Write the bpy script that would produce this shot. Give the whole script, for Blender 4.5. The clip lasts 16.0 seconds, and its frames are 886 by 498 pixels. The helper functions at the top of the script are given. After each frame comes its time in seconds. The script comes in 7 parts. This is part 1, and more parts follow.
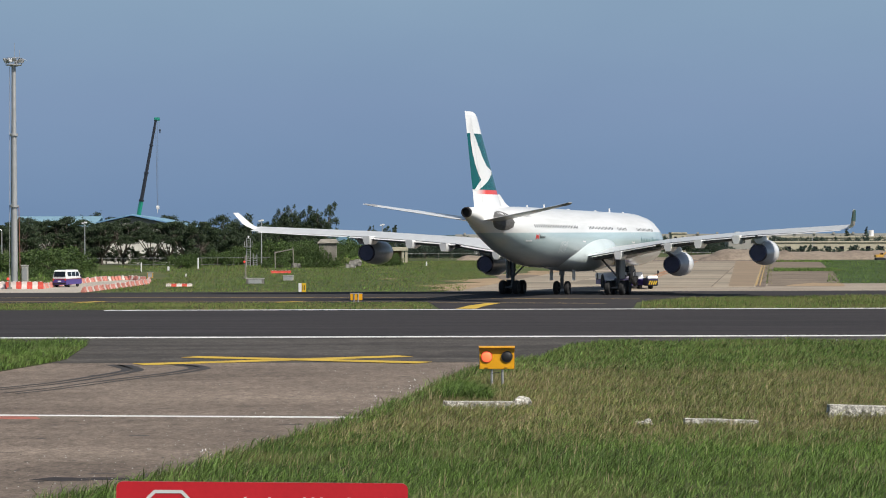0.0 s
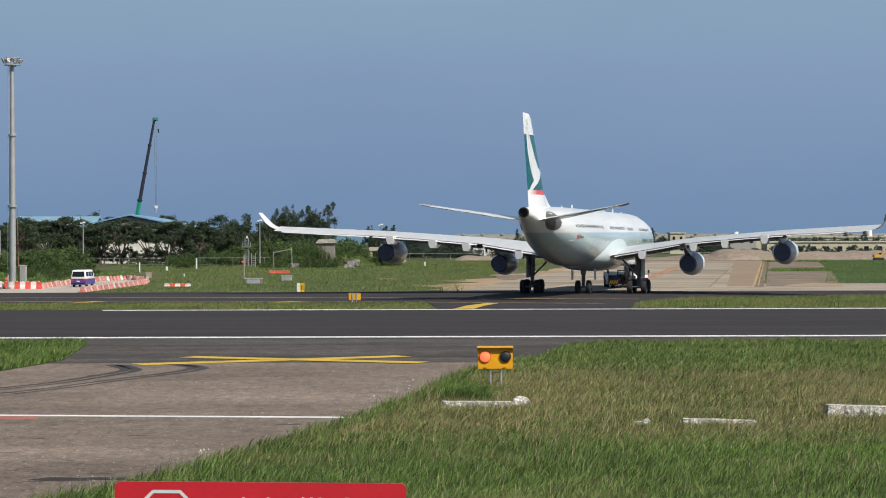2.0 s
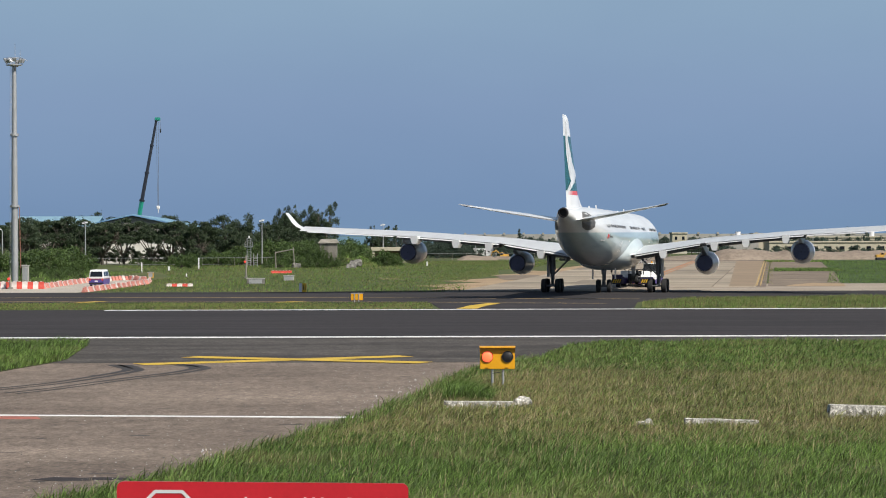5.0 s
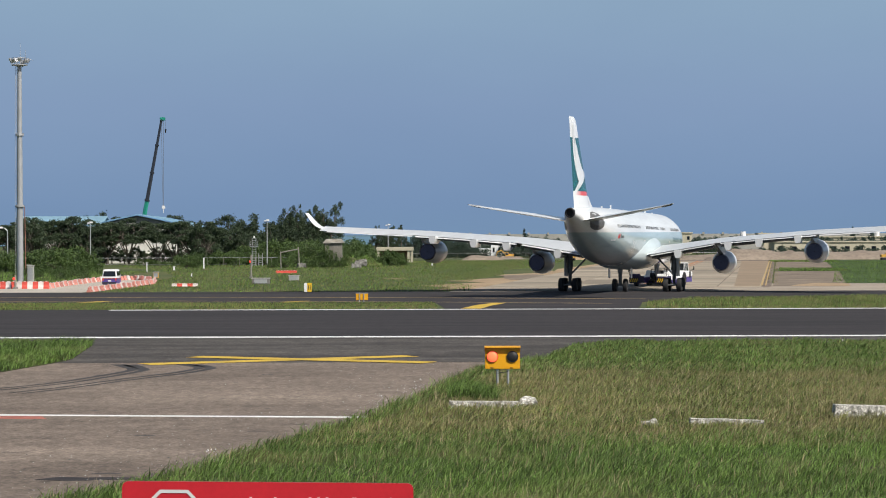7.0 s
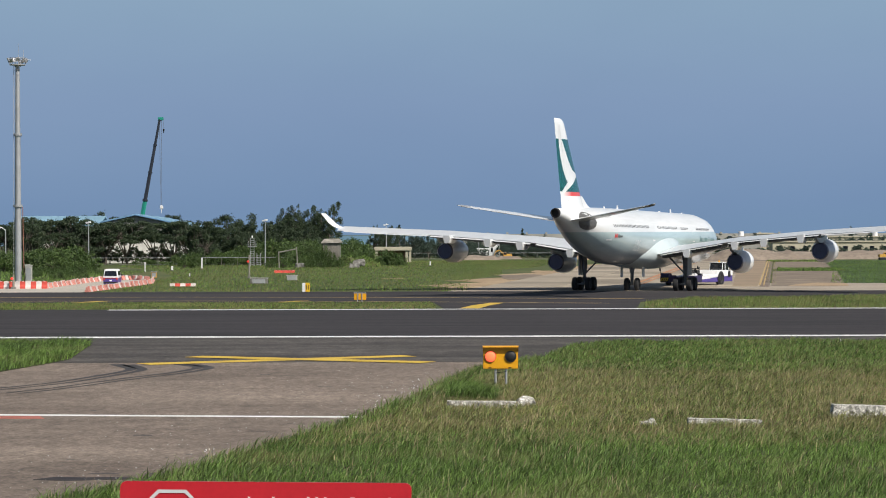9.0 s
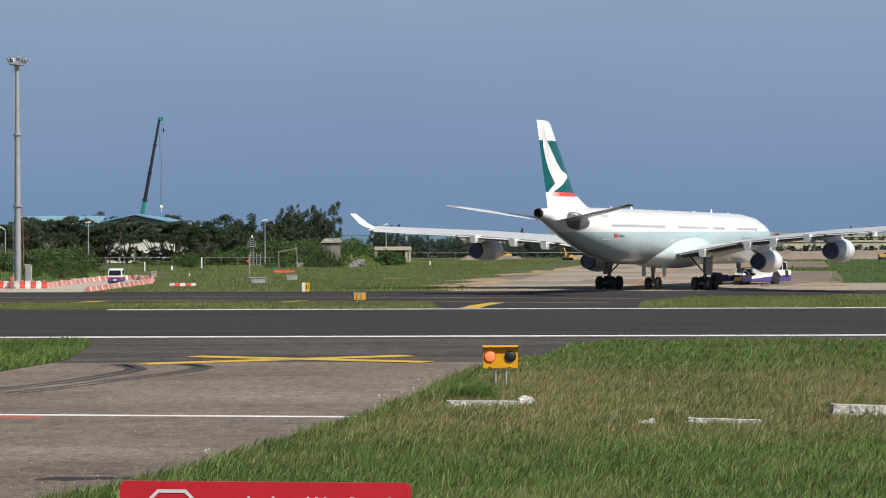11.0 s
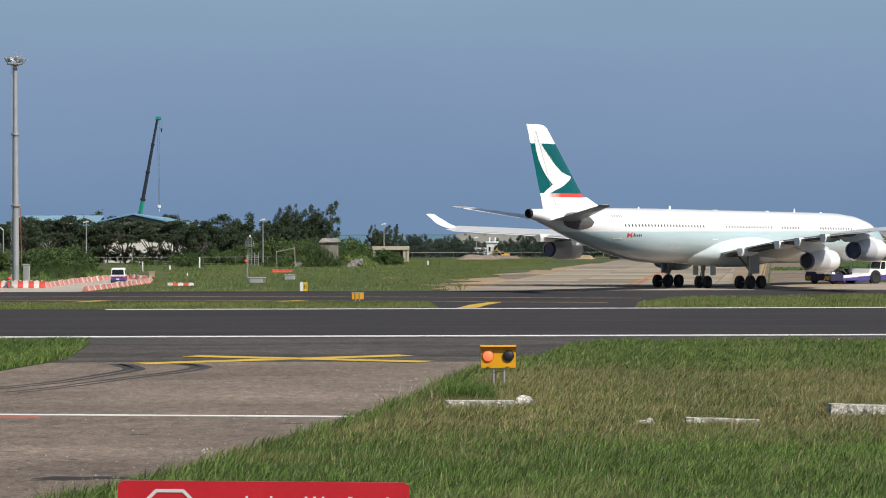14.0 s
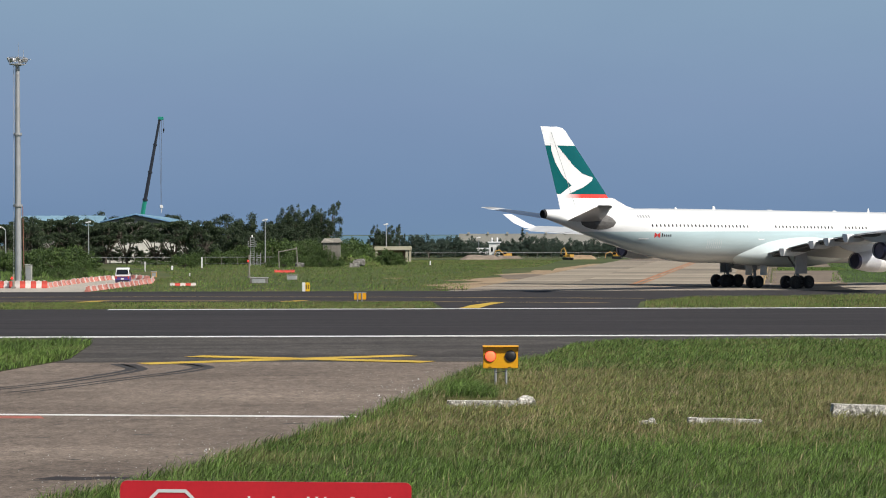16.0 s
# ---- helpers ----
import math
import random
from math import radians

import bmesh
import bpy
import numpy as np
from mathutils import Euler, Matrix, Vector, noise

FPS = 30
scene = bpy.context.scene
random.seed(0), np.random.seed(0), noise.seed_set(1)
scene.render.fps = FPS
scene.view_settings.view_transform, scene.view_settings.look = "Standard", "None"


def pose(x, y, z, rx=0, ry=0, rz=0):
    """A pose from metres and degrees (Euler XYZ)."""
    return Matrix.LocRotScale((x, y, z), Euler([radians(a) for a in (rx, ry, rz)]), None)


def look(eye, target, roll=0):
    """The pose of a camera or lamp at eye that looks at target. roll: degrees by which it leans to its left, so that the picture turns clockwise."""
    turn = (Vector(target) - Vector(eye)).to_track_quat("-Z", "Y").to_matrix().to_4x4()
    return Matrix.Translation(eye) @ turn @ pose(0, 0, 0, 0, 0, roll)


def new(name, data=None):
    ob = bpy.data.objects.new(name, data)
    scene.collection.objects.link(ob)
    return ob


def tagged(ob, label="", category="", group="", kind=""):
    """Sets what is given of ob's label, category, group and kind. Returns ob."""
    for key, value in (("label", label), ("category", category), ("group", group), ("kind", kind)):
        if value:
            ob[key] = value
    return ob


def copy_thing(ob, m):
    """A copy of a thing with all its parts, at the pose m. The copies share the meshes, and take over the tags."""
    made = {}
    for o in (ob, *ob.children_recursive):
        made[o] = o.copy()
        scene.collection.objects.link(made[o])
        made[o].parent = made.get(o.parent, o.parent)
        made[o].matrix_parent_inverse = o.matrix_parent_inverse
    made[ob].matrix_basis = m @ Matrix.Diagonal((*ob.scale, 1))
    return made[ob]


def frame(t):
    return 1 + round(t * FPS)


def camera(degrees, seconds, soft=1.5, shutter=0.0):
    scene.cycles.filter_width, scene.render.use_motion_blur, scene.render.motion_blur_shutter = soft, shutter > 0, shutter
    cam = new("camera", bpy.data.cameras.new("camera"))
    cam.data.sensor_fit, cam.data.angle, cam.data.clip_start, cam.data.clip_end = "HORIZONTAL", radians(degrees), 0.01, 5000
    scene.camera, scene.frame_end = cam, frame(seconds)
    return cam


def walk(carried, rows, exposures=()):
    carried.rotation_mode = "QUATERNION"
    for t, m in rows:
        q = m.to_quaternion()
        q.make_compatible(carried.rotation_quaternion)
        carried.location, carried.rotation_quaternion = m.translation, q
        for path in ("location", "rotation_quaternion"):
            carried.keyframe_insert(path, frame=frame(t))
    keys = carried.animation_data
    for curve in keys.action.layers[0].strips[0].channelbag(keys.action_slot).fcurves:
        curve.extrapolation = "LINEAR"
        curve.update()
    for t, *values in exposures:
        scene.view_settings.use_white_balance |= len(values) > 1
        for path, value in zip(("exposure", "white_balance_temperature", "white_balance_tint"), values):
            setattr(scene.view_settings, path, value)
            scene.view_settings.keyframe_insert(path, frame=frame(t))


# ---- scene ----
# The camera stands on a raised terrace and only trembles a little.
cam = camera(19.763, 16.0, soft=1.0)
EYE = (0.0, 0.0, 6.2)
TREMBLE = [(0, 0, 0), (0.5, 1.0, 0), (1, -0.2, 0), (1.5, 0.2, -0.2), (2, -2.8, 0), (2.5, -1.3, 0), (3, -0.8, 0),
           (3.5, -2.4, 0), (4, -2.0, 0), (5, 1.0, 0), (6, 4.0, 0.2), (6.5, 5.3, 0.2), (7, 9.9, -0.2), (7.5, 5.8, -0.6),
           (8, 7.4, -0.2), (8.5, 6.8, -0.3), (9, 6.6, -0.5), (10, 6.4, -0.7), (11, 6.2, -0.9), (11.5, 5.6, -1.0),
           (12, 3.2, -0.7), (12.5, 4.1, -1.0), (13, 2.0, -1.7), (13.5, 2.5, -1.6), (14, 2.6, -1.5), (14.5, 4.5, -1.5),
           (15, 6.5, -1.4), (15.5, 7.2, -0.7), (16, 6.6, -1.2)]


def aim(turn, nod):
    a, e = -turn / 4500, (nod - 30) / 4500
    return look(EYE, (EYE[0] + 100 * math.sin(a), EYE[1] + 100 * math.cos(a), EYE[2] + 100 * e), -0.158)


walk(cam, [(t, aim(a, b)) for t, a, b in TREMBLE], [(0, 0.0), (2, 0.03), (3.5, 0.09), (7, 0.1), (9, 0.06), (11.5, 0.02), (16, 0.0)])

# ---- light ----
SUN_AZ, SUN_EL = 135.0, 46.0
world = bpy.data.worlds.new("world")
scene.world = world
world.use_nodes = True
wn = world.node_tree
sky = wn.nodes.new("ShaderNodeTexSky")
sky.sky_type, sky.sun_disc = "NISHITA", False
sky.sun_elevation, sky.sun_rotation = radians(SUN_EL), radians(SUN_AZ)
sky.air_density, sky.dust_density, sky.ozone_density = 1.0, 1.5, 1.5
wn.nodes["Background"].inputs["Strength"].default_value = 0.065
wn.links.new(sky.outputs["Color"], wn.nodes["Background"].inputs["Color"])
sun = new("sun", bpy.data.lights.new("sun", "SUN"))
sun.data.energy, sun.data.angle, sun.data.color = 5.0, radians(0.6), (1.0, 0.945, 0.86)
to_sun = Vector((math.sin(radians(SUN_AZ)) * math.cos(radians(SUN_EL)), math.cos(radians(SUN_AZ)) * math.cos(radians(SUN_EL)), math.sin(radians(SUN_EL))))
sun.matrix_world = look(to_sun * 200, (0, 0, 0))


# ---- materials ----
def nodes_of(name):
    m = bpy.data.materials.new(name)
    m.use_nodes = True
    nt = m.node_tree
    return m, nt, nt.nodes["Principled BSDF"]


def noise_tex(nt, scale, detail=4.0, rough=0.55, stretch=None, space="Object"):
    co = nt.nodes.new("ShaderNodeTexCoord")
    n = nt.nodes.new("ShaderNodeTexNoise")
    n.inputs["Scale"].default_value, n.inputs["Detail"].default_value, n.inputs["Roughness"].default_value = scale, detail, rough
    src = co.outputs[space]
    if stretch:
        mp = nt.nodes.new("ShaderNodeMapping")
        mp.inputs["Scale"].default_value = stretch
        nt.links.new(src, mp.inputs["Vector"])
        src = mp.outputs["Vector"]
    nt.links.new(src, n.inputs["Vector"])
    return n.outputs["Fac"]


def ramp(nt, fac, stops, mode="LINEAR"):
    r = nt.nodes.new("ShaderNodeValToRGB")
    r.color_ramp.interpolation = mode
    el = r.color_ramp.elements
    while len(el) < len(stops):
        el.new(0.5)
    for e, (p, c) in zip(el, stops):
        e.position, e.color = p, (*c, 1)
    nt.links.new(fac, r.inputs["Fac"])
    return r.outputs["Color"]


def mixed(nt, a, b, fac, mode="MIX"):
    n = nt.nodes.new("ShaderNodeMix")
    n.data_type, n.blend_type = "RGBA", mode
    for sock, v in ((n.inputs[6], a), (n.inputs[7], b), (n.inputs[0], fac)):
        if isinstance(v, (int, float)):
            sock.default_value = v
        elif isinstance(v, tuple):
            sock.default_value = (*v, 1)
        else:
            nt.links.new(v, sock)
    return n.outputs[2]


def paint(name, color, rough=0.5, metal=0.0, wear=0.12, scale=2.0, fine=25.0, bump=0.0, rand=0.0, stretch=None, coat=0.0):
    """A surface with two scales of tone variation, optional relief and a tone that differs from piece to piece."""
    m, nt, b = nodes_of(name)
    dark = tuple(c * (1 - wear) for c in color)
    light = tuple(min(1, c * (1 + wear * 0.6)) for c in color)
    c1 = ramp(nt, noise_tex(nt, scale, 5, 0.6, stretch), [(0.3, dark), (0.7, light)])
    c2 = ramp(nt, noise_tex(nt, fine, 3, 0.6, stretch), [(0.3, (1 - wear,) * 3), (0.65, (1, 1, 1))])
    col = mixed(nt, c1, c2, 0.8, "MULTIPLY")
    if rand:
        oi = nt.nodes.new("ShaderNodeObjectInfo")
        col = mixed(nt, col, ramp(nt, oi.outputs["Random"], [(0, (1 - rand,) * 3), (1, (1 + rand * 0.3,) * 3)]), 1.0, "MULTIPLY")
    nt.links.new(col, b.inputs["Base Color"])
    b.inputs["Roughness"].default_value, b.inputs["Metallic"].default_value = rough, metal
    b.inputs["Coat Weight"].default_value = coat
    if bump:
        bp = nt.nodes.new("ShaderNodeBump")
        bp.inputs["Strength"].default_value, bp.inputs["Distance"].default_value = bump, 0.05
        nt.links.new(noise_tex(nt, fine, 4, 0.6, stretch), bp.inputs["Height"])
        nt.links.new(bp.outputs["Normal"], b.inputs["Normal"])
    return m


def leafy(name, dark, light, dry=None, field=0.05, thresh=0.5, through_light=0.25):
    """Foliage: tone by leaf and by larger patches, a little light comes through."""
    m, nt, b = nodes_of(name)
    geo = nt.nodes.new("ShaderNodeNewGeometry")
    c = ramp(nt, geo.outputs["Random Per Island"], [(0.0, dark), (1.0, light)])
    patch = noise_tex(nt, field, 4, 0.6)
    c = mixed(nt, c, ramp(nt, patch, [(0.3, (0.7, 0.72, 0.7)), (0.7, (1.25, 1.2, 1.1))]), 1.0, "MULTIPLY")
    if dry:
        n2 = noise_tex(nt, field * 1.7, 5, 0.65)
        f = ramp(nt, n2, [(thresh - 0.1, (0.08,) * 3), (thresh + 0.1, (0.75,) * 3)])
        rnd = ramp(nt, geo.outputs["Random Per Island"], [(0.15, (1, 1, 1)), (0.95, (0.25, 0.25, 0.25))])
        c = mixed(nt, c, dry, mixed(nt, f, rnd, 1.0, "MULTIPLY"))
    nt.links.new(c, b.inputs["Base Color"])
    b.inputs["Roughness"].default_value = 0.6
    tr = nt.nodes.new("ShaderNodeBsdfTranslucent")
    nt.links.new(c, tr.inputs["Color"])
    mx = nt.nodes.new("ShaderNodeMixShader")
    mx.inputs[0].default_value = through_light
    out = nt.nodes["Material Output"]
    nt.links.new(b.outputs[0], mx.inputs[1])
    nt.links.new(tr.outputs[0], mx.inputs[2])
    nt.links.new(mx.outputs[0], out.inputs["Surface"])
    return m


def ground_mat(name, stops, scale, fine, stretch=None, rough=0.9, bump=0.3, fine_amt=0.25, blotch=None):
    m, nt, b = nodes_of(name)
    c = ramp(nt, noise_tex(nt, scale, 6, 0.6, stretch), stops)
    g = ramp(nt, noise_tex(nt, fine, 4, 0.7), [(0.3, (1 - fine_amt,) * 3), (0.7, (1 + fine_amt,) * 3)])
    c = mixed(nt, c, g, 1.0, "MULTIPLY")
    if blotch:
        # worn and stained patches, and a coarse grain of exposed stone
        for s, st, lo, hi in blotch:
            c = mixed(nt, c, ramp(nt, noise_tex(nt, s, 4, 0.65, st), [(0.36, (lo,) * 3), (0.64, (hi,) * 3)]), 1.0, "MULTIPLY")
    nt.links.new(c, b.inputs["Base Color"])
    b.inputs["Roughness"].default_value = rough
    b.inputs["Specular IOR Level"].default_value = 0.3
    bp = nt.nodes.new("ShaderNodeBump")
    bp.inputs["Strength"].default_value, bp.inputs["Distance"].default_value = bump, 0.03
    nt.links.new(noise_tex(nt, fine, 4, 0.7), bp.inputs["Height"])
    nt.links.new(bp.outputs["Normal"], b.inputs["Normal"])
    return m


ASPHALT = ground_mat("asphalt", [(0.3, (0.026, 0.0228, 0.0232)), (0.7, (0.042, 0.0372, 0.0378))], 0.3, 4, (0.08, 1, 1), fine_amt=0.15, blotch=((0.5, (0.03, 1.0, 1), 0.78, 1.2), (2.0, (0.6, 0.3, 1), 0.88, 1.12), (0.25, (0.25, 1.0, 1), 0.85, 1.15)))
ASPHALT_OLD = ground_mat("old_asphalt", [(0.3, (0.05, 0.045, 0.041)), (0.7, (0.1, 0.09, 0.08))], 0.2, 5, (0.15, 1, 1), fine_amt=0.25, blotch=((1.2, (0.8, 0.35, 1), 0.76, 1.2), (4.0, (1.5, 0.3, 1), 0.8, 1.15), (0.12, (0.6, 2, 1), 0.7, 1.2)))
CONCRETE_PAVE = ground_mat("weathered_concrete", [(0.28, (0.146, 0.115, 0.092)), (0.5, (0.192, 0.154, 0.124)), (0.72, (0.248, 0.2, 0.161))], 0.13, 5, (0.35, 1, 1), fine_amt=0.4, blotch=((1.6, (1.2, 0.5, 1), 0.78, 1.16), (11.0, (1.0, 0.5, 1), 0.8, 1.16), (0.5, (0.3, 1.0, 1), 0.93, 1.06), (0.07, (1, 1, 1), 0.82, 1.15)))
BLOCK_CONC = ground_mat("lichened_concrete", [(0.32, (0.2, 0.19, 0.165)), (0.5, (0.5, 0.48, 0.43)), (0.7, (0.66, 0.64, 0.58))], 3.5, 14, None, bump=0.6, fine_amt=0.35, blotch=((7.0, None, 0.55, 1.2),))
OLD_PAVE = ground_mat("cracked_pavement", [(0.3, (0.13, 0.105, 0.08)), (0.7, (0.25, 0.2, 0.15))], 0.15, 1.5)
SLAB = paint("slab_concrete", (0.36, 0.305, 0.23), 0.9, wear=0.22, scale=0.08, fine=0.7, rand=0.42)
SLAB_TAN = paint("tan_resurfacing", (0.3, 0.225, 0.15), 0.9, wear=0.18, scale=0.06, fine=0.6, rand=0.15)
ROAD_CONC = ground_mat("road_concrete", [(0.3, (0.36, 0.325, 0.275)), (0.7, (0.47, 0.43, 0.37))], 0.1, 3)
APRON_DUST = ground_mat("dusty_apron", [(0.3, (0.25, 0.21, 0.165)), (0.7, (0.36, 0.31, 0.25))], 0.1, 3)
FIELD_TURF = ground_mat("green_turf", [(0.3, (0.03, 0.055, 0.014)), (0.7, (0.06, 0.095, 0.028))], 0.06, 1.5)
SOIL = ground_mat("soil_and_turf", [(0.3, (0.046, 0.066, 0.02)), (0.55, (0.076, 0.095, 0.03)), (0.75, (0.135, 0.12, 0.05))], 0.035, 1.5)
# verge turf with the shade between grass blades put into its colour
TURF_SHADE = ground_mat("shaded_turf", [(0.3, (0.018, 0.026, 0.009)), (0.7, (0.05, 0.06, 0.02))], 0.3, 4)
EARTH = ground_mat("bare_earth", [(0.3, (0.27, 0.19, 0.115)), (0.7, (0.4, 0.3, 0.19))], 0.08, 1.2)
DUST = ground_mat("spoil_earth", [(0.3, (0.2, 0.16, 0.125)), (0.7, (0.29, 0.24, 0.19))], 0.1, 1.0)
LINE_WHITE = paint("white_road_paint", (0.78, 0.78, 0.76), 0.7, wear=0.2, scale=0.6, fine=8)
LINE_YELLOW = paint("yellow_road_paint", (0.62, 0.42, 0.05), 0.7, wear=0.22, scale=0.5, fine=7)
LINE_FADED = paint("faded_yellow_paint", (0.52, 0.36, 0.15), 0.8, wear=0.4, scale=0.5, fine=3)
LINE_ORANGE = paint("faded_orange_paint", (0.45, 0.2, 0.09), 0.8, wear=0.3, scale=0.3, fine=3)
LINE_RED = paint("faded_red_paint", (0.42, 0.14, 0.1), 0.8, wear=0.3)
RUBBER_MARK = paint("tyre_marks", (0.052, 0.047, 0.045), 0.8, wear=0.3, scale=1.0, fine=6)
GRASS = leafy("meadow_grass", (0.012, 0.024, 0.006), (0.37, 0.4, 0.135), (0.43, 0.32, 0.17), 0.09, 0.53, 0.35)
GRASS_FRESH = leafy("fresh_grass", (0.008, 0.026, 0.004), (0.245, 0.415, 0.09), (0.36, 0.31, 0.14), 0.08, 0.62, 0.35)
STALK = leafy("dry_stalks", (0.25, 0.2, 0.11), (0.55, 0.45, 0.28), None, 0.1, 0.5, 0.2)
LEAF = leafy("tree_leaves", (0.017, 0.034, 0.019), (0.08, 0.12, 0.056), None, 0.2)
LEAF_LIGHT = leafy("shrub_leaves", (0.03, 0.065, 0.016), (0.115, 0.18, 0.048), None, 0.25)
# far foliage: the haze of distance is mixed into the leaf colour, paler and bluer
LEAF_HAZED = leafy("haze_tinted_leaves", (0.034, 0.06, 0.05), (0.075, 0.112, 0.08), None, 0.1)
BARK = paint("bark", (0.13, 0.11, 0.09), 0.9, wear=0.35, scale=1.5, fine=8, bump=0.4)
WHITE = paint("white_aircraft_paint", (0.82, 0.83, 0.83), 0.22, wear=0.04, scale=0.25, fine=3, coat=0.3)
PANEL = paint("wing_grey_paint", (0.6, 0.62, 0.63), 0.32, wear=0.08, scale=0.5, fine=4, stretch=(3, 0.4, 1))
PANEL_DARK = paint("underwing_grey", (0.34, 0.35, 0.36), 0.4, wear=0.12, scale=0.6, fine=4)
BARE_METAL = paint("bare_cowl_metal", (0.6, 0.61, 0.64), 0.34, 0.2, wear=0.1, scale=1.2, fine=6)
DARK_METAL = paint("exhaust_metal", (0.085, 0.085, 0.13), 0.28, 0.75, wear=0.2, scale=1.5)
SOOT = paint("sooty_metal", (0.012, 0.011, 0.012), 0.7, wear=0.2)
STEEL = paint("landing_gear_steel", (0.2, 0.205, 0.21), 0.45, 0.5, wear=0.25)
GALV = paint("galvanised_steel", (0.42, 0.43, 0.44), 0.5, 0.35, wear=0.15, scale=0.8, fine=9)
RUBBER = paint("tyre_rubber", (0.018, 0.018, 0.019), 0.8, wear=0.25, scale=3)
WINDOW_DARK = paint("cabin_window_dark", (0.012, 0.013, 0.016), 0.35, wear=0.1)
GLASS_DARK = paint("tinted_glass", (0.012, 0.015, 0.02), 0.06, wear=0.1)
TEAL = paint("deep_green_paint", (0.0, 0.1, 0.105), 0.28, wear=0.05, scale=0.3)
RED = paint("red_paint", (0.62, 0.05, 0.04), 0.4, wear=0.1)
SIGN_RED = paint("sign_red", (0.52, 0.018, 0.03), 0.32, wear=0.1, scale=3, fine=40)
SIGN_GREY = paint("sign_grey_print", (0.62, 0.62, 0.63), 0.4, wear=0.06)
AMBER = paint("amber_paint", (0.78, 0.37, 0.01), 0.4, wear=0.08, scale=3)
PURPLE = paint("violet_paint", (0.085, 0.06, 0.27), 0.4, wear=0.12, scale=1.5)
MAROON = paint("dark_red_paint", (0.2, 0.03, 0.05), 0.4)
VAN_WHITE = paint("white_vehicle_paint", (0.8, 0.8, 0.8), 0.35, wear=0.08)
BLACK = paint("black_paint", (0.02, 0.02, 0.022), 0.5, wear=0.2)
HAZARD_YELLOW = paint("hazard_yellow", (0.75, 0.48, 0.02), 0.45)
CONCRETE = paint("cast_concrete", (0.47, 0.46, 0.43), 0.9, wear=0.25, scale=1.5, fine=12, bump=0.4)
CONCRETE_DARK = paint("stained_concrete", (0.24, 0.23, 0.21), 0.9, wear=0.35, scale=0.6, fine=5, bump=0.3)
BUILDING_CREAM = paint("cream_render", (0.5, 0.46, 0.35), 0.85, wear=0.15, scale=0.1, fine=1.5)
BUILDING_GREY = paint("grey_render", (0.36, 0.35, 0.32), 0.85, wear=0.15, scale=0.15, fine=2)
HALL_WHITE = paint("whitewashed_render", (0.66, 0.65, 0.6), 0.85, wear=0.2, scale=0.12, fine=1.5)
ROOF_BLUE = paint("blue_sheet_roof", (0.16, 0.31, 0.5), 0.45, wear=0.15, scale=0.2, fine=1.5)
ROOF_PALE = paint("pale_blue_sheet_roof", (0.24, 0.4, 0.5), 0.45, wear=0.12, scale=0.2, fine=1.5)
THATCH = paint("weathered_timber", (0.3, 0.28, 0.24), 0.95, wear=0.3, scale=0.7, fine=6, bump=0.5)
BARRIER_RED = paint("barrier_red", (0.72, 0.1, 0.07), 0.5, wear=0.15, rand=0.2)
BARRIER_WHITE = paint("barrier_white", (0.78, 0.7, 0.66), 0.5, wear=0.15, rand=0.2)
BARRIER_PINK = paint("barrier_sunfaded", (0.78, 0.3, 0.24), 0.5, wear=0.25, rand=0.3)
CRANE_DARK = paint("crane_boom_dark", (0.03, 0.035, 0.05), 0.4, wear=0.2)
CRANE_TEAL = paint("crane_green", (0.02, 0.27, 0.2), 0.4, wear=0.12)
DIGGER = paint("digger_yellow", (0.6, 0.34, 0.06), 0.5, wear=0.2)
SEA = paint("sea_water", (0.1, 0.2, 0.27), 0.6, wear=0.15, scale=0.01, fine=0.05)


def fuselage_paint():
    """White crown ending at a level line, pale green-grey side that turns greyer and darker downwards; faint dirt
    streaks.
    """
    m, nt, b = nodes_of("fuselage_paint")
    co = nt.nodes.new("ShaderNodeTexCoord")
    sp = nt.nodes.new("ShaderNodeSeparateXYZ")
    nt.links.new(co.outputs["Object"], sp.inputs[0])
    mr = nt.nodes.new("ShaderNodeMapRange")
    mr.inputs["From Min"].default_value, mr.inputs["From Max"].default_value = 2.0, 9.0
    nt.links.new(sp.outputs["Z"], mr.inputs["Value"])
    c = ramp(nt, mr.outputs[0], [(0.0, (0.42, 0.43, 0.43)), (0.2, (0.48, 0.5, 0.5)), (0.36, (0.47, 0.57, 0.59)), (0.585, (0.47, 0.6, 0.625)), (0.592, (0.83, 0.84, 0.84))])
    d = ramp(nt, noise_tex(nt, 1.2, 5, 0.65, (1, 0.12, 1.5)), [(0.3, (0.86, 0.86, 0.85)), (0.6, (1, 1, 1))])
    nt.links.new(mixed(nt, c, d, 0.8, "MULTIPLY"), b.inputs["Base Color"])
    b.inputs["Roughness"].default_value, b.inputs["Coat Weight"].default_value = 0.22, 0.3
    b.inputs["Coat Roughness"].default_value = 0.1
    return m


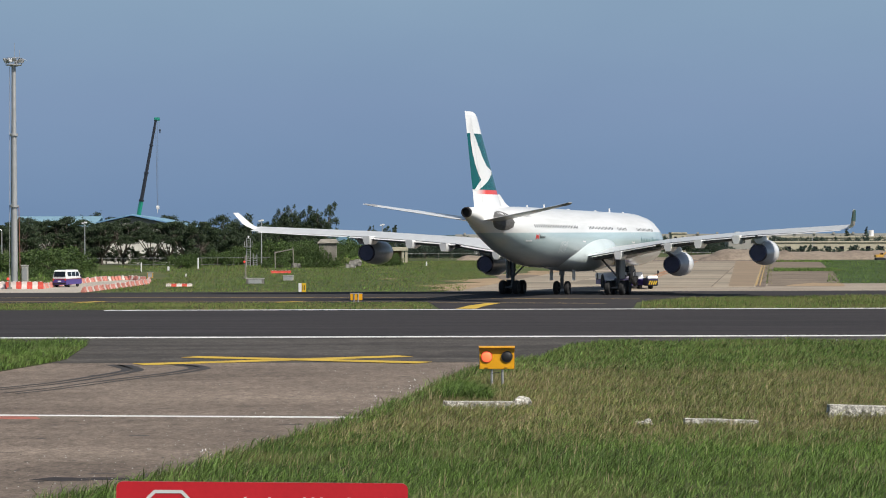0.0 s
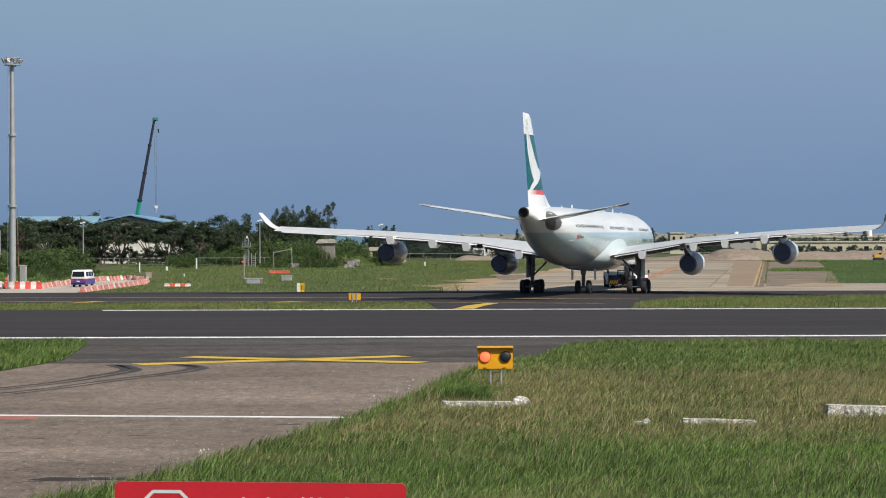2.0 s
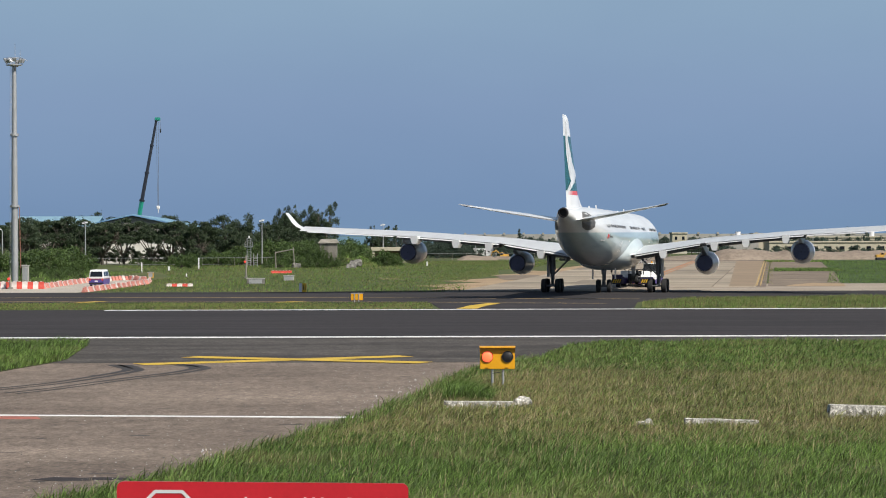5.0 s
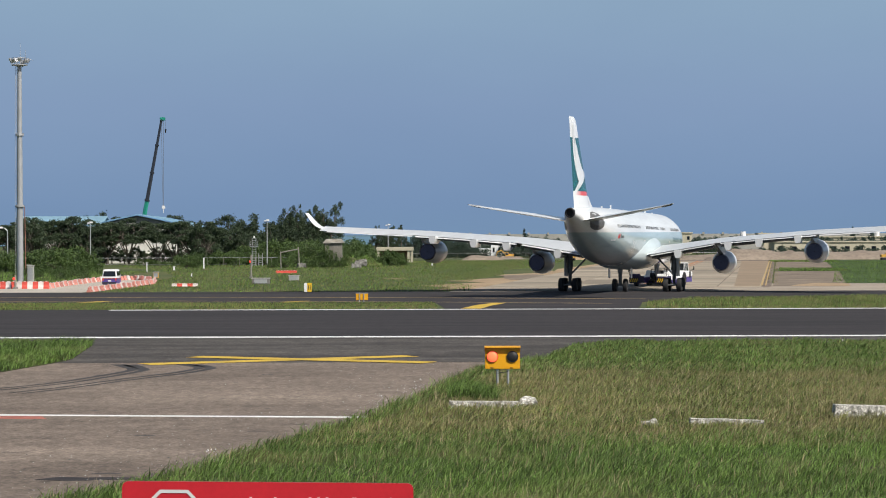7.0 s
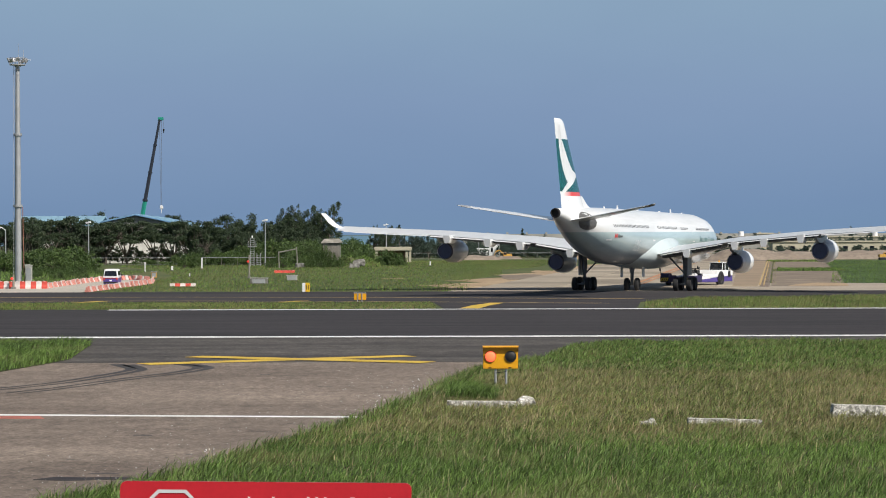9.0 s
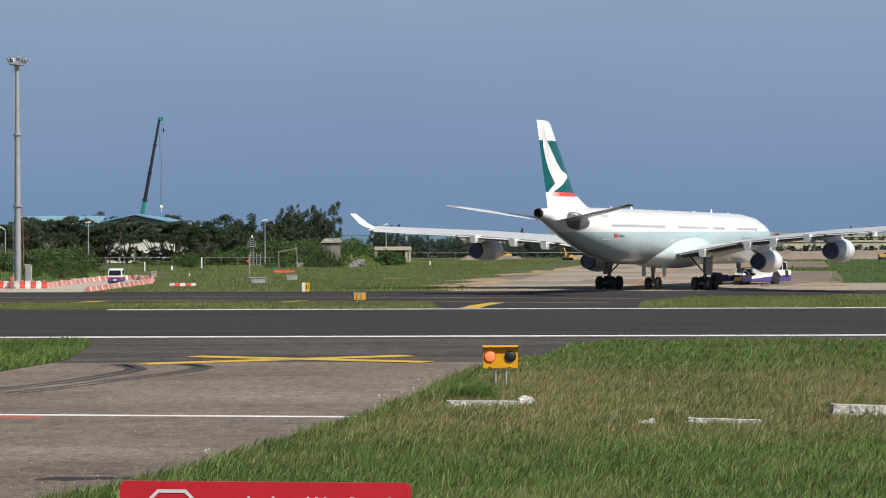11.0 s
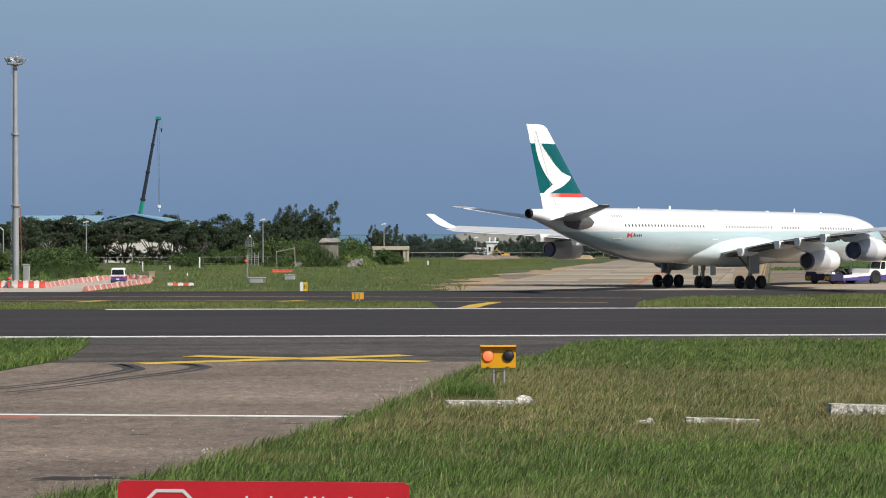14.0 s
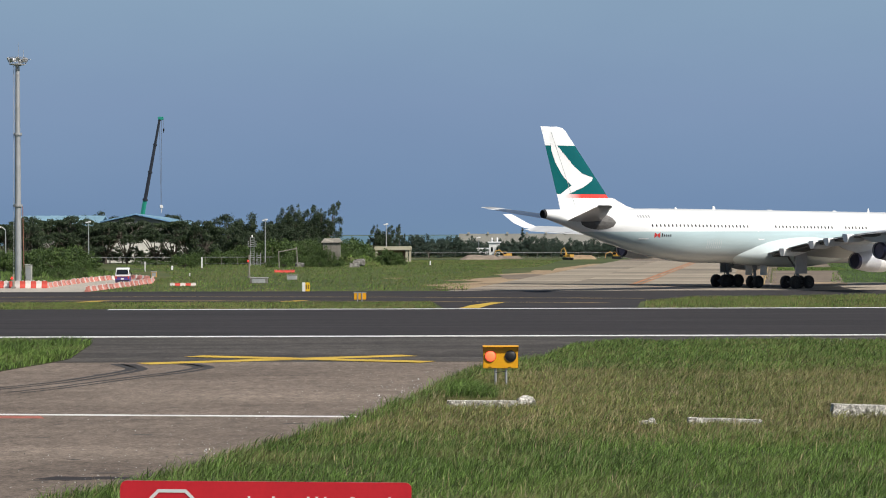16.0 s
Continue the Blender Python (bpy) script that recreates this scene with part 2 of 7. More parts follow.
def fin_paint():
    """White tip and foot, deep green field, and a red stripe that fades towards the trailing edge."""
    m, nt, b = nodes_of("fin_paint")
    co = nt.nodes.new("ShaderNodeTexCoord")
    sp = nt.nodes.new("ShaderNodeSeparateXYZ")
    nt.links.new(co.outputs["Object"], sp.inputs[0])
    mr = nt.nodes.new("ShaderNodeMapRange")
    mr.inputs["From Min"].default_value, mr.inputs["From Max"].default_value = 8.0, 18.0
    nt.links.new(sp.outputs["Z"], mr.inputs["Value"])
    w, g, r = (0.83, 0.84, 0.84), (0.0, 0.1, 0.105), (0.75, 0.07, 0.05)
    base = ramp(nt, mr.outputs[0], [(0.0, w), (0.195, g), (0.685, w)], "CONSTANT")
    red = ramp(nt, mr.outputs[0], [(0.0, w), (0.155, r), (0.195, g), (0.685, w)], "CONSTANT")
    my = nt.nodes.new("ShaderNodeMapRange")
    my.inputs["From Min"].default_value, my.inputs["From Max"].default_value = -27.9, -25.6
    nt.links.new(sp.outputs["Y"], my.inputs["Value"])
    nt.links.new(mixed(nt, base, red, my.outputs[0]), b.inputs["Base Color"])
    b.inputs["Roughness"].default_value, b.inputs["Coat Weight"].default_value = 0.25, 0.3
    return m


FUSE, FIN = fuselage_paint(), fin_paint()


def glow(name, color, strength):
    m, nt, b = nodes_of(name)
    b.inputs["Base Color"].default_value = (*color, 1)
    b.inputs["Emission Color"].default_value = (*color, 1)
    b.inputs["Emission Strength"].default_value = strength
    return m


LAMP_ON = glow("lit_signal_lens", (1.0, 0.16, 0.06), 1.0)
LAMP_RED = glow("red_warning_lens", (0.9, 0.06, 0.04), 0.4)


def sky_mat():
    """The hazy blue-grey sky: paler upwards, deepest just over the horizon, with faint soft cloud."""
    m = bpy.data.materials.new("sky_haze")
    m.use_nodes = True
    nt = m.node_tree
    nt.nodes.clear()
    out, em = nt.nodes.new("ShaderNodeOutputMaterial"), nt.nodes.new("ShaderNodeEmission")
    co = nt.nodes.new("ShaderNodeTexCoord")
    sp = nt.nodes.new("ShaderNodeSeparateXYZ")
    nt.links.new(co.outputs["Object"], sp.inputs[0])
    mr = nt.nodes.new("ShaderNodeMapRange")
    mr.inputs["From Min"].default_value, mr.inputs["From Max"].default_value = 0.0, 480.0
    nt.links.new(sp.outputs["Z"], mr.inputs["Value"])
    c = ramp(nt, mr.outputs[0], [(0.0, SKY[0]), (0.12, SKY[1]), (0.5, SKY[2]), (0.95, SKY[3])])
    d = ramp(nt, noise_tex(nt, 0.0016, 4, 0.5, (1, 1, 2.5)), [(0.3, (0.965, 0.97, 0.98)), (0.7, (1.035, 1.03, 1.02))])
    nt.links.new(mixed(nt, c, d, 1.0, "MULTIPLY"), em.inputs["Color"])
    em.inputs["Strength"].default_value = 1.0
    nt.links.new(em.outputs[0], out.inputs["Surface"])
    return m


SKY = [(0.165, 0.264, 0.415), (0.172, 0.267, 0.43), (0.215, 0.309, 0.47), (0.248, 0.362, 0.493)]
SKY_MAT = sky_mat()


# ---- building blocks ----
def part(name, bm, material, parent=None, label="", smooth=False, bevel=0.0):
    if bevel:
        bmesh.ops.bevel(bm, geom=[e for e in bm.edges if e.is_manifold and e.calc_face_angle(0) > 0.6], offset=bevel, segments=2, affect="EDGES", clamp_overlap=True)
    me = bpy.data.meshes.new(name)
    bm.to_mesh(me)
    bm.free()
    me.materials.append(material)
    if smooth:
        me.shade_smooth()
        me.set_sharp_from_angle(angle=radians(38))
    ob = new(name, me)
    ob.parent = parent
    if label:
        ob["label"] = label
    return ob


def thing(name, m, label, category, group=""):
    ob = new(name)
    ob.matrix_basis = m
    ob.empty_display_size = 0.2
    return tagged(ob, label, category, group)


def box(bm, x, y, z, sx, sy, sz, m=None):
    """A block, centred at x, y and z."""
    mat4 = Matrix.Translation((x, y, z)) @ (m or Matrix()) @ Matrix.Diagonal((sx, sy, sz, 1))
    return bmesh.ops.create_cube(bm, size=1.0, matrix=mat4)["verts"]


def rod(bm, p, q, r0, r1=None, n=8, cap=True):
    """A tapered bar from p to q."""
    p, q = Vector(p), Vector(q)
    r1 = r0 if r1 is None else r1
    d = (q - p).normalized()
    u = d.orthogonal().normalized()
    v = d.cross(u)
    rings = []
    for c, r in ((p, r0), (q, r1)):
        rings.append([bm.verts.new(c + (u * math.cos(a) + v * math.sin(a)) * r) for a in (2 * math.pi * i / n for i in range(n))])
    for i in range(n):
        bm.faces.new((rings[0][i], rings[0][(i + 1) % n], rings[1][(i + 1) % n], rings[1][i]))
    if cap:
        bm.faces.new(rings[0][::-1])
        bm.faces.new(rings[1])


def loft(bm, rings, cap=(True, True)):
    vs = [[bm.verts.new(p) for p in r] for r in rings]
    n = len(rings[0])
    for a, b in zip(vs, vs[1:]):
        for i in range(n):
            bm.faces.new((a[i], a[(i + 1) % n], b[(i + 1) % n], b[i]))
    if cap[0]:
        bm.faces.new(vs[0][::-1])
    if cap[1]:
        bm.faces.new(vs[-1])
    bmesh.ops.recalc_face_normals(bm, faces=bm.faces)
    return vs


def spun(bm, profile, axis="Y", n=28, centre=(0, 0, 0)):
    """A turned body: profile of (along, radius) about an axis."""
    rings = []
    for a, r in profile:
        ring = []
        for i in range(n):
            t = 2 * math.pi * i / n
            c, s = r * math.cos(t), r * math.sin(t)
            ring.append(Vector((c, a, s) if axis == "Y" else (a, c, s) if axis == "X" else (c, s, a)) + Vector(centre))
        rings.append(ring)
    loft(bm, rings)


def prism(bm, pts, z0, z1):
    """A flat outline in plan raised from z0 to z1."""
    lo = [bm.verts.new((x, y, z0)) for x, y in pts]
    hi = [bm.verts.new((x, y, z1)) for x, y in pts]
    n = len(pts)
    for i in range(n):
        bm.faces.new((lo[i], lo[(i + 1) % n], hi[(i + 1) % n], hi[i]))
    bm.faces.new(lo[::-1])
    bm.faces.new(hi)
    bmesh.ops.recalc_face_normals(bm, faces=bm.faces)


def side_prism(bm, pts, x0, x1):
    """An outline in the y-z plane, drawn out from x0 to x1."""
    loft(bm, [[(x, y, z) for y, z in pts] for x in (x0, x1)])


def sheet(name, pts, z, material, label, category="ground", thick=0.05):
    bm = bmesh.new()
    prism(bm, pts, z - thick, z)
    return tagged(part(name, bm, material), label, category, kind="structure")


def fast_mesh(name, co, tris, material):
    me = bpy.data.meshes.new(name)
    me.vertices.add(len(co))
    me.vertices.foreach_set("co", np.ascontiguousarray(co, dtype=np.float32).ravel())
    me.loops.add(tris.size)
    me.loops.foreach_set("vertex_index", np.ascontiguousarray(tris, dtype=np.int32).ravel())
    me.polygons.add(len(tris))
    me.polygons.foreach_set("loop_start", np.arange(0, tris.size, 3, dtype=np.int32))
    me.update(calc_edges=True)
    me.validate()
    me.materials.append(material)
    return me


def inside(px, py, poly):
    hit = np.zeros(len(px), bool)
    for (x0, y0), (x1, y1) in zip(poly, poly[1:] + poly[:1]):
        cross = ((y0 > py) != (y1 > py)) & (px < (x1 - x0) * (py - y0) / (y1 - y0 + 1e-12) + x0)
        hit ^= cross
    return hit


def grass(name, poly, count, low, high, width, material, label, seed, lean=0.5, z=0.0, rise=None):
    """Bent blades, each of three faces, strewn over an outline in plan."""
    rng = np.random.default_rng(seed)
    xs, ys = [p[0] for p in poly], [p[1] for p in poly]
    px = rng.uniform(min(xs), max(xs), count * 6)
    py = rng.uniform(min(ys), max(ys), count * 6)
    ok = inside(px, py, poly)
    px, py = px[ok][:count], py[ok][:count]
    n = len(px)
    clump = 0.85 + 0.2 * np.sin(px * 0.9 + 1.3 * np.sin(py * 0.5)) * np.sin(py * 0.43 + 1.7 * np.sin(px * 0.37))
    clump += 0.16 * np.sin(px * 4.3 + 2 * np.sin(py * 1.9)) * np.sin(py * 2.7 + 2 * np.sin(px * 2.1))
    h = rng.uniform(low, high, n) * clump
    a = rng.uniform(0, 2 * np.pi, n)
    w = width * rng.uniform(0.6, 1.3, n)
    dx, dy = np.cos(a) * w, np.sin(a) * w
    b = rng.normal(0, 1, (n, 2)) * lean * 0.5 * h[:, None] + np.array([[0.42, 0.0]]) * lean * h[:, None]
    co = np.zeros((n, 5, 3))
    co[:, 0] = np.stack([px - dx, py - dy, np.full(n, z)], 1)
    co[:, 1] = np.stack([px + dx, py + dy, np.full(n, z)], 1)
    co[:, 2] = np.stack([px - dx * 0.7 + b[:, 0] * 0.35, py - dy * 0.7 + b[:, 1] * 0.35, z + h * 0.6], 1)
    co[:, 3] = np.stack([px + dx * 0.7 + b[:, 0] * 0.35, py + dy * 0.7 + b[:, 1] * 0.35, z + h * 0.6], 1)
    co[:, 4] = np.stack([px + b[:, 0], py + b[:, 1], z + h * (1 - 0.12 * lean)], 1)
    if rise:
        co[:, :, 2] += np.array([rise(a, b) for a, b in zip(px, py)])[:, None]
    i = np.arange(n)[:, None] * 5
    tris = np.concatenate([i + np.array([[0, 1, 3]]), i + np.array([[0, 3, 2]]), i + np.array([[2, 3, 4]])])
    return tagged(new(name, fast_mesh(name, co.reshape(-1, 3), tris, material)), label, "grass", kind="stuff")


# ---- the setting ----
def setting():
    bm = bmesh.new()
    prism(bm, [(4700 * math.cos(a), 4700 * math.sin(a)) for a in (2 * math.pi * i / 72 for i in range(72))], -1.0, 0.0)
    tagged(part("ground", bm, SOIL), "flat airfield turf and soil reaching the horizon", "ground", kind="structure")
    bm = bmesh.new()
    loft(bm, [[(4650 * math.cos(a), 4650 * math.sin(a), z) for a in (2 * math.pi * i / 96 for i in range(96))] for z in (-5, 900)], cap=(False, False))
    ob = tagged(part("backdrop", bm, SKY_MAT, smooth=True), "hazy blue-grey sky over the horizon", "sky", kind="structure")
    ob.visible_shadow = False
    sheet("water", [(-1500, 1150), (1500, 1150), (2600, 3700), (-2600, 3700)], 0.3, SEA, "flat teal sea behind the coastal trees", "water")
    # runway along x, with its old shoulder and the disused concrete taxiway in front
    sheet("runway", [(-420, 149.4), (420, 149.4), (420, 203.6), (-420, 203.6)], 0.03, ASPHALT, "dark asphalt runway with fine tyre streaks", "runway")
    sheet("runway_shoulder", [(-420, 120.4), (420, 121.0), (420, 149.4), (-420, 149.4)], 0.022, ASPHALT_OLD, "worn asphalt shoulder beside the runway", "runway")
    sheet("taxiway_closed", [(-80, 20), (9, 20), (9, 121), (-80, 120.3)], 0.015, CONCRETE_PAVE, "weathered tan concrete of a closed taxiway", "taxiway")
    sheet("taxiway", [(-420, 223.2), (-1.2, 223.2), (-0.2, 203.6), (15.2, 203.6), (17, 223), (22, 236), (420, 247), (420, 263.2), (-420, 263.2)], 0.03, ASPHALT, "dark asphalt parallel taxiway", "taxiway")
    sheet("apron_edge", [(0, 263.2), (420, 263.2), (420, 300), (4, 300)], 0.02, APRON_DUST, "pale dusty concrete strip behind the taxiway", "pavement")
    sheet("service_road", [(-420, 263.2), (-38.1, 263.2), (-37.0, 283), (-36.1, 306), (-38.3, 325), (-41.2, 334), (-43.6, 329), (-44.3, 319), (-44.6, 298), (-45.4, 284), (-420, 284)], 0.02, ROAD_CONC, "pale concrete service road", "road")
    for n, p, z, m, l in (
            ("runway_edge_line", [(-420, 149.2), (420, 149.2), (420, 150.7), (-420, 150.7)], 0.037, LINE_WHITE, "white painted runway edge line"),
            ("runway_edge_line", [(-27, 201.9), (420, 201.9), (420, 203.4), (-27, 203.4)], 0.037, LINE_WHITE, "white painted far runway edge line"),
            ("closed_line", [(-25, 87.3), (-1, 84.4), (-1, 84.95), (-25, 87.9)], 0.022, LINE_WHITE, "thin white line across the closed taxiway"),
            ("red_mark", [(-20, 85.2), (-13.4, 84.5), (-13.7, 85.6), (-20, 86.3)], 0.023, LINE_RED, "faded red paint beside the white line"),
            ("taxi_line", [(-420, 243.3), (-25, 242.3), (-5, 239.2), (8, 235.0), (18, 232.4), (18, 232.9), (8, 235.5), (-5, 239.7), (-25, 242.8), (-420, 243.8)], 0.037, LINE_FADED, "faded taxiway centre line"),
            ("taxi_line", [(-420, 229.3), (-25, 229.3), (-5, 225.0), (8, 220.3), (14, 218.2), (14, 218.6), (8, 220.7), (-5, 225.4), (-25, 229.7), (-420, 229.7)], 0.037, LINE_FADED, "faded taxiway edge line"),
            ("lead_line", [(1.0, 204.6), (2.6, 204.6), (3.6, 213.0), (5.0, 220.5), (3.8, 220.5), (2.1, 213.0)], 0.037, LINE_YELLOW, "yellow curved lead-in line"),
            ("lead_line", [(-33.2, 223.8), (-32.0, 223.8), (-30.2, 229.5), (-31.4, 229.5)], 0.037, LINE_YELLOW, "yellow lead-in line"),
            ("lead_line", [(-15.0, 223.8), (-13.8, 223.8), (-12.4, 228.5), (-13.6, 228.5)], 0.037, LINE_YELLOW, "yellow lead-in line")):
        sheet(n, p, z, m, l, "marking", 0.012)
    for a, b in (((-14.3, 119.3), (-1.9, 126.6)), ((-12.6, 126.2), (-0.9, 120.0))):
        a, b = Vector((*a, 0)), Vector((*b, 0))
        s = (b - a).normalized().cross(Vector((0, 0, 1))) * 0.78
        z = 0.036 if a.y < 120 else 0.048
        sheet("closed_cross", [tuple((a + s).xy), tuple((b + s).xy), tuple((b - s).xy), tuple((a - s).xy)], z, LINE_YELLOW, "yellow cross that closes the taxiway", "marking", 0.006)
    # tyre marks that curve off and hook back at the runway shoulder
    for line in ([(-18.5, 98.4), (-17.6, 100.8), (-15.9, 104.5), (-14.7, 109.3), (-14.0, 112.7), (-13.8, 115.0), (-14.5, 117.7), (-15.2, 119.8)], [(-16.5, 98.3), (-15.2, 101.4), (-13.3, 107.5), (-11.8, 111.7), (-11.1, 114.4), (-10.9, 116.3), (-11.5, 118.3), (-12.2, 119.6)]):
        for shift in (0.0, 0.55):
            bm = bmesh.new()
            pts = [Vector((x + shift - 0.5, y - shift * 0.6, 0.024)) for x, y in line]
            path = []
            for a, b, c, d in zip([pts[0]] + pts, pts, pts[1:], pts[2:] + [pts[-1]]):
                path += [b * (1 - 3 * u * u + 2 * u ** 3) + c * (3 * u * u - 2 * u ** 3) + (c - a) * (0.5 * (u - 2 * u * u + u ** 3)) + (d - b) * (0.5 * (u ** 3 - u * u)) for u in (0, 0.17, 0.33, 0.5, 0.67, 0.83)]
            rows = []
            for k, (p, q) in enumerate(zip(path, path[1:])):
                n = (q - p).cross(Vector((0, 0, 1))).normalized() * (0.1 + 0.3 * (k / len(path)) ** 2)
                rows.append((bm.verts.new(p + n), bm.verts.new(p - n)))
            for r0, r1 in zip(rows, rows[1:]):
                bm.faces.new((r0[0], r0[1], r1[1], r1[0]))
            tagged(part("tyre_mark", bm, RUBBER_MARK), "dark curved tyre mark on concrete", "marking", kind="structure")


def far_taxiway():
    """The receding taxiway of concrete slabs, its lines, and the broken pavement and earth beside it."""
    turn = pose(0, 0, 0, 0, 0, -7.4)
    base = Matrix.Translation((20.0, 288, 0)) @ turn
    th = tagged(new("taxiway_slabs"), "receding taxiway of pale concrete slabs", "taxiway", kind="structure")
    th.matrix_basis = base
    bm = bmesh.new()
    prism(bm, [(-15.5, -6), (16.4, -6), (16.4, 260), (-15.5, 260)], -0.04, 0.03)
    part("bed", bm, CONCRETE_PAVE, th)
    bm = bmesh.new()
    box(bm, 0, 0, 0, 8.5, 13.75, 0.03)
    first = part("slab", bm, SLAB, th)
    first.location = (-11.1, 1.5, 0.04)
    for i in range(3):
        for j in range(17):
            if i + j == 0:
                continue
            ob = new("slab", first.data)
            ob.parent = th
            ob.location = (-11.1 + 8.6 * i, 1.5 + 14.1 * j, 0.04)
    bm = bmesh.new()
    box(bm, 0, 0, 0, 4.8, 13.75, 0.03)
    lane = part("slab", bm, SLAB, th)
    lane.location = (12.9, 1.5, 0.04)
    for j in range(1, 17):
        ob = new("slab", lane.data)
        ob.parent = th
        ob.location = (12.9, 1.5 + 14.1 * j, 0.04)
    bm = bmesh.new()
    prism(bm, [(12.3, -3), (15.1, -3), (15.1, 238), (9.6, 238)], 0.05, 0.062)
    part("resurfacing", bm, SLAB_TAN, th, "tapered brown resurfacing strip")
    for n, x, w, m in (("centre_line", 0.8, 0.55, LINE_ORANGE), ("centre_line", 1.7, 0.3, LINE_ORANGE), ("edge_line", 15.3, 0.24, LINE_FADED), ("edge_line", 15.75, 0.16, LINE_FADED)):
        bm = bmesh.new()
        box(bm, x, 119, 0.067, w, 236, 0.01)
        part(n, bm, m, th, "faded painted line")
    for n, pts, m, l in (
            ("earth_patch", [(-19, -20), (-15.6, -22), (-15.6, 190), (-17.0, 190), (-19.0, 130), (-17, 100), (-23, 72), (-18, 58), (-24.5, 30), (-18, 20), (-24, 2), (-19, -8)], EARTH, "bare sandy earth with ragged edges"),
            ("old_pavement", [(16.6, 0), (24.9, 0), (25.8, 60), (26.4, 106), (16.6, 106)], OLD_PAVE, "cracked old pavement with weeds"),
            ("old_pavement", [(16.6, 128), (26.2, 128), (26.6, 232), (16.6, 232)], OLD_PAVE, "cracked old pavement with weeds"),
            ("earth_patch", [(18.5, 0.5), (25.2, 0.3), (25.4, 14), (22, 18), (19.5, 9)], EARTH, "patch of bare orange earth")):
        ps = [tuple((base @ Vector((x, y, 0))).xy) for x, y in pts]
        sheet(n, ps, 0.026 if m is not EARTH else 0.036, m, l, "ground")
    # spoil banks across the far end
    def bank(x0, x1, y, h, w, seed, mat, label):
        bm = bmesh.new()
        n, k = 60, 8
        rows = []
        for i in range(n + 1):
            x = x0 + (x1 - x0) * i / n
            e = min(1, 6 * i / n, 6 * (n - i) / n)
            hh = h * e * (0.72 + 0.38 * noise.noise((x * 0.07, seed, 0)) + 0.25 * noise.noise((x * 0.25, seed, 3)))
            rows.append([(x, y + w * (j / k - 0.5), max(-0.2, hh * math.sin(math.pi * j / k) ** 0.8 + 0.3 * noise.noise((x * 0.4, j * 0.9, seed))) if 0 < j < k else -0.2) for j in range(k + 1)])
        vs = [[bm.verts.new(p) for p in r] for r in rows]
        for a, b in zip(vs, vs[1:]):
            for j in range(k):
                bm.faces.new((a[j], a[j + 1], b[j + 1], b[j]))
        bmesh.ops.recalc_face_normals(bm, faces=bm.faces)
        tagged(part("spoil_bank", bm, mat, smooth=True), label, "earth bank", kind="structure")
    bank(40, 200, 560, 2.3, 22, 1.0, DUST, "long grey-brown bank of excavated spoil")
    bank(55, 78, 548, 2.6, 16, 2.0, DUST, "heap of grey-brown spoil")
    bank(3, 12, 560, 1.15, 9, 3.0, DUST, "heap of grey spoil")
    bank(26, 33, 560, 1.2, 7, 4.0, EARTH, "heap of orange earth")
    bank(11, 17, 575, 0.9, 7, 5.0, DUST, "low heap of spoil")


setting()
far_taxiway()


# ---- the airliner: forward is +y, origin on the ground between the main wheels ----
AFT = 32.2
STATIONS = [(0.0, 4.95, 0.05, 0.05), (0.35, 4.98, 0.62, 0.6), (1.0, 5.06, 1.15, 1.15), (2.0, 5.24, 1.68, 1.72), (3.5, 5.46, 2.22, 2.28),
            (5.5, 5.62, 2.6, 2.64), (8.0, 5.7, 2.8, 2.82), (10, 5.7, 2.82, 2.86), (25, 5.7, 2.82, 2.86), (42, 5.7, 2.82, 2.86),
            (45, 5.78, 2.79, 2.77), (48, 6.0, 2.67, 2.54), (51, 6.32, 2.4, 2.2), (54, 6.7, 2.0, 1.78), (57, 7.12, 1.5, 1.3),
            (59.5, 7.52, 1.05, 0.88), (61.3, 7.8, 0.72, 0.6), (62.4, 7.93, 0.5, 0.45)]


def droop(xa):
    """The body sits slightly nose-down on its wheels."""
    return 0.0105 * max(0.0, 47 - xa)


STATIONS = [(x - 0.27 * max(0, 10 - x), z - droop(x), a, b) for x, z, a, b in STATIONS]


def body_at(xa):
    xs = [s[0] for s in STATIONS]
    return [float(np.interp(xa, xs, [s[k] for s in STATIONS])) for k in (1, 2, 3)]


def skin(xa, z, side, off=0.012):
    """A point on the fuselage's side at a height, slightly proud of it."""
    zc, ry, rz = body_at(xa)
    z -= droop(xa)
    c = math.sqrt(max(0.0, 1 - ((z - zc) / rz) ** 2))
    return Vector((side * (ry * c + off), AFT - xa, z))


def foil(le, te, up, thick, n=11):
    """Points of a wing section between its leading and trailing edge."""
    le, te, up = Vector(le), Vector(te), Vector(up).normalized()
    chord = (te - le).length
    def half(s):
        return 5 * thick * chord * (0.2969 * math.sqrt(s) - 0.126 * s - 0.3516 * s * s + 0.2843 * s ** 3 - 0.1015 * s ** 4)
    ss = [(1 - math.cos(math.pi * i / n)) / 2 for i in range(n + 1)]
    top = [le.lerp(te, s) + up * (half(s) * 1.05) for s in ss]
    low = [le.lerp(te, s) - up * (half(s) * 0.85) for s in ss[-2:0:-1]]
    return top + low


def wing_line(y):
    """Leading edge, trailing edge (metres from the nose) and height of the wing at y metres from the centre line."""
    le = 19.0 + (y - 2.8) * 0.73
    te = 34.0 + (y - 2.8) * 0.11 if y < 10.2 else 34.8 + (y - 10.2) * 0.335
    z = float(np.interp(y, [0, 3, 10, 20, 29.4], [3.5, 3.85, 5.05, 6.05, 6.7]))
    return le, te, z


def washout(y):
    """How far the trailing edge hangs below the leading edge."""
    return float(np.interp(y, [0, 10, 18, 22, 30], [0.05, 0.06, 0.14, 0.3, 0.34]))


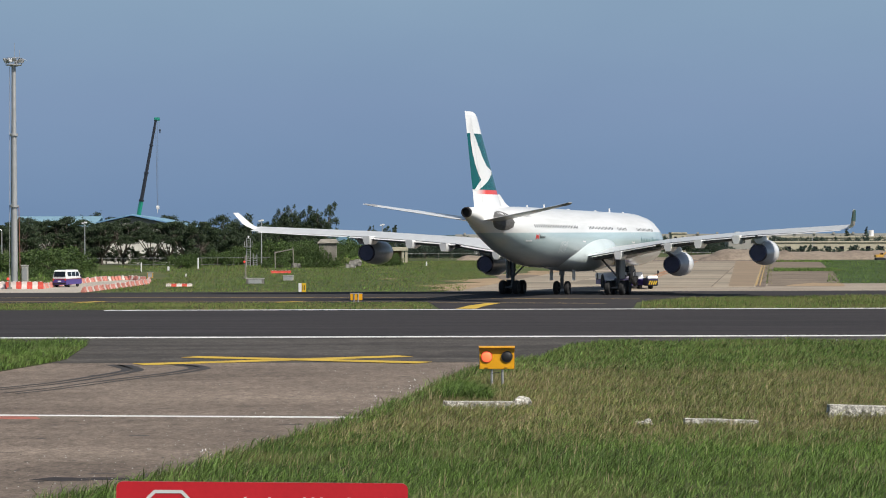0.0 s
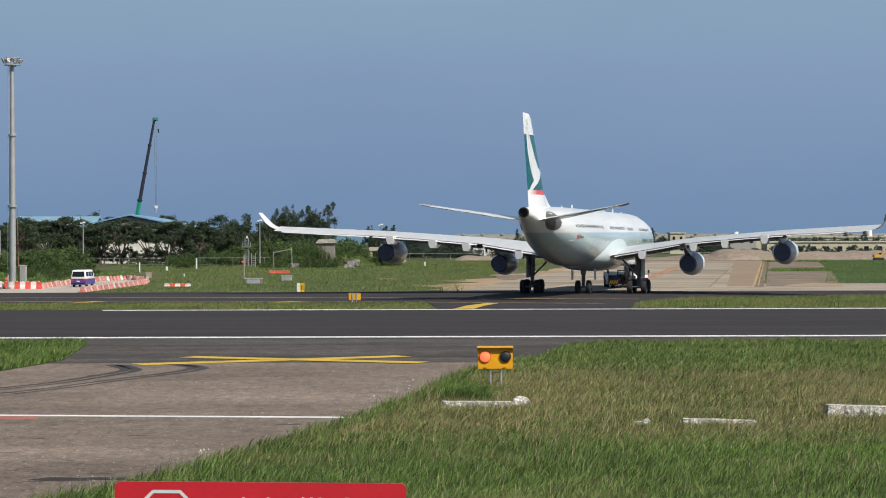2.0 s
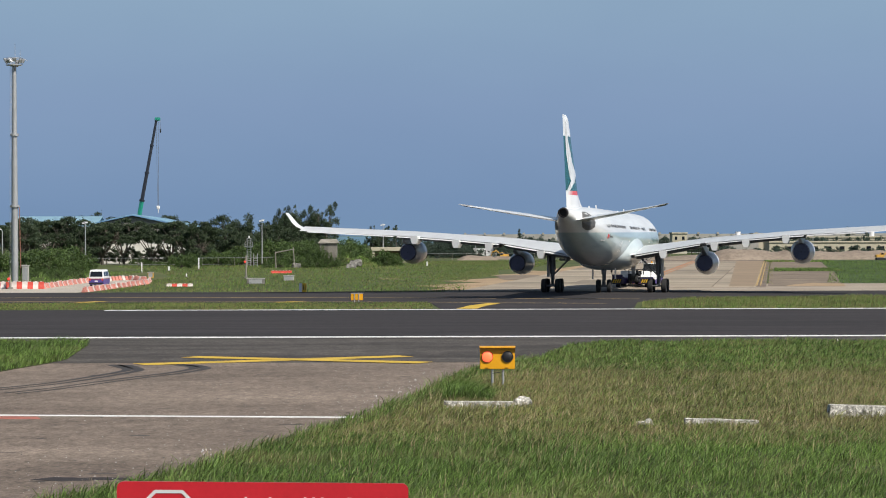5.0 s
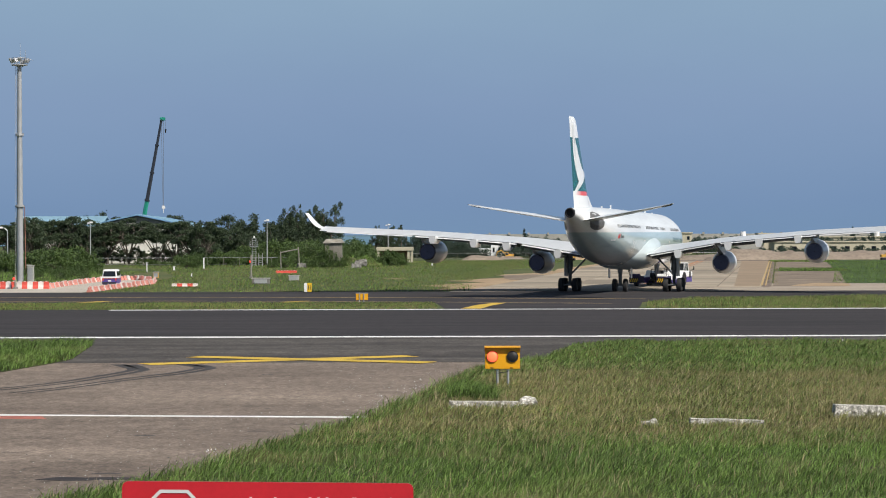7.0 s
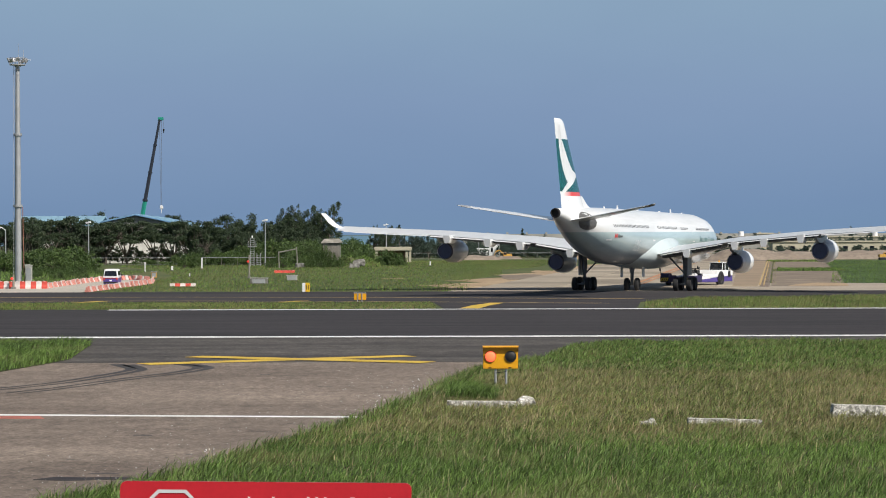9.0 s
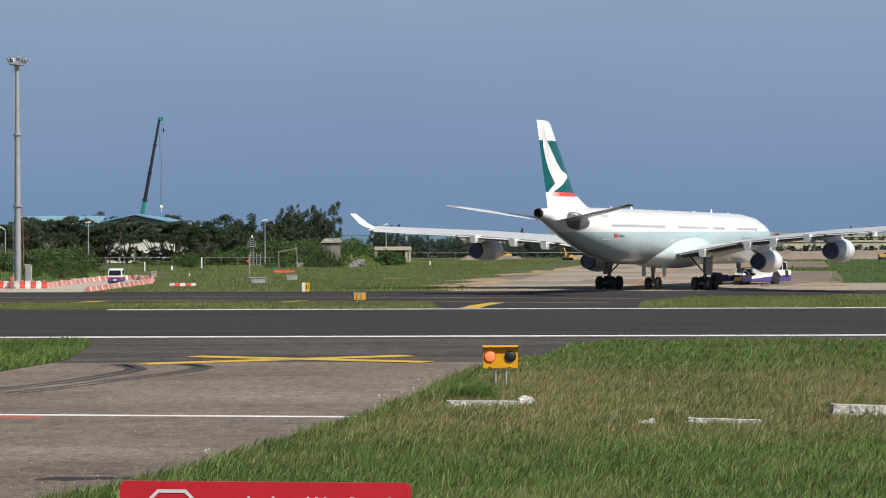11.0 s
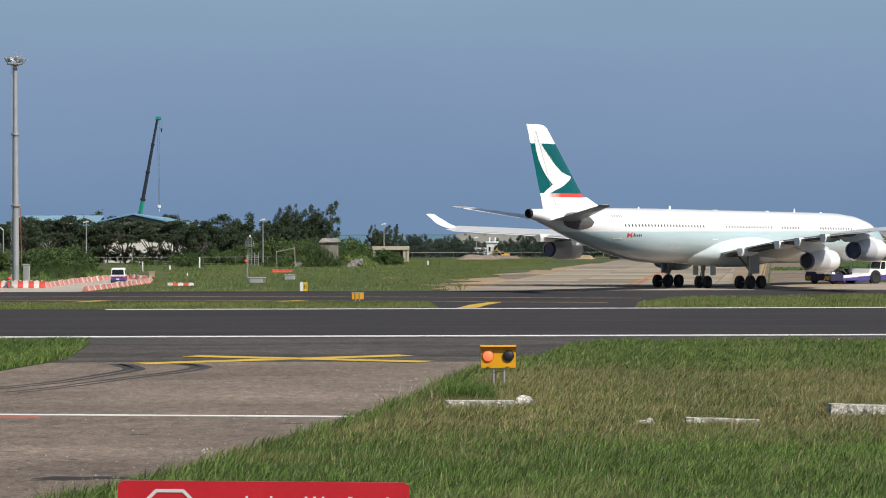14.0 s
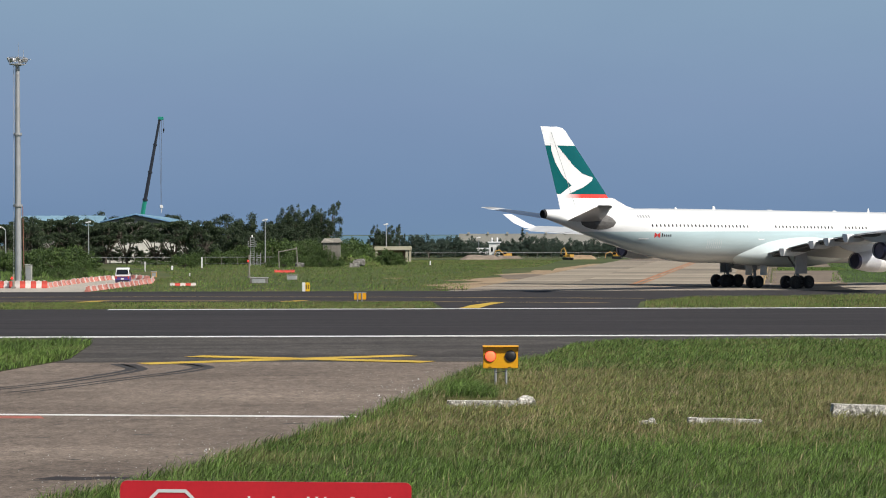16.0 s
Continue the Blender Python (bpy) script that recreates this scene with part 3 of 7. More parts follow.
def window_mesh():
    bm = bmesh.new()
    ring = [(0, 0.1 * math.cos(a), 0.17 * math.sin(a)) for a in (2 * math.pi * i / 10 for i in range(10))]
    loft(bm, [ring, [(0.012, y, z) for _, y, z in ring]])
    me = bpy.data.meshes.new("cabin_window")
    bm.to_mesh(me)
    bm.free()
    me.materials.append(WINDOW_DARK)
    return me


def bar_on_skin(bm, side, xa0, xa1, z0, z1, off=0.014):
    """A thin strip lying on the fuselage."""
    n = max(1, int(abs(xa1 - xa0) / 0.6) + 1)
    g = [[bm.verts.new(skin(xa0 + (xa1 - xa0) * i / n, z0 + (z1 - z0) * j / 2, side, off)) for j in range(3)] for i in range(n + 1)]
    for a, b in zip(g, g[1:]):
        for j in range(2):
            bm.faces.new((a[j], a[j + 1], b[j + 1], b[j]))


def fin_half(xa, z):
    """Half the fin's thickness at a place on it."""
    le = float(np.interp(z, [8.2, 9.6, 16.75], [52.6, 53.9, 59.9]))
    te = float(np.interp(z, [8.2, 16.75], [60.2, 62.85]))
    s = min(1, max(0, (xa - le) / (te - le)))
    t = 0.1 * (te - le)
    return 5 * t * (0.2969 * math.sqrt(s) - 0.126 * s - 0.3516 * s * s + 0.2843 * s ** 3 - 0.1015 * s ** 4)


def wheel(name, x, y, z, r, w, parent, label="black rubber tyre", rim_mat=None):
    bm = bmesh.new()
    spun(bm, [(-w * 0.42, r * 0.55), (-w / 2, r * 0.7), (-w / 2, r * 0.86), (-w * 0.36, r * 0.97), (0, r), (w * 0.36, r * 0.97), (w / 2, r * 0.86), (w / 2, r * 0.7), (w * 0.42, r * 0.55)], "X", 24)
    ob = part(name, bm, RUBBER, parent, label, smooth=True)
    ob.matrix_basis = pose(x, y, z)
    bm = bmesh.new()
    spun(bm, [(-w * 0.4, r * 0.1), (-w * 0.36, r * 0.5), (-w * 0.46, r * 0.56), (w * 0.46, r * 0.56), (w * 0.36, r * 0.5), (w * 0.4, r * 0.1)], "X", 16)
    for i in range(6):
        a = math.pi * i / 3
        rod(bm, (-w * 0.44, r * 0.3 * math.cos(a), r * 0.3 * math.sin(a)), (w * 0.44, r * 0.3 * math.cos(a), r * 0.3 * math.sin(a)), r * 0.07, n=6)
    part("rim", bm, rim_mat or RIM_DARK, ob, "metal wheel rim")
    return ob


ROLLING = []
# TRIM_DARK: the tailplane root plate, and the shade strip built under the flaps
TRIM_DARK = paint("plate_and_flap_shade", (0.12, 0.115, 0.11), 0.5, wear=0.3)
RIM_DARK = paint("dusty_wheel_metal", (0.1, 0.1, 0.1), 0.6, 0.3, wear=0.3)


def airliner():
    th = thing("airliner", Matrix(), "white four-engined airliner with a green tail being towed", "aircraft")
    # fuselage, with extra rings so that the tail and nose curve evenly
    xs = sorted(set([s[0] for s in STATIONS] + [0.15, 0.65, 1.5, 2.7, 4.5, 6.7] + [float(v) for v in range(12, 62, 2)]))
    k = [s[0] for s in STATIONS]
    def smooth_at(xa):
        e = 1.2 if 40 < xa < 61 else 0.0
        vals = [body_at(min(62.4, max(-2.7, xa + d))) for d in (-e, 0, e)]
        return [(v[0] + 2 * v[1] + v[2]) / 4 for v in zip(*vals)]
    bm = bmesh.new()
    rings = []
    for xa in xs + [62.4]:
        if xa > 62.4 or (rings and abs(AFT - xa - rings[-1][0][1]) < 1e-6):
            continue
        zc, ry, rz = smooth_at(xa)
        rings.append([(ry * math.cos(a), AFT - xa, zc + rz * math.sin(a)) for a in (2 * math.pi * i / 48 for i in range(48))])
    loft(bm, rings, cap=(True, False))
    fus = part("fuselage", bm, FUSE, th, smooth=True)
    bm = bmesh.new()
    spun(bm, [(0, 0.47), (-0.28, 0.43), (-0.3, 0.36), (0.5, 0.3), (0.52, 0.02)], "Y", 24, (0, AFT - 62.35, 7.93))
    part("auxiliary_exhaust", bm, SOOT, fus, "sooty round exhaust at the tail cone", smooth=True)
    # belly fairing round the wing roots
    bm = bmesh.new()
    rings = []
    for i in range(25):
        s = i / 24
        xa = 18.0 + 23.5 * s
        e = max(0.02, math.sin(math.pi * min(1, s * 1.18 if s < 0.42 else 0.5 + (s - 0.42) / 1.16)) ** 0.55)
        w, h = 3.35 * e, 1.95 * e
        rings.append([(w * math.copysign(abs(math.cos(a)) ** 0.75, math.cos(a)), AFT - xa, 4.15 + h * math.copysign(abs(math.sin(a)) ** 0.75, math.sin(a))) for a in (2 * math.pi * j / 36 for j in range(36))])
    loft(bm, rings)
    part("belly_fairing", bm, paint("fairing_paint", (0.6, 0.68, 0.69), 0.25, wear=0.06, scale=0.5, coat=0.3), fus, "pale rounded fairing at the wing roots", smooth=True)
    # cabin windows, doors and markings on both sides
    wm = window_mesh()
    for side in (-1, 1):
        for a, b in ((50.0, 36.4), (32.6, 23.7), (22.0, 18.7), (14.4, 7.6)):
            n = int((a - b) / 0.53)
            for i in range(n + 1):
                p = skin(a - 0.53 * i, 6.74, side, 0.004)
                ob = new("cabin_window", wm)
                ob.parent = fus
                ob.matrix_basis = Matrix.Translation(p) @ pose(0, 0, 0, 0, -18.7, 0 if side > 0 else 180)
        for xa, w in ((51.0, 1.15), (34.9, 0.85), (16.5, 0.9), (4.6, 1.1)):
            bm = bmesh.new()
            z0, z1, t = 5.35, 7.25, 0.075
            bar_on_skin(bm, side, xa - w / 2, xa - w / 2 + t, z0, z1)
            bar_on_skin(bm, side, xa + w / 2 - t, xa + w / 2, z0, z1)
            bar_on_skin(bm, side, xa - w / 2, xa + w / 2, z1 - t, z1)
            bar_on_skin(bm, side, xa - w / 2, xa + w / 2, z0, z0 + t)
            door = part("cabin_door", bm, WHITE, fus, "door with a white outline")
            bm = bmesh.new()
            bar_on_skin(bm, side, xa - w / 2 - 0.05, xa + w / 2 + 0.05, z0 - 0.04, z0, 0.02)
            part("door_sill", bm, PANEL, door)
        # red emblem with grey letters beside it, both as plain shapes
        bm = bmesh.new()
        for u in (-1, 1):
            vs = [bm.verts.new(skin(49.4 + u * d, z, side, 0.016)) for d, z in ((0.02, 5.84), (0.36, 6.04), (0.36, 5.46), (0.02, 5.66))]
            bm.faces.new(vs)
        part("emblem", bm, RED, fus, "small red emblem")
        for i in range(5):
            bm = bmesh.new()
            bar_on_skin(bm, side, 48.85 - 0.27 * i, 48.71 - 0.27 * i, 5.6, 5.82 if i else 5.94, 0.016)
            part("letter", bm, BLACK, fus, "small dark letter")
        for i in range(13):
            if i == 6:
                continue
            bm = bmesh.new()
            bar_on_skin(bm, side, 13.4 - 0.64 * i, 13.17 - 0.64 * i, 5.4, 6.0 if i in (0, 7) else 5.8, 0.016)
            part("title_letter", bm, TEAL, fus, "dark green title letter")
        bm = bmesh.new()
        for i in range(5):
            bar_on_skin(bm, side, 51.6 - 0.36 * i, 51.4 - 0.36 * i, 7.55, 7.85, 0.016)
        part("registration", bm, PANEL_DARK, fus, "small grey registration marks")
        bm = bmesh.new()
        for i in range(8):
            bar_on_skin(bm, side, 42.6 - 0.28 * i, 42.55 - 0.28 * i, 4.3, 5.35, 0.013)
        part("vent_panel", bm, PANEL, fus, "faint grille in the fuselage side")
    for xa, h, w in ((44.4, 0.16, 0.35), (38.9, 0.34, 0.5), (30, 0.06, 1.4), (20.5, 0.1, 0.9), (15.5, 0.4, 0.4), (10, 0.1, 0.5)):
        bm = bmesh.new()
        side_prism(bm, [(AFT - xa, 8.4 - droop(xa)), (AFT - xa - w, 8.4 - droop(xa)), (AFT - xa - w * 0.9, 8.56 + h - droop(xa)), (AFT - xa - w * 0.5, 8.56 + h - droop(xa))], -0.05, 0.05)
        part("antenna", bm, WHITE, fus, "white blade antenna")
    # fin with rudder line and the white brush shape
    bm = bmesh.new()
    rings = []
    for z, le, te in ((7.6, 52.2, 60.0), (8.4, 52.7, 60.3), (9.6, 53.9, 60.65), (11, 55.05, 61.1), (13, 56.75, 61.7), (15, 58.45, 62.3), (16.3, 59.55, 62.7), (16.65, 60.0, 62.82), (16.78, 60.7, 62.86)):
        t = 0.1 if z < 16.5 else 0.07 if z < 16.7 else 0.02
        rings.append(foil((0, AFT - le, z), (0, AFT - te, z), (1, 0, 0), t))
    loft(bm, rings)
    fin = part("tail_fin", bm, FIN, th, "white tail fin with a deep green field and a red stripe", smooth=True)
    bm = bmesh.new()
    side_prism(bm, [(AFT - 49.6, 8.3), (AFT - 51.5, 8.75), (AFT - 53.4, 9.6), (AFT - 54.4, 9.6), (AFT - 54.4, 8.0)], -0.12, 0.12)
    part("dorsal_fillet", bm, WHITE, fin, smooth=True)
    left = [(61.7, 16.2), (61.75, 15.5), (61.5, 14.3), (61.05, 13.2), (60.3, 12.05), (59.7, 11.4), (59.0, 10.83)]
    right = [(61.6, 16.2), (61.2, 15.4), (60.7, 14.65), (59.75, 13.7), (58.65, 12.75), (57.65, 12.05), (56.2, 11.65)]
    low_l = [(59.0, 10.83), (59.35, 10.62), (59.7, 10.4), (60.05, 10.15), (60.4, 9.9)]
    low_r = [(56.2, 11.65), (56.35, 11.35), (57.45, 10.7), (58.5, 10.3), (59.8, 9.8)]
    for side in (-1, 1):
        bm = bmesh.new()
        def strip(a, b, n):
            def at(line, s):
                f = s * (len(line) - 1)
                i = min(int(f), len(line) - 2)
                u = f - i
                return [line[i][c] * (1 - u) + line[i + 1][c] * u for c in (0, 1)]
            g = []
            for i in range(n + 1):
                p, q = at(a, i / n), at(b, i / n)
                row = []
                for j in range(7):
                    xa, z = (p[c] + (q[c] - p[c]) * j / 6 for c in (0, 1))
                    row.append(bm.verts.new((side * (fin_half(xa, z) * 1.06 + 0.02), AFT - xa, z)))
                g.append(row)
            for r0, r1 in zip(g, g[1:]):
                for j in range(6):
                    bm.faces.new((r0[j], r0[j + 1], r1[j + 1], r1[j]))
        strip(left, right, 24)
        strip(low_l, low_r, 8)
        # dry-brush streaks along the forward edge
        for i in range(12):
            s = i / 12
            p = (60.95 - 1.9 * s, 15.0 - 1.85 * s)
            strip([p, (p[0] - 0.1, p[1] - 0.9)], [(p[0] - 0.05, p[1]), (p[0] - 0.28 - 0.05 * (i % 3), p[1] - 0.75)], 2)
        part("brush_shape", bm, WHITE, fin, "white sweeping brushstroke shape")
        bm = bmesh.new()
        for a, b in (((58.45, 8.6), (61.55, 16.2)),):
            for i in range(12):
                p, q = ((a[0] + (b[0] - a[0]) * s, a[1] + (b[1] - a[1]) * s) for s in (i / 12, (i + 1) / 12))
                vs = [bm.verts.new((side * (fin_half(x, z) * 1.06 + 0.028), AFT - x - d, z)) for (x, z), d in ((p, 0), (p, 0.05), (q, 0.05), (q, 0))]
                bm.faces.new(vs)
        part("rudder_gap", bm, PANEL_DARK, fin, "thin dark rudder hinge line")
    # tailplane
    for side in (-1, 1):
        bm = bmesh.new()
        loft(bm, [foil((side * y, AFT - le, z), (side * y, AFT - te, z), (0, 0, 1), t) for y, le, te, z, t in ((0.6, 55.4, 60.0, 7.2, 0.1), (5, 58.3, 61.6, 7.9, 0.09), (9.1, 61.2, 63.05, 8.6, 0.09), (9.42, 61.7, 63.2, 8.7, 0.03))])
        hp = part("tailplane", bm, WHITE, th, "white tailplane", smooth=True)
        bm = bmesh.new()
        loft(bm, [foil((side * y, AFT - te + 1.25, z - 0.012), (side * y, AFT - te - 0.06, z - 0.02), (0, 0, 1), 0.1) for y, te, z in ((1.4, 60.3, 7.34), (8.7, 62.9, 8.54))])
        part("elevator", bm, WHITE, hp, "white elevator", smooth=True)
        bm = bmesh.new()
        loft(bm, [foil((side * y, AFT - a, z), (side * y, AFT - b, z), (0, 0, 1), t) for y, a, b, z, t in ((8.5, 60.72, 62.85, 8.49, 0.11), (9.2, 61.25, 63.12, 8.62, 0.105), (9.46, 61.8, 63.24, 8.71, 0.05))])
        part("tip_cap", bm, PANEL_DARK, hp, "dark grey tip cap", smooth=True)
        bm = bmesh.new()
        cols = [[bm.verts.new(skin(56.6 + 2.1 * u, 7.2 + 0.12 * u + 0.86 * math.sqrt(1.001 - u * u) * w, side, 0.03)) for w in (-1, -0.5, 0, 0.5, 1)] for u in (-1, -0.85, -0.6, -0.3, 0, 0.3, 0.6, 0.85, 1)]
        for c0, c1 in zip(cols, cols[1:]):
            for j in range(4):
                bm.faces.new((c0[j], c0[j + 1], c1[j + 1], c1[j]))
        part("trim_opening", bm, TRIM_DARK, fus, "dark grey rubbing plate at the tailplane root")
    # wings with winglets, flaps, fairings, pylons and engines
    for side in (-1, 1):
        bm = bmesh.new()
        rings = []
        for y, t in ((1.5, 0.105), (2.8, 0.105), (6, 0.095), (10.2, 0.085), (15, 0.082), (20, 0.08), (25, 0.08), (29.75, 0.085)):
            le, te, z = wing_line(y)
            rings.append(foil((side * y, AFT - le, z + 0.06), (side * y, AFT - te, z - washout(y)), (0, 0, 1), t))
        loft(bm, rings)
        wing = part("wing", bm, PANEL, th, "swept grey-white wing", smooth=True)
        bm = bmesh.new()
        le, te, z = wing_line(29.75)
        loft(bm, [foil((side * y, AFT - a, zz), (side * y, AFT - b, zz), (-side * u, 0, 1 - u), t) for y, a, b, zz, u, t in
                  ((29.7, le, te, z - 0.1, 0.0, 0.085), (30.0, le + 0.8, te + 0.3, z + 0.08, 0.35, 0.08), (30.2, le + 1.7, te + 1.1, z + 0.42, 0.75, 0.07), (30.58, le + 3.75, te + 2.4, z + 1.45, 0.85, 0.06))])
        wl = part("winglet", bm, WHITE, wing, "white upswept winglet", smooth=True)
        bm = bmesh.new()
        loft(bm, [foil((side * (y + 0.05), AFT - a - 0.1, zz - 0.02), (side * (y + 0.05), AFT - b + 0.08, zz - 0.02), (-side * u, 0, 1 - u), 0.05) for y, a, b, zz, u in
                  ((30.2, le + 1.7, te + 1.1, z + 0.42, 0.72), (30.34, le + 2.45, te + 1.55, z + 0.8, 0.8), (30.57, le + 3.65, te + 2.33, z + 1.4, 0.85))])
        part("winglet_panel", bm, TEAL, wl, "dark green outer face", smooth=True)
        for n, y0, y1, drop, c, m in (("flap", 3.3, 9.9, 0.12, 2.0, WHITE), ("flap", 10.5, 20.4, 0.1, 1.7, WHITE), ("aileron", 20.7, 29.0, 0.06, 1.3, WHITE)):
            bm = bmesh.new()
            rr = []
            for y in (y0, (y0 + y1) / 2, y1):
                le, te, z = wing_line(y)
                rr.append(foil((side * y, AFT - te + c * 0.8, z - washout(y) * 0.62), (side * y, AFT - te - c * 0.25, z - washout(y) - 0.06 - drop), (0, 0, 1), 0.08))
            loft(bm, rr)
            part(n, bm, m, wing, "trailing edge " + n, smooth=True)
        # underside shade built as solid dark slabs below the flaps
        for y0, y1 in ((3.4, 9.8), (10.6, 20.5)):
            bm = bmesh.new()
            rr = []
            for y in (y0, (y0 + y1) / 2, y1):
                le, te, z = wing_line(y)
                rr.append([(side * y, AFT - te + a, z + b) for a, b in ((3.0, -0.25), (0.15, -0.3), (0.15, -0.5), (2.2, -0.55), (3.0, -0.4))])
            loft(bm, rr)
            part("flap_cove", bm, TRIM_DARK, wing, "dark strip built as the shade under the flaps")
        for y in (6.2, 11.4, 14.6, 18.6):
            le, te, z = wing_line(y)
            bm = bmesh.new()
            rr = []
            for s, w, h, dz in ((0, 0.05, 0.06, 0.0), (0.25, 0.28, 0.28, -0.26), (0.6, 0.4, 0.42, -0.42), (1.0, 0.36, 0.4, -0.4)):
                yy = AFT - te + 3.3 - 4.1 * s
                rr.append([(side * y + w * u, yy - (0.25 * h if s == 1.0 and v > 0 else 0), z - 0.1 + dz + h * v) for u, v in ((-0.55, -1), (0.55, -1), (0.9, -0.3), (1, 0.6), (0.9, 1), (-0.9, 1), (-1, 0.6), (-0.9, -0.3))])
            loft(bm, rr)
            part("flap_track_fairing", bm, WHITE, wing, "white flap track fairing", smooth=True)
        for y, nose, noz, ez in ((9.75, 22.7, 28.05, 2.93), (19.95, 29.7, 35.1, 4.14)):
            le, te, z = wing_line(y)
            cx = side * y
            bm = bmesh.new()
            a0 = AFT - noz
            spun(bm, [(a0 + 2.9, 1.2), (a0 + 3.4, 1.23), (a0 + 4.4, 1.2), (a0 + 5.0, 1.07), (a0 + 4.9, 0.97), (a0 + 3.6, 0.9), (a0 + 3.5, 0.2)], "Y", 36, (cx, 0, ez))
            eng = part("engine", bm, WHITE, th, "white engine cowling under the wing", smooth=True)
            bm = bmesh.new()
            spun(bm, [(a0 + 2.92, 1.205), (a0 + 2.1, 1.16), (a0 + 1.2, 1.04), (a0 + 0.5, 0.91), (a0, 0.81), (a0 + 0.02, 0.78), (a0 + 0.3, 0.78)], "Y", 36, (cx, 0, ez))
            part("exhaust_nozzle", bm, BARE_METAL, eng, "bare metal rear cowl", smooth=True)
            bm = bmesh.new()
            spun(bm, [(a0 + 0.32, 0.885), (a0 + 0.14, 0.85), (a0 - 0.02, 0.815), (a0, 0.785), (a0 + 0.2, 0.785)], "Y", 36, (cx, 0, ez))
            part("exhaust_ring", bm, DARK_METAL, eng, "dark exhaust rim", smooth=True)
            bm = bmesh.new()
            spun(bm, [(a0 + 0.3, 0.8), (a0 + 1.9, 0.75), (a0 + 1.8, 0.4), (a0 + 0.6, 0.28), (a0 + 0.2, 0.05)], "Y", 28, (cx, 0, ez))
            part("exhaust_core", bm, SOOT, eng, "sooty black exhaust core", smooth=True)
            bm = bmesh.new()
            spun(bm, [(a0 + 4.85, 1.1), (a0 + 5.1, 1.06), (a0 + 5.2, 1.0), (a0 + 5.05, 0.93), (a0 + 4.8, 0.95)], "Y", 36, (cx, 0, ez))
            part("intake_lip", bm, STEEL, eng, "bare metal intake lip", smooth=True)
            bm = bmesh.new()
            zt = z - 0.12 - 0.7 * washout(y)
            loft(bm, [[(cx + sx * w, AFT - xa, zz) for sx, xa, zz in ((-1, p, lo), (1, p, lo), (1, p, hi), (-1, p, hi))] for p, lo, hi, w in
                      ((noz - 4.3, ez + 1.0, ez + 1.3, 0.1), (noz - 2.6, ez + 1.0, zt + 0.05, 0.24), (noz - 0.6, ez + 0.82, zt + 0.1, 0.26), (noz + 1.2, zt - 0.75, zt + 0.1, 0.2), (noz + 2.6, zt - 0.2, zt + 0.05, 0.05))])
            part("pylon", bm, PANEL, wing, "grey engine pylon")
    # landing gear
    def leg(name, x, ya, ztop, wheels, label):
        bm = bmesh.new()
        rod(bm, (x, ya, 0.7), (x, ya, 2.0), 0.17, 0.17, 12)
        rod(bm, (x, ya, 1.9), (x, ya, ztop), 0.25, 0.3, 12)
        for dz, dx in ((1.3, 0.22), (2.3, 0.34), (2.9, -0.34)):
            rod(bm, (x + dx, ya - 0.2, dz), (x + dx * 0.8, ya - 0.1, min(ztop, dz + 1.0)), 0.04, n=6)
        rod(bm, (x, ya, 1.7), (x * 0.55, ya + 0.3, ztop), 0.09, 0.1, 8)
        rod(bm, (x, ya - 0.15, 1.0), (x, ya - 0.5, 1.5), 0.06, n=6)
        rod(bm, (x, ya - 0.5, 1.5), (x, ya - 0.15, 1.95), 0.06, n=6)
        ys = sorted(set(w[1] for w in wheels))
        if len(ys) > 1:
            rod(bm, (x, ys[0], 0.72), (x, ys[-1], 0.72), 0.14, n=10)
        for y in ys:
            xx = [w[0] for w in wheels if w[1] == y]
            rod(bm, (min(xx), y, 0.7), (max(xx), y, 0.7), 0.09, n=8)
        return part(name, bm, STEEL, th, label, smooth=True)
    for side in (-1, 1):
        ws = [(side * 5.42 + dx, dy) for dx in (-0.7, 0.7) for dy in (0.51, -1.47)]
        ws = [(x, y + 0.5) for x, y in ws]
        leg("main_gear_leg", side * 5.42, 0.1, 4.2, ws, "steel main landing gear leg")
        for x, y in ws:
            ROLLING.append((wheel("wheel", x, y, 0.71, 0.71, 0.52, th), x, y, 0.71, 0.71))
        bm = bmesh.new()
        box(bm, side * 5.82, 0.2, 2.7, 0.14, 1.7, 2.2)
        part("gear_door", bm, PANEL_DARK, th, "grey landing gear door", bevel=0.02)
    ws = [(-0.55, -1.0), (0.55, -1.0)]
    leg("centre_gear_leg", 0.0, -1.0, 2.9, ws, "steel centre landing gear leg")
    for x, y in ws:
        ROLLING.append((wheel("wheel", x, y, 0.68, 0.68, 0.42, th), x, y, 0.68, 0.68))
    for x in (-1.15, 1.15):
        bm = bmesh.new()
        box(bm, x, -0.8, 2.0, 0.05, 1.0, 1.2)
        part("gear_door", bm, PANEL, th, "grey landing gear door", bevel=0.02)
    leg("nose_gear_leg", 0.0, 25.3, 3.3, [(-0.35, 25.3), (0.35, 25.3)], "steel nose landing gear leg")
    for x in (-0.35, 0.35):
        ROLLING.append((wheel("wheel", x, 25.3, 0.85, 0.5, 0.35, th), x, 25.3, 0.85, 0.5))
    return th


plane = airliner()


# ---- vehicles ----
TUG_WHEELS, VAN_WHEELS = [], []
VIOLET_DARK = paint("dark_violet_paint", (0.03, 0.025, 0.075), 0.5)


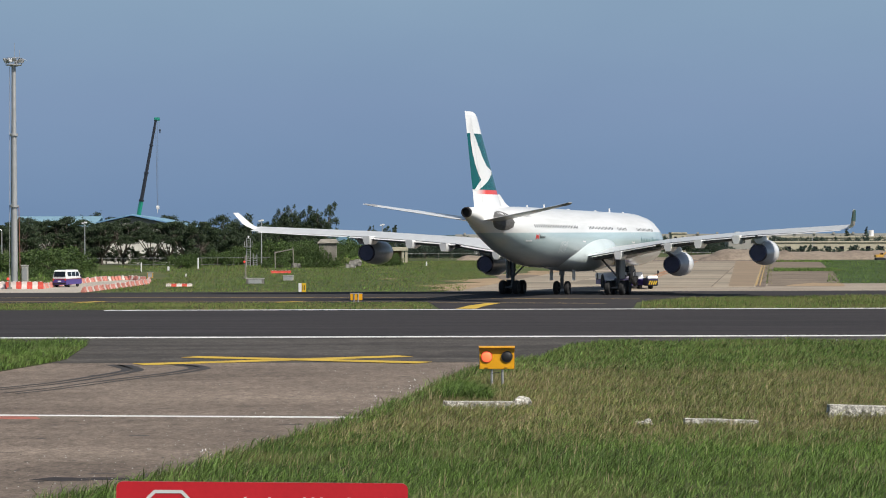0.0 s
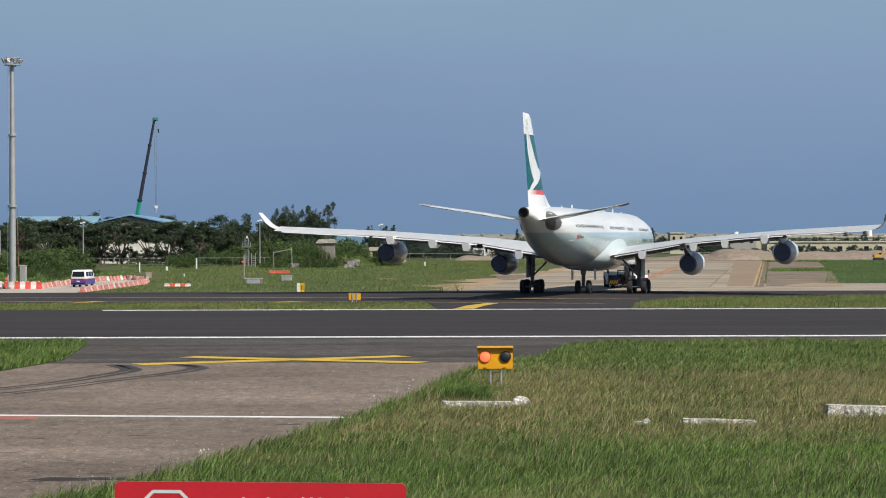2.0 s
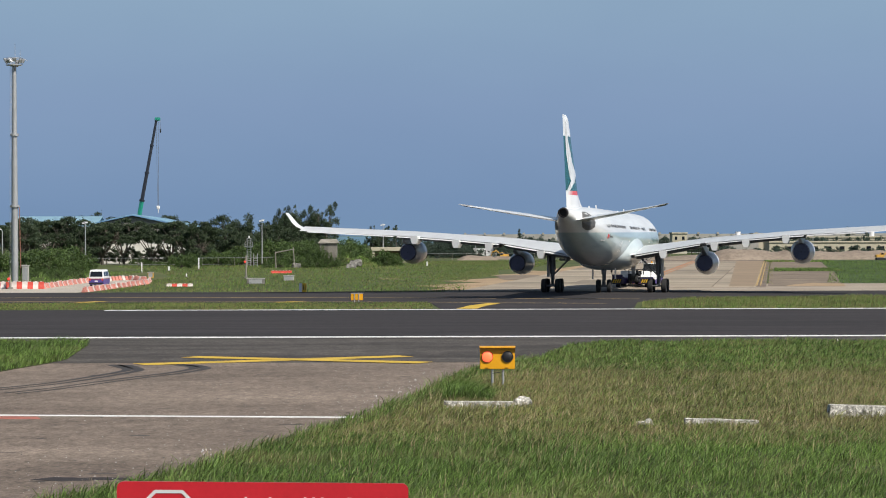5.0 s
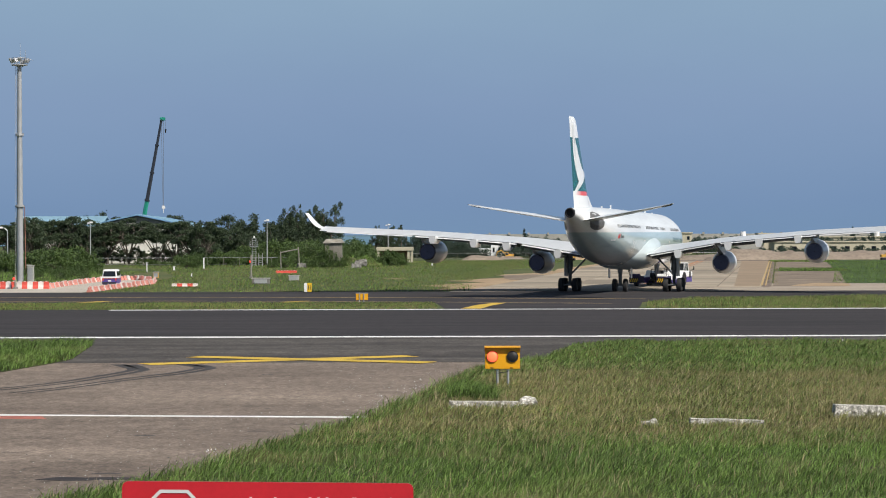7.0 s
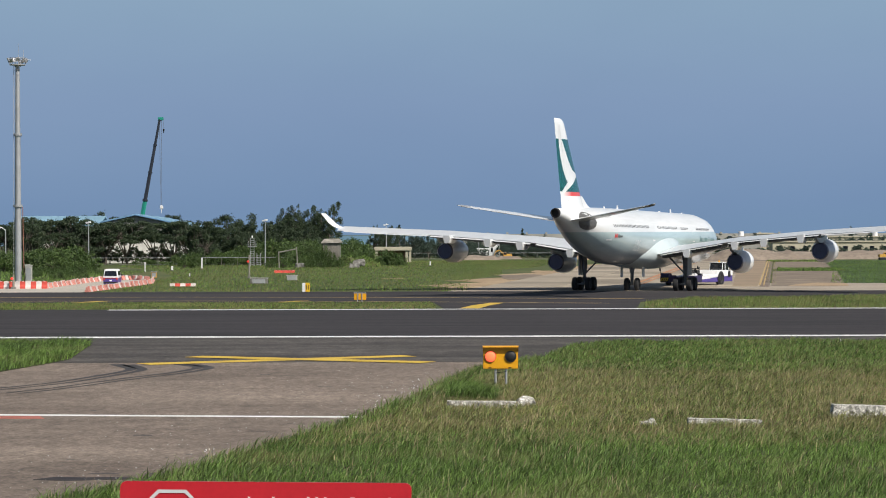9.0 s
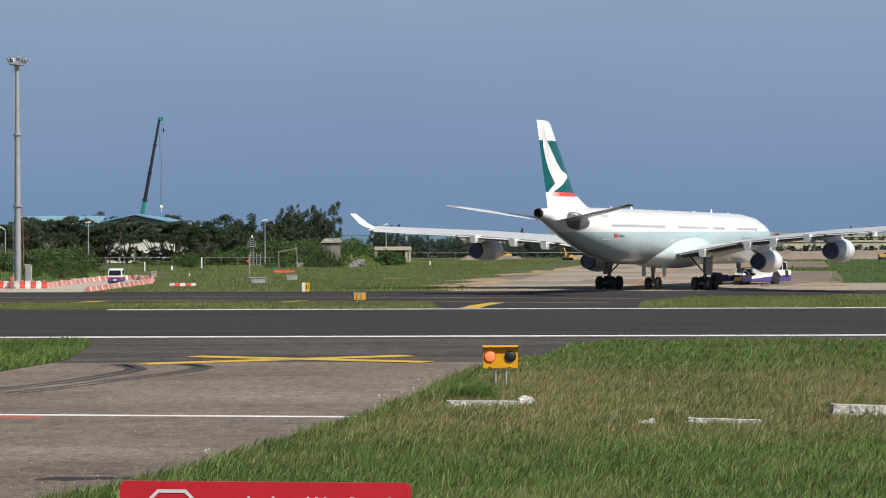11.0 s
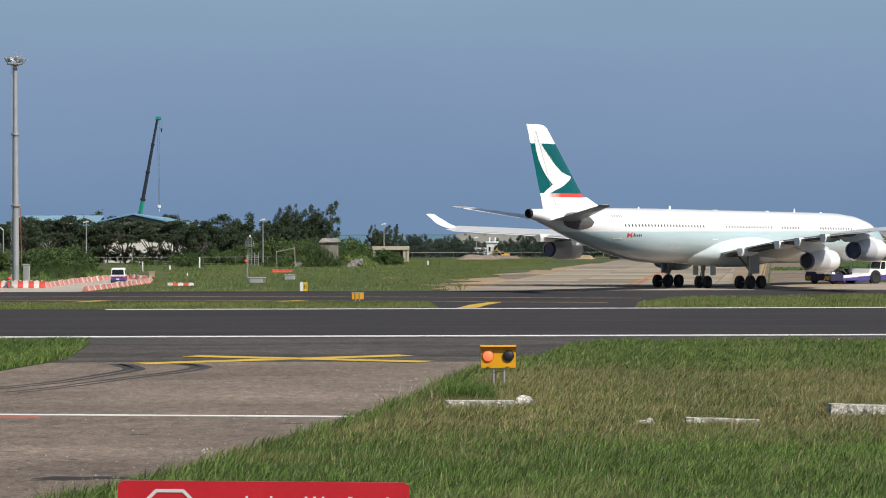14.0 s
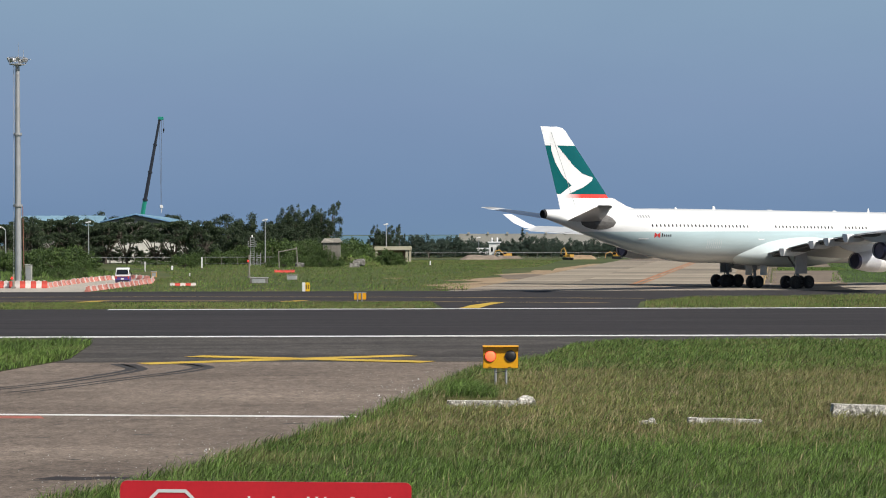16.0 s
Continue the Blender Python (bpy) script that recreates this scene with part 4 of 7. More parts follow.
def tow_tractor():
    """A low towbarless tractor; it holds the nose wheels at its origin and drives towards +y."""
    th = thing("tow_tractor", Matrix(), "white and violet towbarless aircraft tractor under the nose", "tow tractor")
    bm = bmesh.new()
    side_prism(bm, [(1.2, 0.95), (3.0, 1.25), (3.3, 1.75), (7.2, 1.62), (7.3, 1.5), (7.3, 1.06), (1.2, 0.82)], -2.15, 2.15)
    part("upper_body", bm, VAN_WHITE, th, "white upper body panels", bevel=0.05)
    bm = bmesh.new()
    side_prism(bm, [(1.25, 0.35), (1.25, 0.82), (7.26, 1.06), (7.3, 0.4)], -2.1, 2.1)
    part("lower_body", bm, PURPLE, th, "violet lower body panels", bevel=0.03)
    for s in (-1, 1):
        bm = bmesh.new()
        side_prism(bm, [(-0.9, 0.4), (-0.9, 0.95), (1.3, 1.05), (1.3, 0.4)], s * 2.1, s * 1.0)
        arm = part("side_arm", bm, PURPLE, th, "violet arm beside the nose wheels", bevel=0.04)
        bm = bmesh.new()
        side_prism(bm, [(-0.85, 0.72), (-0.85, 1.0), (1.3, 1.1), (1.3, 0.8)], s * 2.13, s * 1.5)
        part("arm_cover", bm, VAN_WHITE, arm, "white cover plate")
        bm = bmesh.new()
        box(bm, s * 1.6, -1.85, 0.78, 1.15, 2.0, 0.8)
        pod = part("rear_pod", bm, VIOLET_DARK, th, "dark violet rear pod", bevel=0.06)
        bm = bmesh.new()
        box(bm, s * 1.6, -2.865, 0.72, 1.05, 0.02, 0.5)
        part("hazard_plate", bm, BLACK, pod, "black plate with yellow stripes")
        for i in range(4):
            bm = bmesh.new()
            box(bm, s * 1.6 - 0.36 + 0.24 * i, -2.88, 0.72, 0.11, 0.012, 0.44, Matrix.Rotation(0.45, 4, "Y"))
            part("yellow_stripe", bm, HAZARD_YELLOW, pod, "yellow warning stripe")
        bm = bmesh.new()
        side_prism(bm, [(-2.86, 1.16), (-2.7, 1.45), (-2.2, 1.42), (-2.0, 1.16)], s * 1.05, s * 2.15)
        part("lid", bm, VAN_WHITE if s > 0 else VIOLET_DARK, pod, "sloped engine lid", bevel=0.03)
        bm = bmesh.new()
        rod(bm, (s * 2.15, -2.7, 1.2), (s * 2.2, -2.75, 2.0), 0.03, n=6)
        box(bm, s * 2.2, -2.76, 1.85, 0.2, 0.06, 0.32)
        part("marker_mirror", bm, BLACK, pod, "black mirror on a stalk")
    bm = bmesh.new()
    for s in (-1, 1):
        rod(bm, (s * 0.5, -0.6, 0.55), (s * 0.5, 0.9, 0.9), 0.12)
    box(bm, 0, 0, 0.28, 1.5, 1.0, 0.14)
    rod(bm, (-0.6, 1.0, 1.0), (0.6, 1.0, 1.0), 0.16)
    rod(bm, (0.4, 1.2, 1.2), (0.1, 0.5, 1.9), 0.09)
    for x, y, z, q in ((-0.75, 1.35, 1.25, 0.5), (0.2, 1.5, 1.5, 0.6), (0.85, 1.3, 1.15, 0.45), (-0.2, 1.6, 1.15, 0.7)):
        box(bm, x, y, z, q, 0.4, q * 0.9)
    rod(bm, (-0.9, 1.3, 0.9), (-0.9, 1.3, 1.95), 0.06, n=6)
    rod(bm, (0.75, 1.3, 0.9), (0.75, 1.25, 2.1), 0.06, n=6)
    rod(bm, (-0.9, 1.3, 1.9), (0.75, 1.25, 1.95), 0.05, n=6)
    part("nose_wheel_cradle", bm, BLACK, th, "black cradle and hoses that hold the nose wheels")
    for x, y0, z0, y1, z1 in ((-0.35, 1.4, 1.0, 0.35, 1.75), (0.45, 1.4, 1.1, 0.35, 1.85)):
        bm = bmesh.new()
        rod(bm, (x, y0, z0), (x * 0.5, y1, z1), 0.07, n=8)
        part("hydraulic_ram", bm, STEEL, th, "steel hydraulic ram")
    bm = bmesh.new()
    side_prism(bm, [(5.2, 1.6), (5.18, 2.0), (5.35, 2.52), (6.75, 2.52), (7.0, 1.98), (7.05, 1.55)], 0.2, 1.75)
    cab = part("cab", bm, GLASS_DARK, th, "tinted glass cab", bevel=0.04)
    bm = bmesh.new()
    box(bm, 0.975, 6.05, 2.56, 1.68, 1.6, 0.09)
    part("cab_roof", bm, VAN_WHITE, cab, "white cab roof", bevel=0.03)
    for x in (0.19, 1.76):
        for y0, y1 in ((5.19, 5.35), (6.0, 6.0), (7.02, 6.75)):
            bm = bmesh.new()
            rod(bm, (x, y0, 1.6), (x, y1, 2.53), 0.045, n=6)
            part("cab_pillar", bm, VAN_WHITE, cab)
    bm = bmesh.new()
    rod(bm, (1.0, 6.0, 2.6), (1.0, 6.0, 2.85), 0.1, 0.07)
    part("beacon", bm, AMBER, cab, "amber roof beacon")
    for s in (-1, 1):
        bm = bmesh.new()
        rod(bm, (s * 1.9, 6.9, 1.55), (s * 2.3, 7.2, 1.9), 0.025, n=6)
        box(bm, s * 2.33, 7.25, 1.95, 0.08, 0.15, 0.4)
        part("mirror", bm, BLACK, th, "black wing mirror")
        bm = bmesh.new()
        box(bm, s * 2.16, 6.3, 1.25, 0.03, 0.6, 0.7)
        part("grille", bm, BLACK, th, "black ventilation grille")
        for y, r, w in ((4.1, 0.72, 0.55), (-1.9, 0.4, 0.4)):
            x = s * (1.95 if y > 0 else 1.6)
            TUG_WHEELS.append((wheel("wheel", x, y, r, r, w, th), x, y, r, r))
        bm = bmesh.new()
        spun(bm, [(s * 1.85, 0.84), (s * 2.165, 0.84)], "X", 24, (0, 4.1, 0.74))
        part("wheel_arch", bm, BLACK, th, "dark wheel arch")
    return th


def tucked(bm):
    """Leans the upper sides of a vehicle body inwards."""
    for v in bm.verts:
        v.co.x *= 1 - 0.17 * max(0.0, v.co.z - 1.15)


def minibus():
    th = thing("van", Matrix(), "white van with a violet lower half on the service road", "van")
    bm = bmesh.new()
    rings = []
    for x, k in ((-0.84, 0.96), (-0.8, 1.0), (0.8, 1.0), (0.84, 0.96)):
        rings.append([(x, y * k, 1.05 + (z - 1.05) * k) for y, z in ((-2.32, 0.95), (-2.3, 1.2), (-2.1, 1.9), (-1.95, 1.97), (1.3, 1.97), (1.55, 1.88), (2.12, 1.2), (2.3, 1.05), (2.32, 0.95))])
    loft(bm, rings)
    tucked(bm)
    body = part("upper_body", bm, VAN_WHITE, th, "white upper body", bevel=0.09, smooth=True)
    bm = bmesh.new()
    side_prism(bm, [(-2.33, 0.35), (-2.33, 0.95), (2.34, 0.95), (2.36, 0.4), (2.2, 0.32), (-2.2, 0.28)], -0.845, 0.845)
    part("lower_body", bm, PURPLE, th, "violet lower body", bevel=0.04)
    bm = bmesh.new()
    box(bm, 0, -2.335, 0.93, 1.66, 0.03, 0.12)
    for s in (-1, 1):
        box(bm, s * 0.845, 0, 0.93, 0.014, 4.4, 0.1)
    part("stripe", bm, MAROON, th, "dark red stripe round the body")
    bm = bmesh.new()
    side_prism(bm, [(-2.3, 1.2), (-2.345, 1.2), (-2.17, 1.78), (-2.13, 1.78)], -0.72, 0.72)
    tucked(bm)
    part("rear_window", bm, GLASS_DARK, body, "dark rear window")
    bm = bmesh.new()
    side_prism(bm, [(2.16, 1.2), (2.13, 1.2), (1.6, 1.84), (1.63, 1.84)], -0.7, 0.7)
    part("windscreen", bm, GLASS_DARK, body, "dark windscreen")
    for s in (-1, 1):
        for y0, y1 in ((-1.85, -0.75), (-0.6, 0.45), (0.6, 1.5)):
            bm = bmesh.new()
            box(bm, s * 0.85, (y0 + y1) / 2, 1.5, 0.012, y1 - y0, 0.5)
            tucked(bm)
            part("side_window", bm, GLASS_DARK, body, "dark side window")
        bm = bmesh.new()
        box(bm, s * 0.72, -2.35, 0.86, 0.16, 0.03, 0.28)
        part("tail_light", bm, RED, body, "red tail light")
        bm = bmesh.new()
        box(bm, s * 0.95, 1.75, 1.25, 0.16, 0.08, 0.2)
        part("mirror", bm, BLACK, body)
        for y in (-1.35, 1.3):
            VAN_WHEELS.append((wheel("wheel", s * 0.72, y, 0.32, 0.32, 0.2, th), s * 0.72, y, 0.32, 0.32))
    bm = bmesh.new()
    box(bm, 0, -2.37, 0.45, 1.6, 0.1, 0.16)
    part("bumper", bm, BLACK, th, "dark rear bumper")
    bm = bmesh.new()
    box(bm, 0, -2.345, 0.68, 0.34, 0.02, 0.14)
    part("number_plate", bm, VAN_WHITE, th, "white number plate")
    return th


tug = tow_tractor()
van = minibus()
TUG_TURN = [(0, -11), (1.25, -4), (2.5, 3), (4, 8.5), (5.2, 14), (6.5, 20), (7.7, 25.5), (9, 31.5), (10.2, 37), (11.5, 43.5), (12.5, 49), (13.5, 54), (15, 61), (16, 66)]
VAN_PATH = [(0, -43.15, 292.0, 14), (1, -42.11, 291.9, 10), (2, -41.13, 291.9, 6), (3, -40.73, 291.9, 4), (4, -40.01, 291.8, 2), (5.2, -39.51, 292.5, 1), (6.5, -39.03, 293.2, -1), (8, -38.81, 294.0, -2), (9, -38.79, 294.9, -2.5), (10.2, -38.61, 296.0, -3), (11.5, -38.5, 297.1, -3.5), (13, -38.42, 298.6, -4), (14, -38.4, 299.7, -4.5), (15, -38.44, 300.9, -5), (16, -38.45, 302.0, -5)]
PLANE_PATH = [(0, 12.03, 251.15, 19.25),
              (0.5, 12.79, 252.8, 17.77),
              (1, 13.37, 253.45, 16.14),
              (1.5, 13.92, 254.13, 14.77),
              (2, 14.39, 254.75, 13.55),
              (2.5, 14.82, 255.44, 12.55),
              (3, 15.18, 255.71, 11.67),
              (3.5, 15.53, 256.33, 11.07),
              (4, 15.87, 257.29, 10.69),
              (6.5, 17.42, 261.52, 11.78),
              (7, 17.84, 262.31, 12.84),
              (7.5, 18.2, 263.14, 13.85),
              (8, 18.59, 264.01, 15.07),
              (8.5, 19.1, 264.89, 16.63),
              (9, 19.6, 265.74, 18.25),
              (11.5, 23.05, 269.36, 28.74),
              (12, 23.99, 270.16, 31.13),
              (12.5, 25.01, 271.69, 33.58),
              (13, 25.98, 272.07, 35.94),
              (13.5, 27.19, 273.35, 38.66),
              (14, 28.45, 274.01, 41.56),
              (14.5, 29.73, 274.6, 44.41),
              (15, 31.11, 274.99, 47.22),
              (15.5, 32.54, 274.98, 49.97),
              (16, 34.05, 275.19, 53.2)]


# ---- beside the closed taxiway ----
def guard_light():
    th = thing("runway_guard_light", pose(2.12, 100.6, 0), "amber runway guard light on two legs in the grass", "signal light")
    bm = bmesh.new()
    box(bm, 0, 0.14, 1.2, 1.38, 0.24, 0.86)
    case = part("case", bm, AMBER, th, "amber painted steel case", bevel=0.015)
    bm = bmesh.new()
    side_prism(bm, [(0.26, 1.64), (0.26, 1.68), (-0.15, 1.665), (-0.16, 1.625)], -0.71, 0.71)
    for s in (-1, 1):
        side_prism(bm, [(0.02, 1.62), (0.02, 1.46), (-0.01, 1.46), (-0.14, 1.62)], s * 0.71, s * 0.695)
    part("hood", bm, AMBER, case, "amber sun hood")
    for x, m, l in ((-0.4, LAMP_ON, "lit orange-red lens"), (0.4, BLACK, "dark unlit lens")):
        bm = bmesh.new()
        spun(bm, [(0.02, 0.225), (-0.03, 0.225), (-0.03, 0.205), (0.02, 0.205)], "Y", 32, (x, 0, 1.26))
        rim = part("lens_rim", bm, RED if x < 0 else BLACK, case, "thin lens rim", smooth=True)
        bm = bmesh.new()
        spun(bm, [(0.01, 0.205), (-0.015, 0.2), (-0.045, 0.14), (-0.06, 0.06), (-0.062, 0.01)], "Y", 32, (x, 0, 1.26))
        part("lens", bm, m, rim, l, smooth=True)
    for x in (-0.42, 0.36):
        bm = bmesh.new()
        box(bm, x, 0.012, 0.82, 0.12, 0.02, 0.02)
        part("latch", bm, BLACK, case, "small dark latch")
    for x in (-0.2, 0.22):
        bm = bmesh.new()
        rod(bm, (x, 0.14, 0), (x, 0.14, 0.78), 0.05, n=12)
        part("leg", bm, GALV, th, "galvanised steel leg", smooth=True)
    bm = bmesh.new()
    rod(bm, (-0.2, 0.1, 0.6), (0.22, 0.1, 0.66), 0.015, n=6)
    part("cable", bm, BLACK, th)


def guard_light_back():
    th = thing("runway_guard_light", pose(-7.65, 224.2, 0), "amber runway guard light seen from behind on posts", "signal light")
    bm = bmesh.new()
    box(bm, 0, 0, 0.82, 1.12, 0.22, 0.06)
    part("hood", bm, GALV, th, "pale hood", bevel=0.01)
    for x, w in ((-0.4, 0.26), (-0.02, 0.26), (0.36, 0.34)):
        bm = bmesh.new()
        box(bm, x, 0, 0.5, w, 0.2, 0.58)
        part("panel", bm, AMBER, th, "amber back panel", bevel=0.015)
    for x in (-0.21, 0.17):
        bm = bmesh.new()
        rod(bm, (x, -0.14, 0), (x, -0.14, 0.8), 0.045, n=10)
        part("leg", bm, GALV, th, "steel leg")


def concrete_block(x0, x1, y, h, depth, tilt, label, lump=0.0, seed=0):
    """A weathered kerb or foundation block with chipped edges, part sunk in the grass."""
    th = thing("concrete_block", pose((x0 + x1) / 2, y, 0, 0, tilt, 0), label, "concrete block", "concrete blocks in the grass")
    bm = bmesh.new()
    box(bm, 0, depth / 2, h / 2 - 0.15, x1 - x0, depth, h + 0.3)
    bmesh.ops.subdivide_edges(bm, edges=bm.edges[:], cuts=5, use_grid_fill=True)
    for v in bm.verts:
        n = noise.noise_vector((v.co.x * 3 + seed, v.co.y * 3, v.co.z * 4))
        v.co += n * 0.03
    block = part("block", bm, BLOCK_CONC, th)
    if lump:
        bm = bmesh.new()
        bmesh.ops.create_icosphere(bm, subdivisions=3, radius=lump, matrix=Matrix.Translation(((x1 - x0) / 2 - 0.1, depth / 2, h * 0.7)))
        for v in bm.verts:
            v.co += noise.noise_vector(v.co * 4 + Vector((seed, 0, 0))) * lump * 0.75
            v.co.x += 0.3 * (v.co.x - (x1 - x0) / 2 + 0.1)
        part("broken_end", bm, BLOCK_CONC, block, "broken lumpy end")


def warning_sign():
    """A red warning board close by; its print is kept as plain strokes."""
    th = thing("warning_sign", pose(-0.857, 12.0, 5.02, 0, 0.6, 0), "red metal warning board with grey print on posts", "sign")
    bm = bmesh.new()
    w, h, r = 1.376, 0.7, 0.03
    ring = []
    for cx, cz, a0 in ((w / 2 - r, -r, 0), (-w / 2 + r, -r, 90), (-w / 2 + r, -h + r, 180), (w / 2 - r, -h + r, 270)):
        for k in range(5):
            a = radians(a0 + 22.5 * k)
            ring.append((cx + r * math.cos(a), cz + r * math.sin(a)))
    loft(bm, [[(x, 0.0, z) for x, z in ring], [(x, 0.012, z) for x, z in ring]])
    board = part("board", bm, SIGN_RED, th, "red board with rounded corners")
    bm = bmesh.new()
    out, inn = [], []
    for k in range(8):
        a = radians(22.5 + 45 * k)
        for lst, rad in ((out, 0.175), (inn, 0.158)):
            lst.append((-0.443 + rad * math.cos(a), -0.2 + rad * math.sin(a)))
    for k in range(8):
        j = (k + 1) % 8
        bm.faces.new([bm.verts.new((p[0], -0.003, p[1])) for p in (out[k], out[j], inn[j], inn[k])])
    part("octagon_outline", bm, SIGN_GREY, board, "grey octagon outline")
    # strokes of the large characters, one shape for each
    glyphs = [[(0.07, 0.0, 0.012, 0.16), (0.0, 0.035, 0.15, 0.012), (-0.01, 0.08, 0.17, 0.012)],
              [(0.02, 0.0, 0.012, 0.13), (0.075, 0.012, 0.08, 0.012), (0.075, 0.05, 0.08, 0.012), (0.11, 0.012, 0.012, 0.14)],
              [(0.02, 0.0, 0.012, 0.15), (0.06, 0.0, 0.012, 0.15), (0.1, 0.0, 0.012, 0.15), (0.0, 0.05, 0.15, 0.012)],
              [(0.06, 0.0, 0.02, 0.02), (0.03, 0.02, 0.03, 0.014), (0.09, 0.02, 0.03, 0.014), (0.0, 0.06, 0.15, 0.012)],
              [(0.0, 0.012, 0.06, 0.012), (0.075, 0.0, 0.012, 0.15), (0.03, 0.03, 0.012, 0.12), (0.09, 0.05, 0.07, 0.012)]]
    for i, g in enumerate(glyphs):
        bm = bmesh.new()
        x0, z0 = -0.155 + 0.165 * i, -0.069
        for x, z, sx, sz in g:
            box(bm, x0 + x + sx / 2, -0.002, z0 - z - sz / 2, sx, 0.003, sz)
        part("printed_strokes", bm, SIGN_GREY, board, "grey printed strokes")
    for x in (-0.5, 0.5):
        bm = bmesh.new()
        rod(bm, (x, 0.045, -5.02), (x, 0.045, -0.05), 0.03, n=10)
        part("post", bm, GALV, th, "steel post")


guard_light()
guard_light_back()
concrete_block(0.0, 2.8, 88.2, 0.3, 0.5, 0.4, "broken concrete kerb half sunk in long grass", 0.24, 1)
concrete_block(6.05, 6.55, 80.0, 0.2, 0.4, 2.0, "small lump of broken concrete in grass", 0.14, 5)
concrete_block(7.6, 9.9, 80.0, 0.27, 0.45, 1.6, "low concrete kerb overgrown with grass", 0, 9)
concrete_block(12.6, 17.5, 83.0, 0.42, 0.6, 2.3, "long whitish concrete block in dry grass", 0, 13)
concrete_block(19.4, 21.5, 137.8, 0.2, 0.5, 0.3, "thin whitish concrete slab at the verge", 0.16, 17)
warning_sign()


# ---- across the runway ----
def light_mast():
    th = thing("floodlight_mast", pose(-54.1, 321, 0), "tall tapered grey steel floodlight mast", "light mast")
    zs = [(0, 0.42), (9.6, 0.37), (18.6, 0.31), (27.4, 0.24)]
    for (z0, r0), (z1, r1) in zip(zs, zs[1:]):
        bm = bmesh.new()
        rod(bm, (0, 0, z0), (0, 0, z1), r0, r1 + 0.015, 20)
        sec = part("shaft_section", bm, GALV, th, "tapered steel shaft", smooth=True)
        bm = bmesh.new()
        rod(bm, (0, 0, z1 - 0.12), (0, 0, z1 + 0.12), r1 + 0.2, n=20)
        for i in range(8):
            a = math.pi * i / 4
            rod(bm, (0.46 * math.cos(a), 0.46 * math.sin(a), z1 - 0.2), (0.46 * math.cos(a), 0.46 * math.sin(a), z1 + 0.2), 0.04, n=6)
        part("flange", bm, GALV, sec, "bolted flange ring")
    bm = bmesh.new()
    for x in (-0.62, -0.42):
        rod(bm, (x, -0.1, 1), (x + 0.12, -0.1, 27.2), 0.025, n=5)
    for i in range(52):
        z = 1.2 + i * 0.5
        rod(bm, (-0.62 + z * 0.0045, -0.1, z), (-0.42 + z * 0.0045, -0.1, z), 0.015, n=4, cap=False)
    part("ladder", bm, GALV, th, "thin steel ladder")
    bm = bmesh.new()
    rod(bm, (0.75, -0.1, 0), (0.6, -0.1, 9.5), 0.05, n=6)
    part("conduit", bm, paint("rusty_conduit", (0.3, 0.14, 0.1), 0.8), th, "rusty cable conduit")
    bm = bmesh.new()
    spun(bm, [(27.3, 0.3), (27.35, 1.0), (27.45, 1.0), (27.5, 0.3)], "Z", 16)
    for i in range(12):
        a = math.pi * i / 6
        rod(bm, (math.cos(a), math.sin(a), 27.4), (math.cos(a), math.sin(a), 28.3), 0.03, n=5)
    for z in (27.85, 28.3):
        for i in range(12):
            a, b = math.pi * i / 6, math.pi * (i + 1) / 6
            rod(bm, (math.cos(a), math.sin(a), z), (math.cos(b), math.sin(b), z), 0.025, n=5)
    part("platform", bm, GALV, th, "railed head platform")
    for i in range(9):
        a = 2 * math.pi * i / 9
        m = Matrix.Translation((1.15 * math.cos(a), 1.15 * math.sin(a), 27.9 + 0.15 * (i % 2)))
        bm = bmesh.new()
        box(bm, 0, 0, 0, 0.5, 0.22, 0.5, Matrix.Rotation(a + math.pi / 2, 4, "Z") @ Matrix.Rotation(0.5, 4, "X"))
        ob = part("floodlight", bm, paint("lamp_grey", (0.42, 0.43, 0.45), 0.35, 0.4) if i == 0 else bpy.data.materials["lamp_grey"], th, "square floodlight head", bevel=0.04)
        ob.matrix_basis = m
    bm = bmesh.new()
    rod(bm, (0.1, 0, 27.4), (0.1, 0, 30.2), 0.04, 0.02, n=6)
    rod(bm, (0.9, 0, 28.2), (1.7, 0, 28.0), 0.03, n=5)
    rod(bm, (0.7, 0.3, 28.0), (0.7, 0.3, 29.3), 0.025, n=5)
    part("lightning_rod", bm, GALV, th, "thin lightning rod")


def cabinet(x, y, w, d, h, label, mat=None):
    th = thing("cabinet", pose(x, y, 0), label, "cabinet")
    bm = bmesh.new()
    box(bm, 0, 0, h / 2, w, d, h)
    body = part("body", bm, mat or CONCRETE, th, bevel=0.03)
    bm = bmesh.new()
    box(bm, 0, 0, h + 0.04, w + 0.12, d + 0.12, 0.1)
    part("cap", bm, CONCRETE, th, bevel=0.02)
    bm = bmesh.new()
    box(bm, 0, -d / 2 - 0.012, h * 0.5, w * 0.75, 0.024, h * 0.75)
    part("door", bm, GALV, body, "grey door panel")


BARRIER = {}


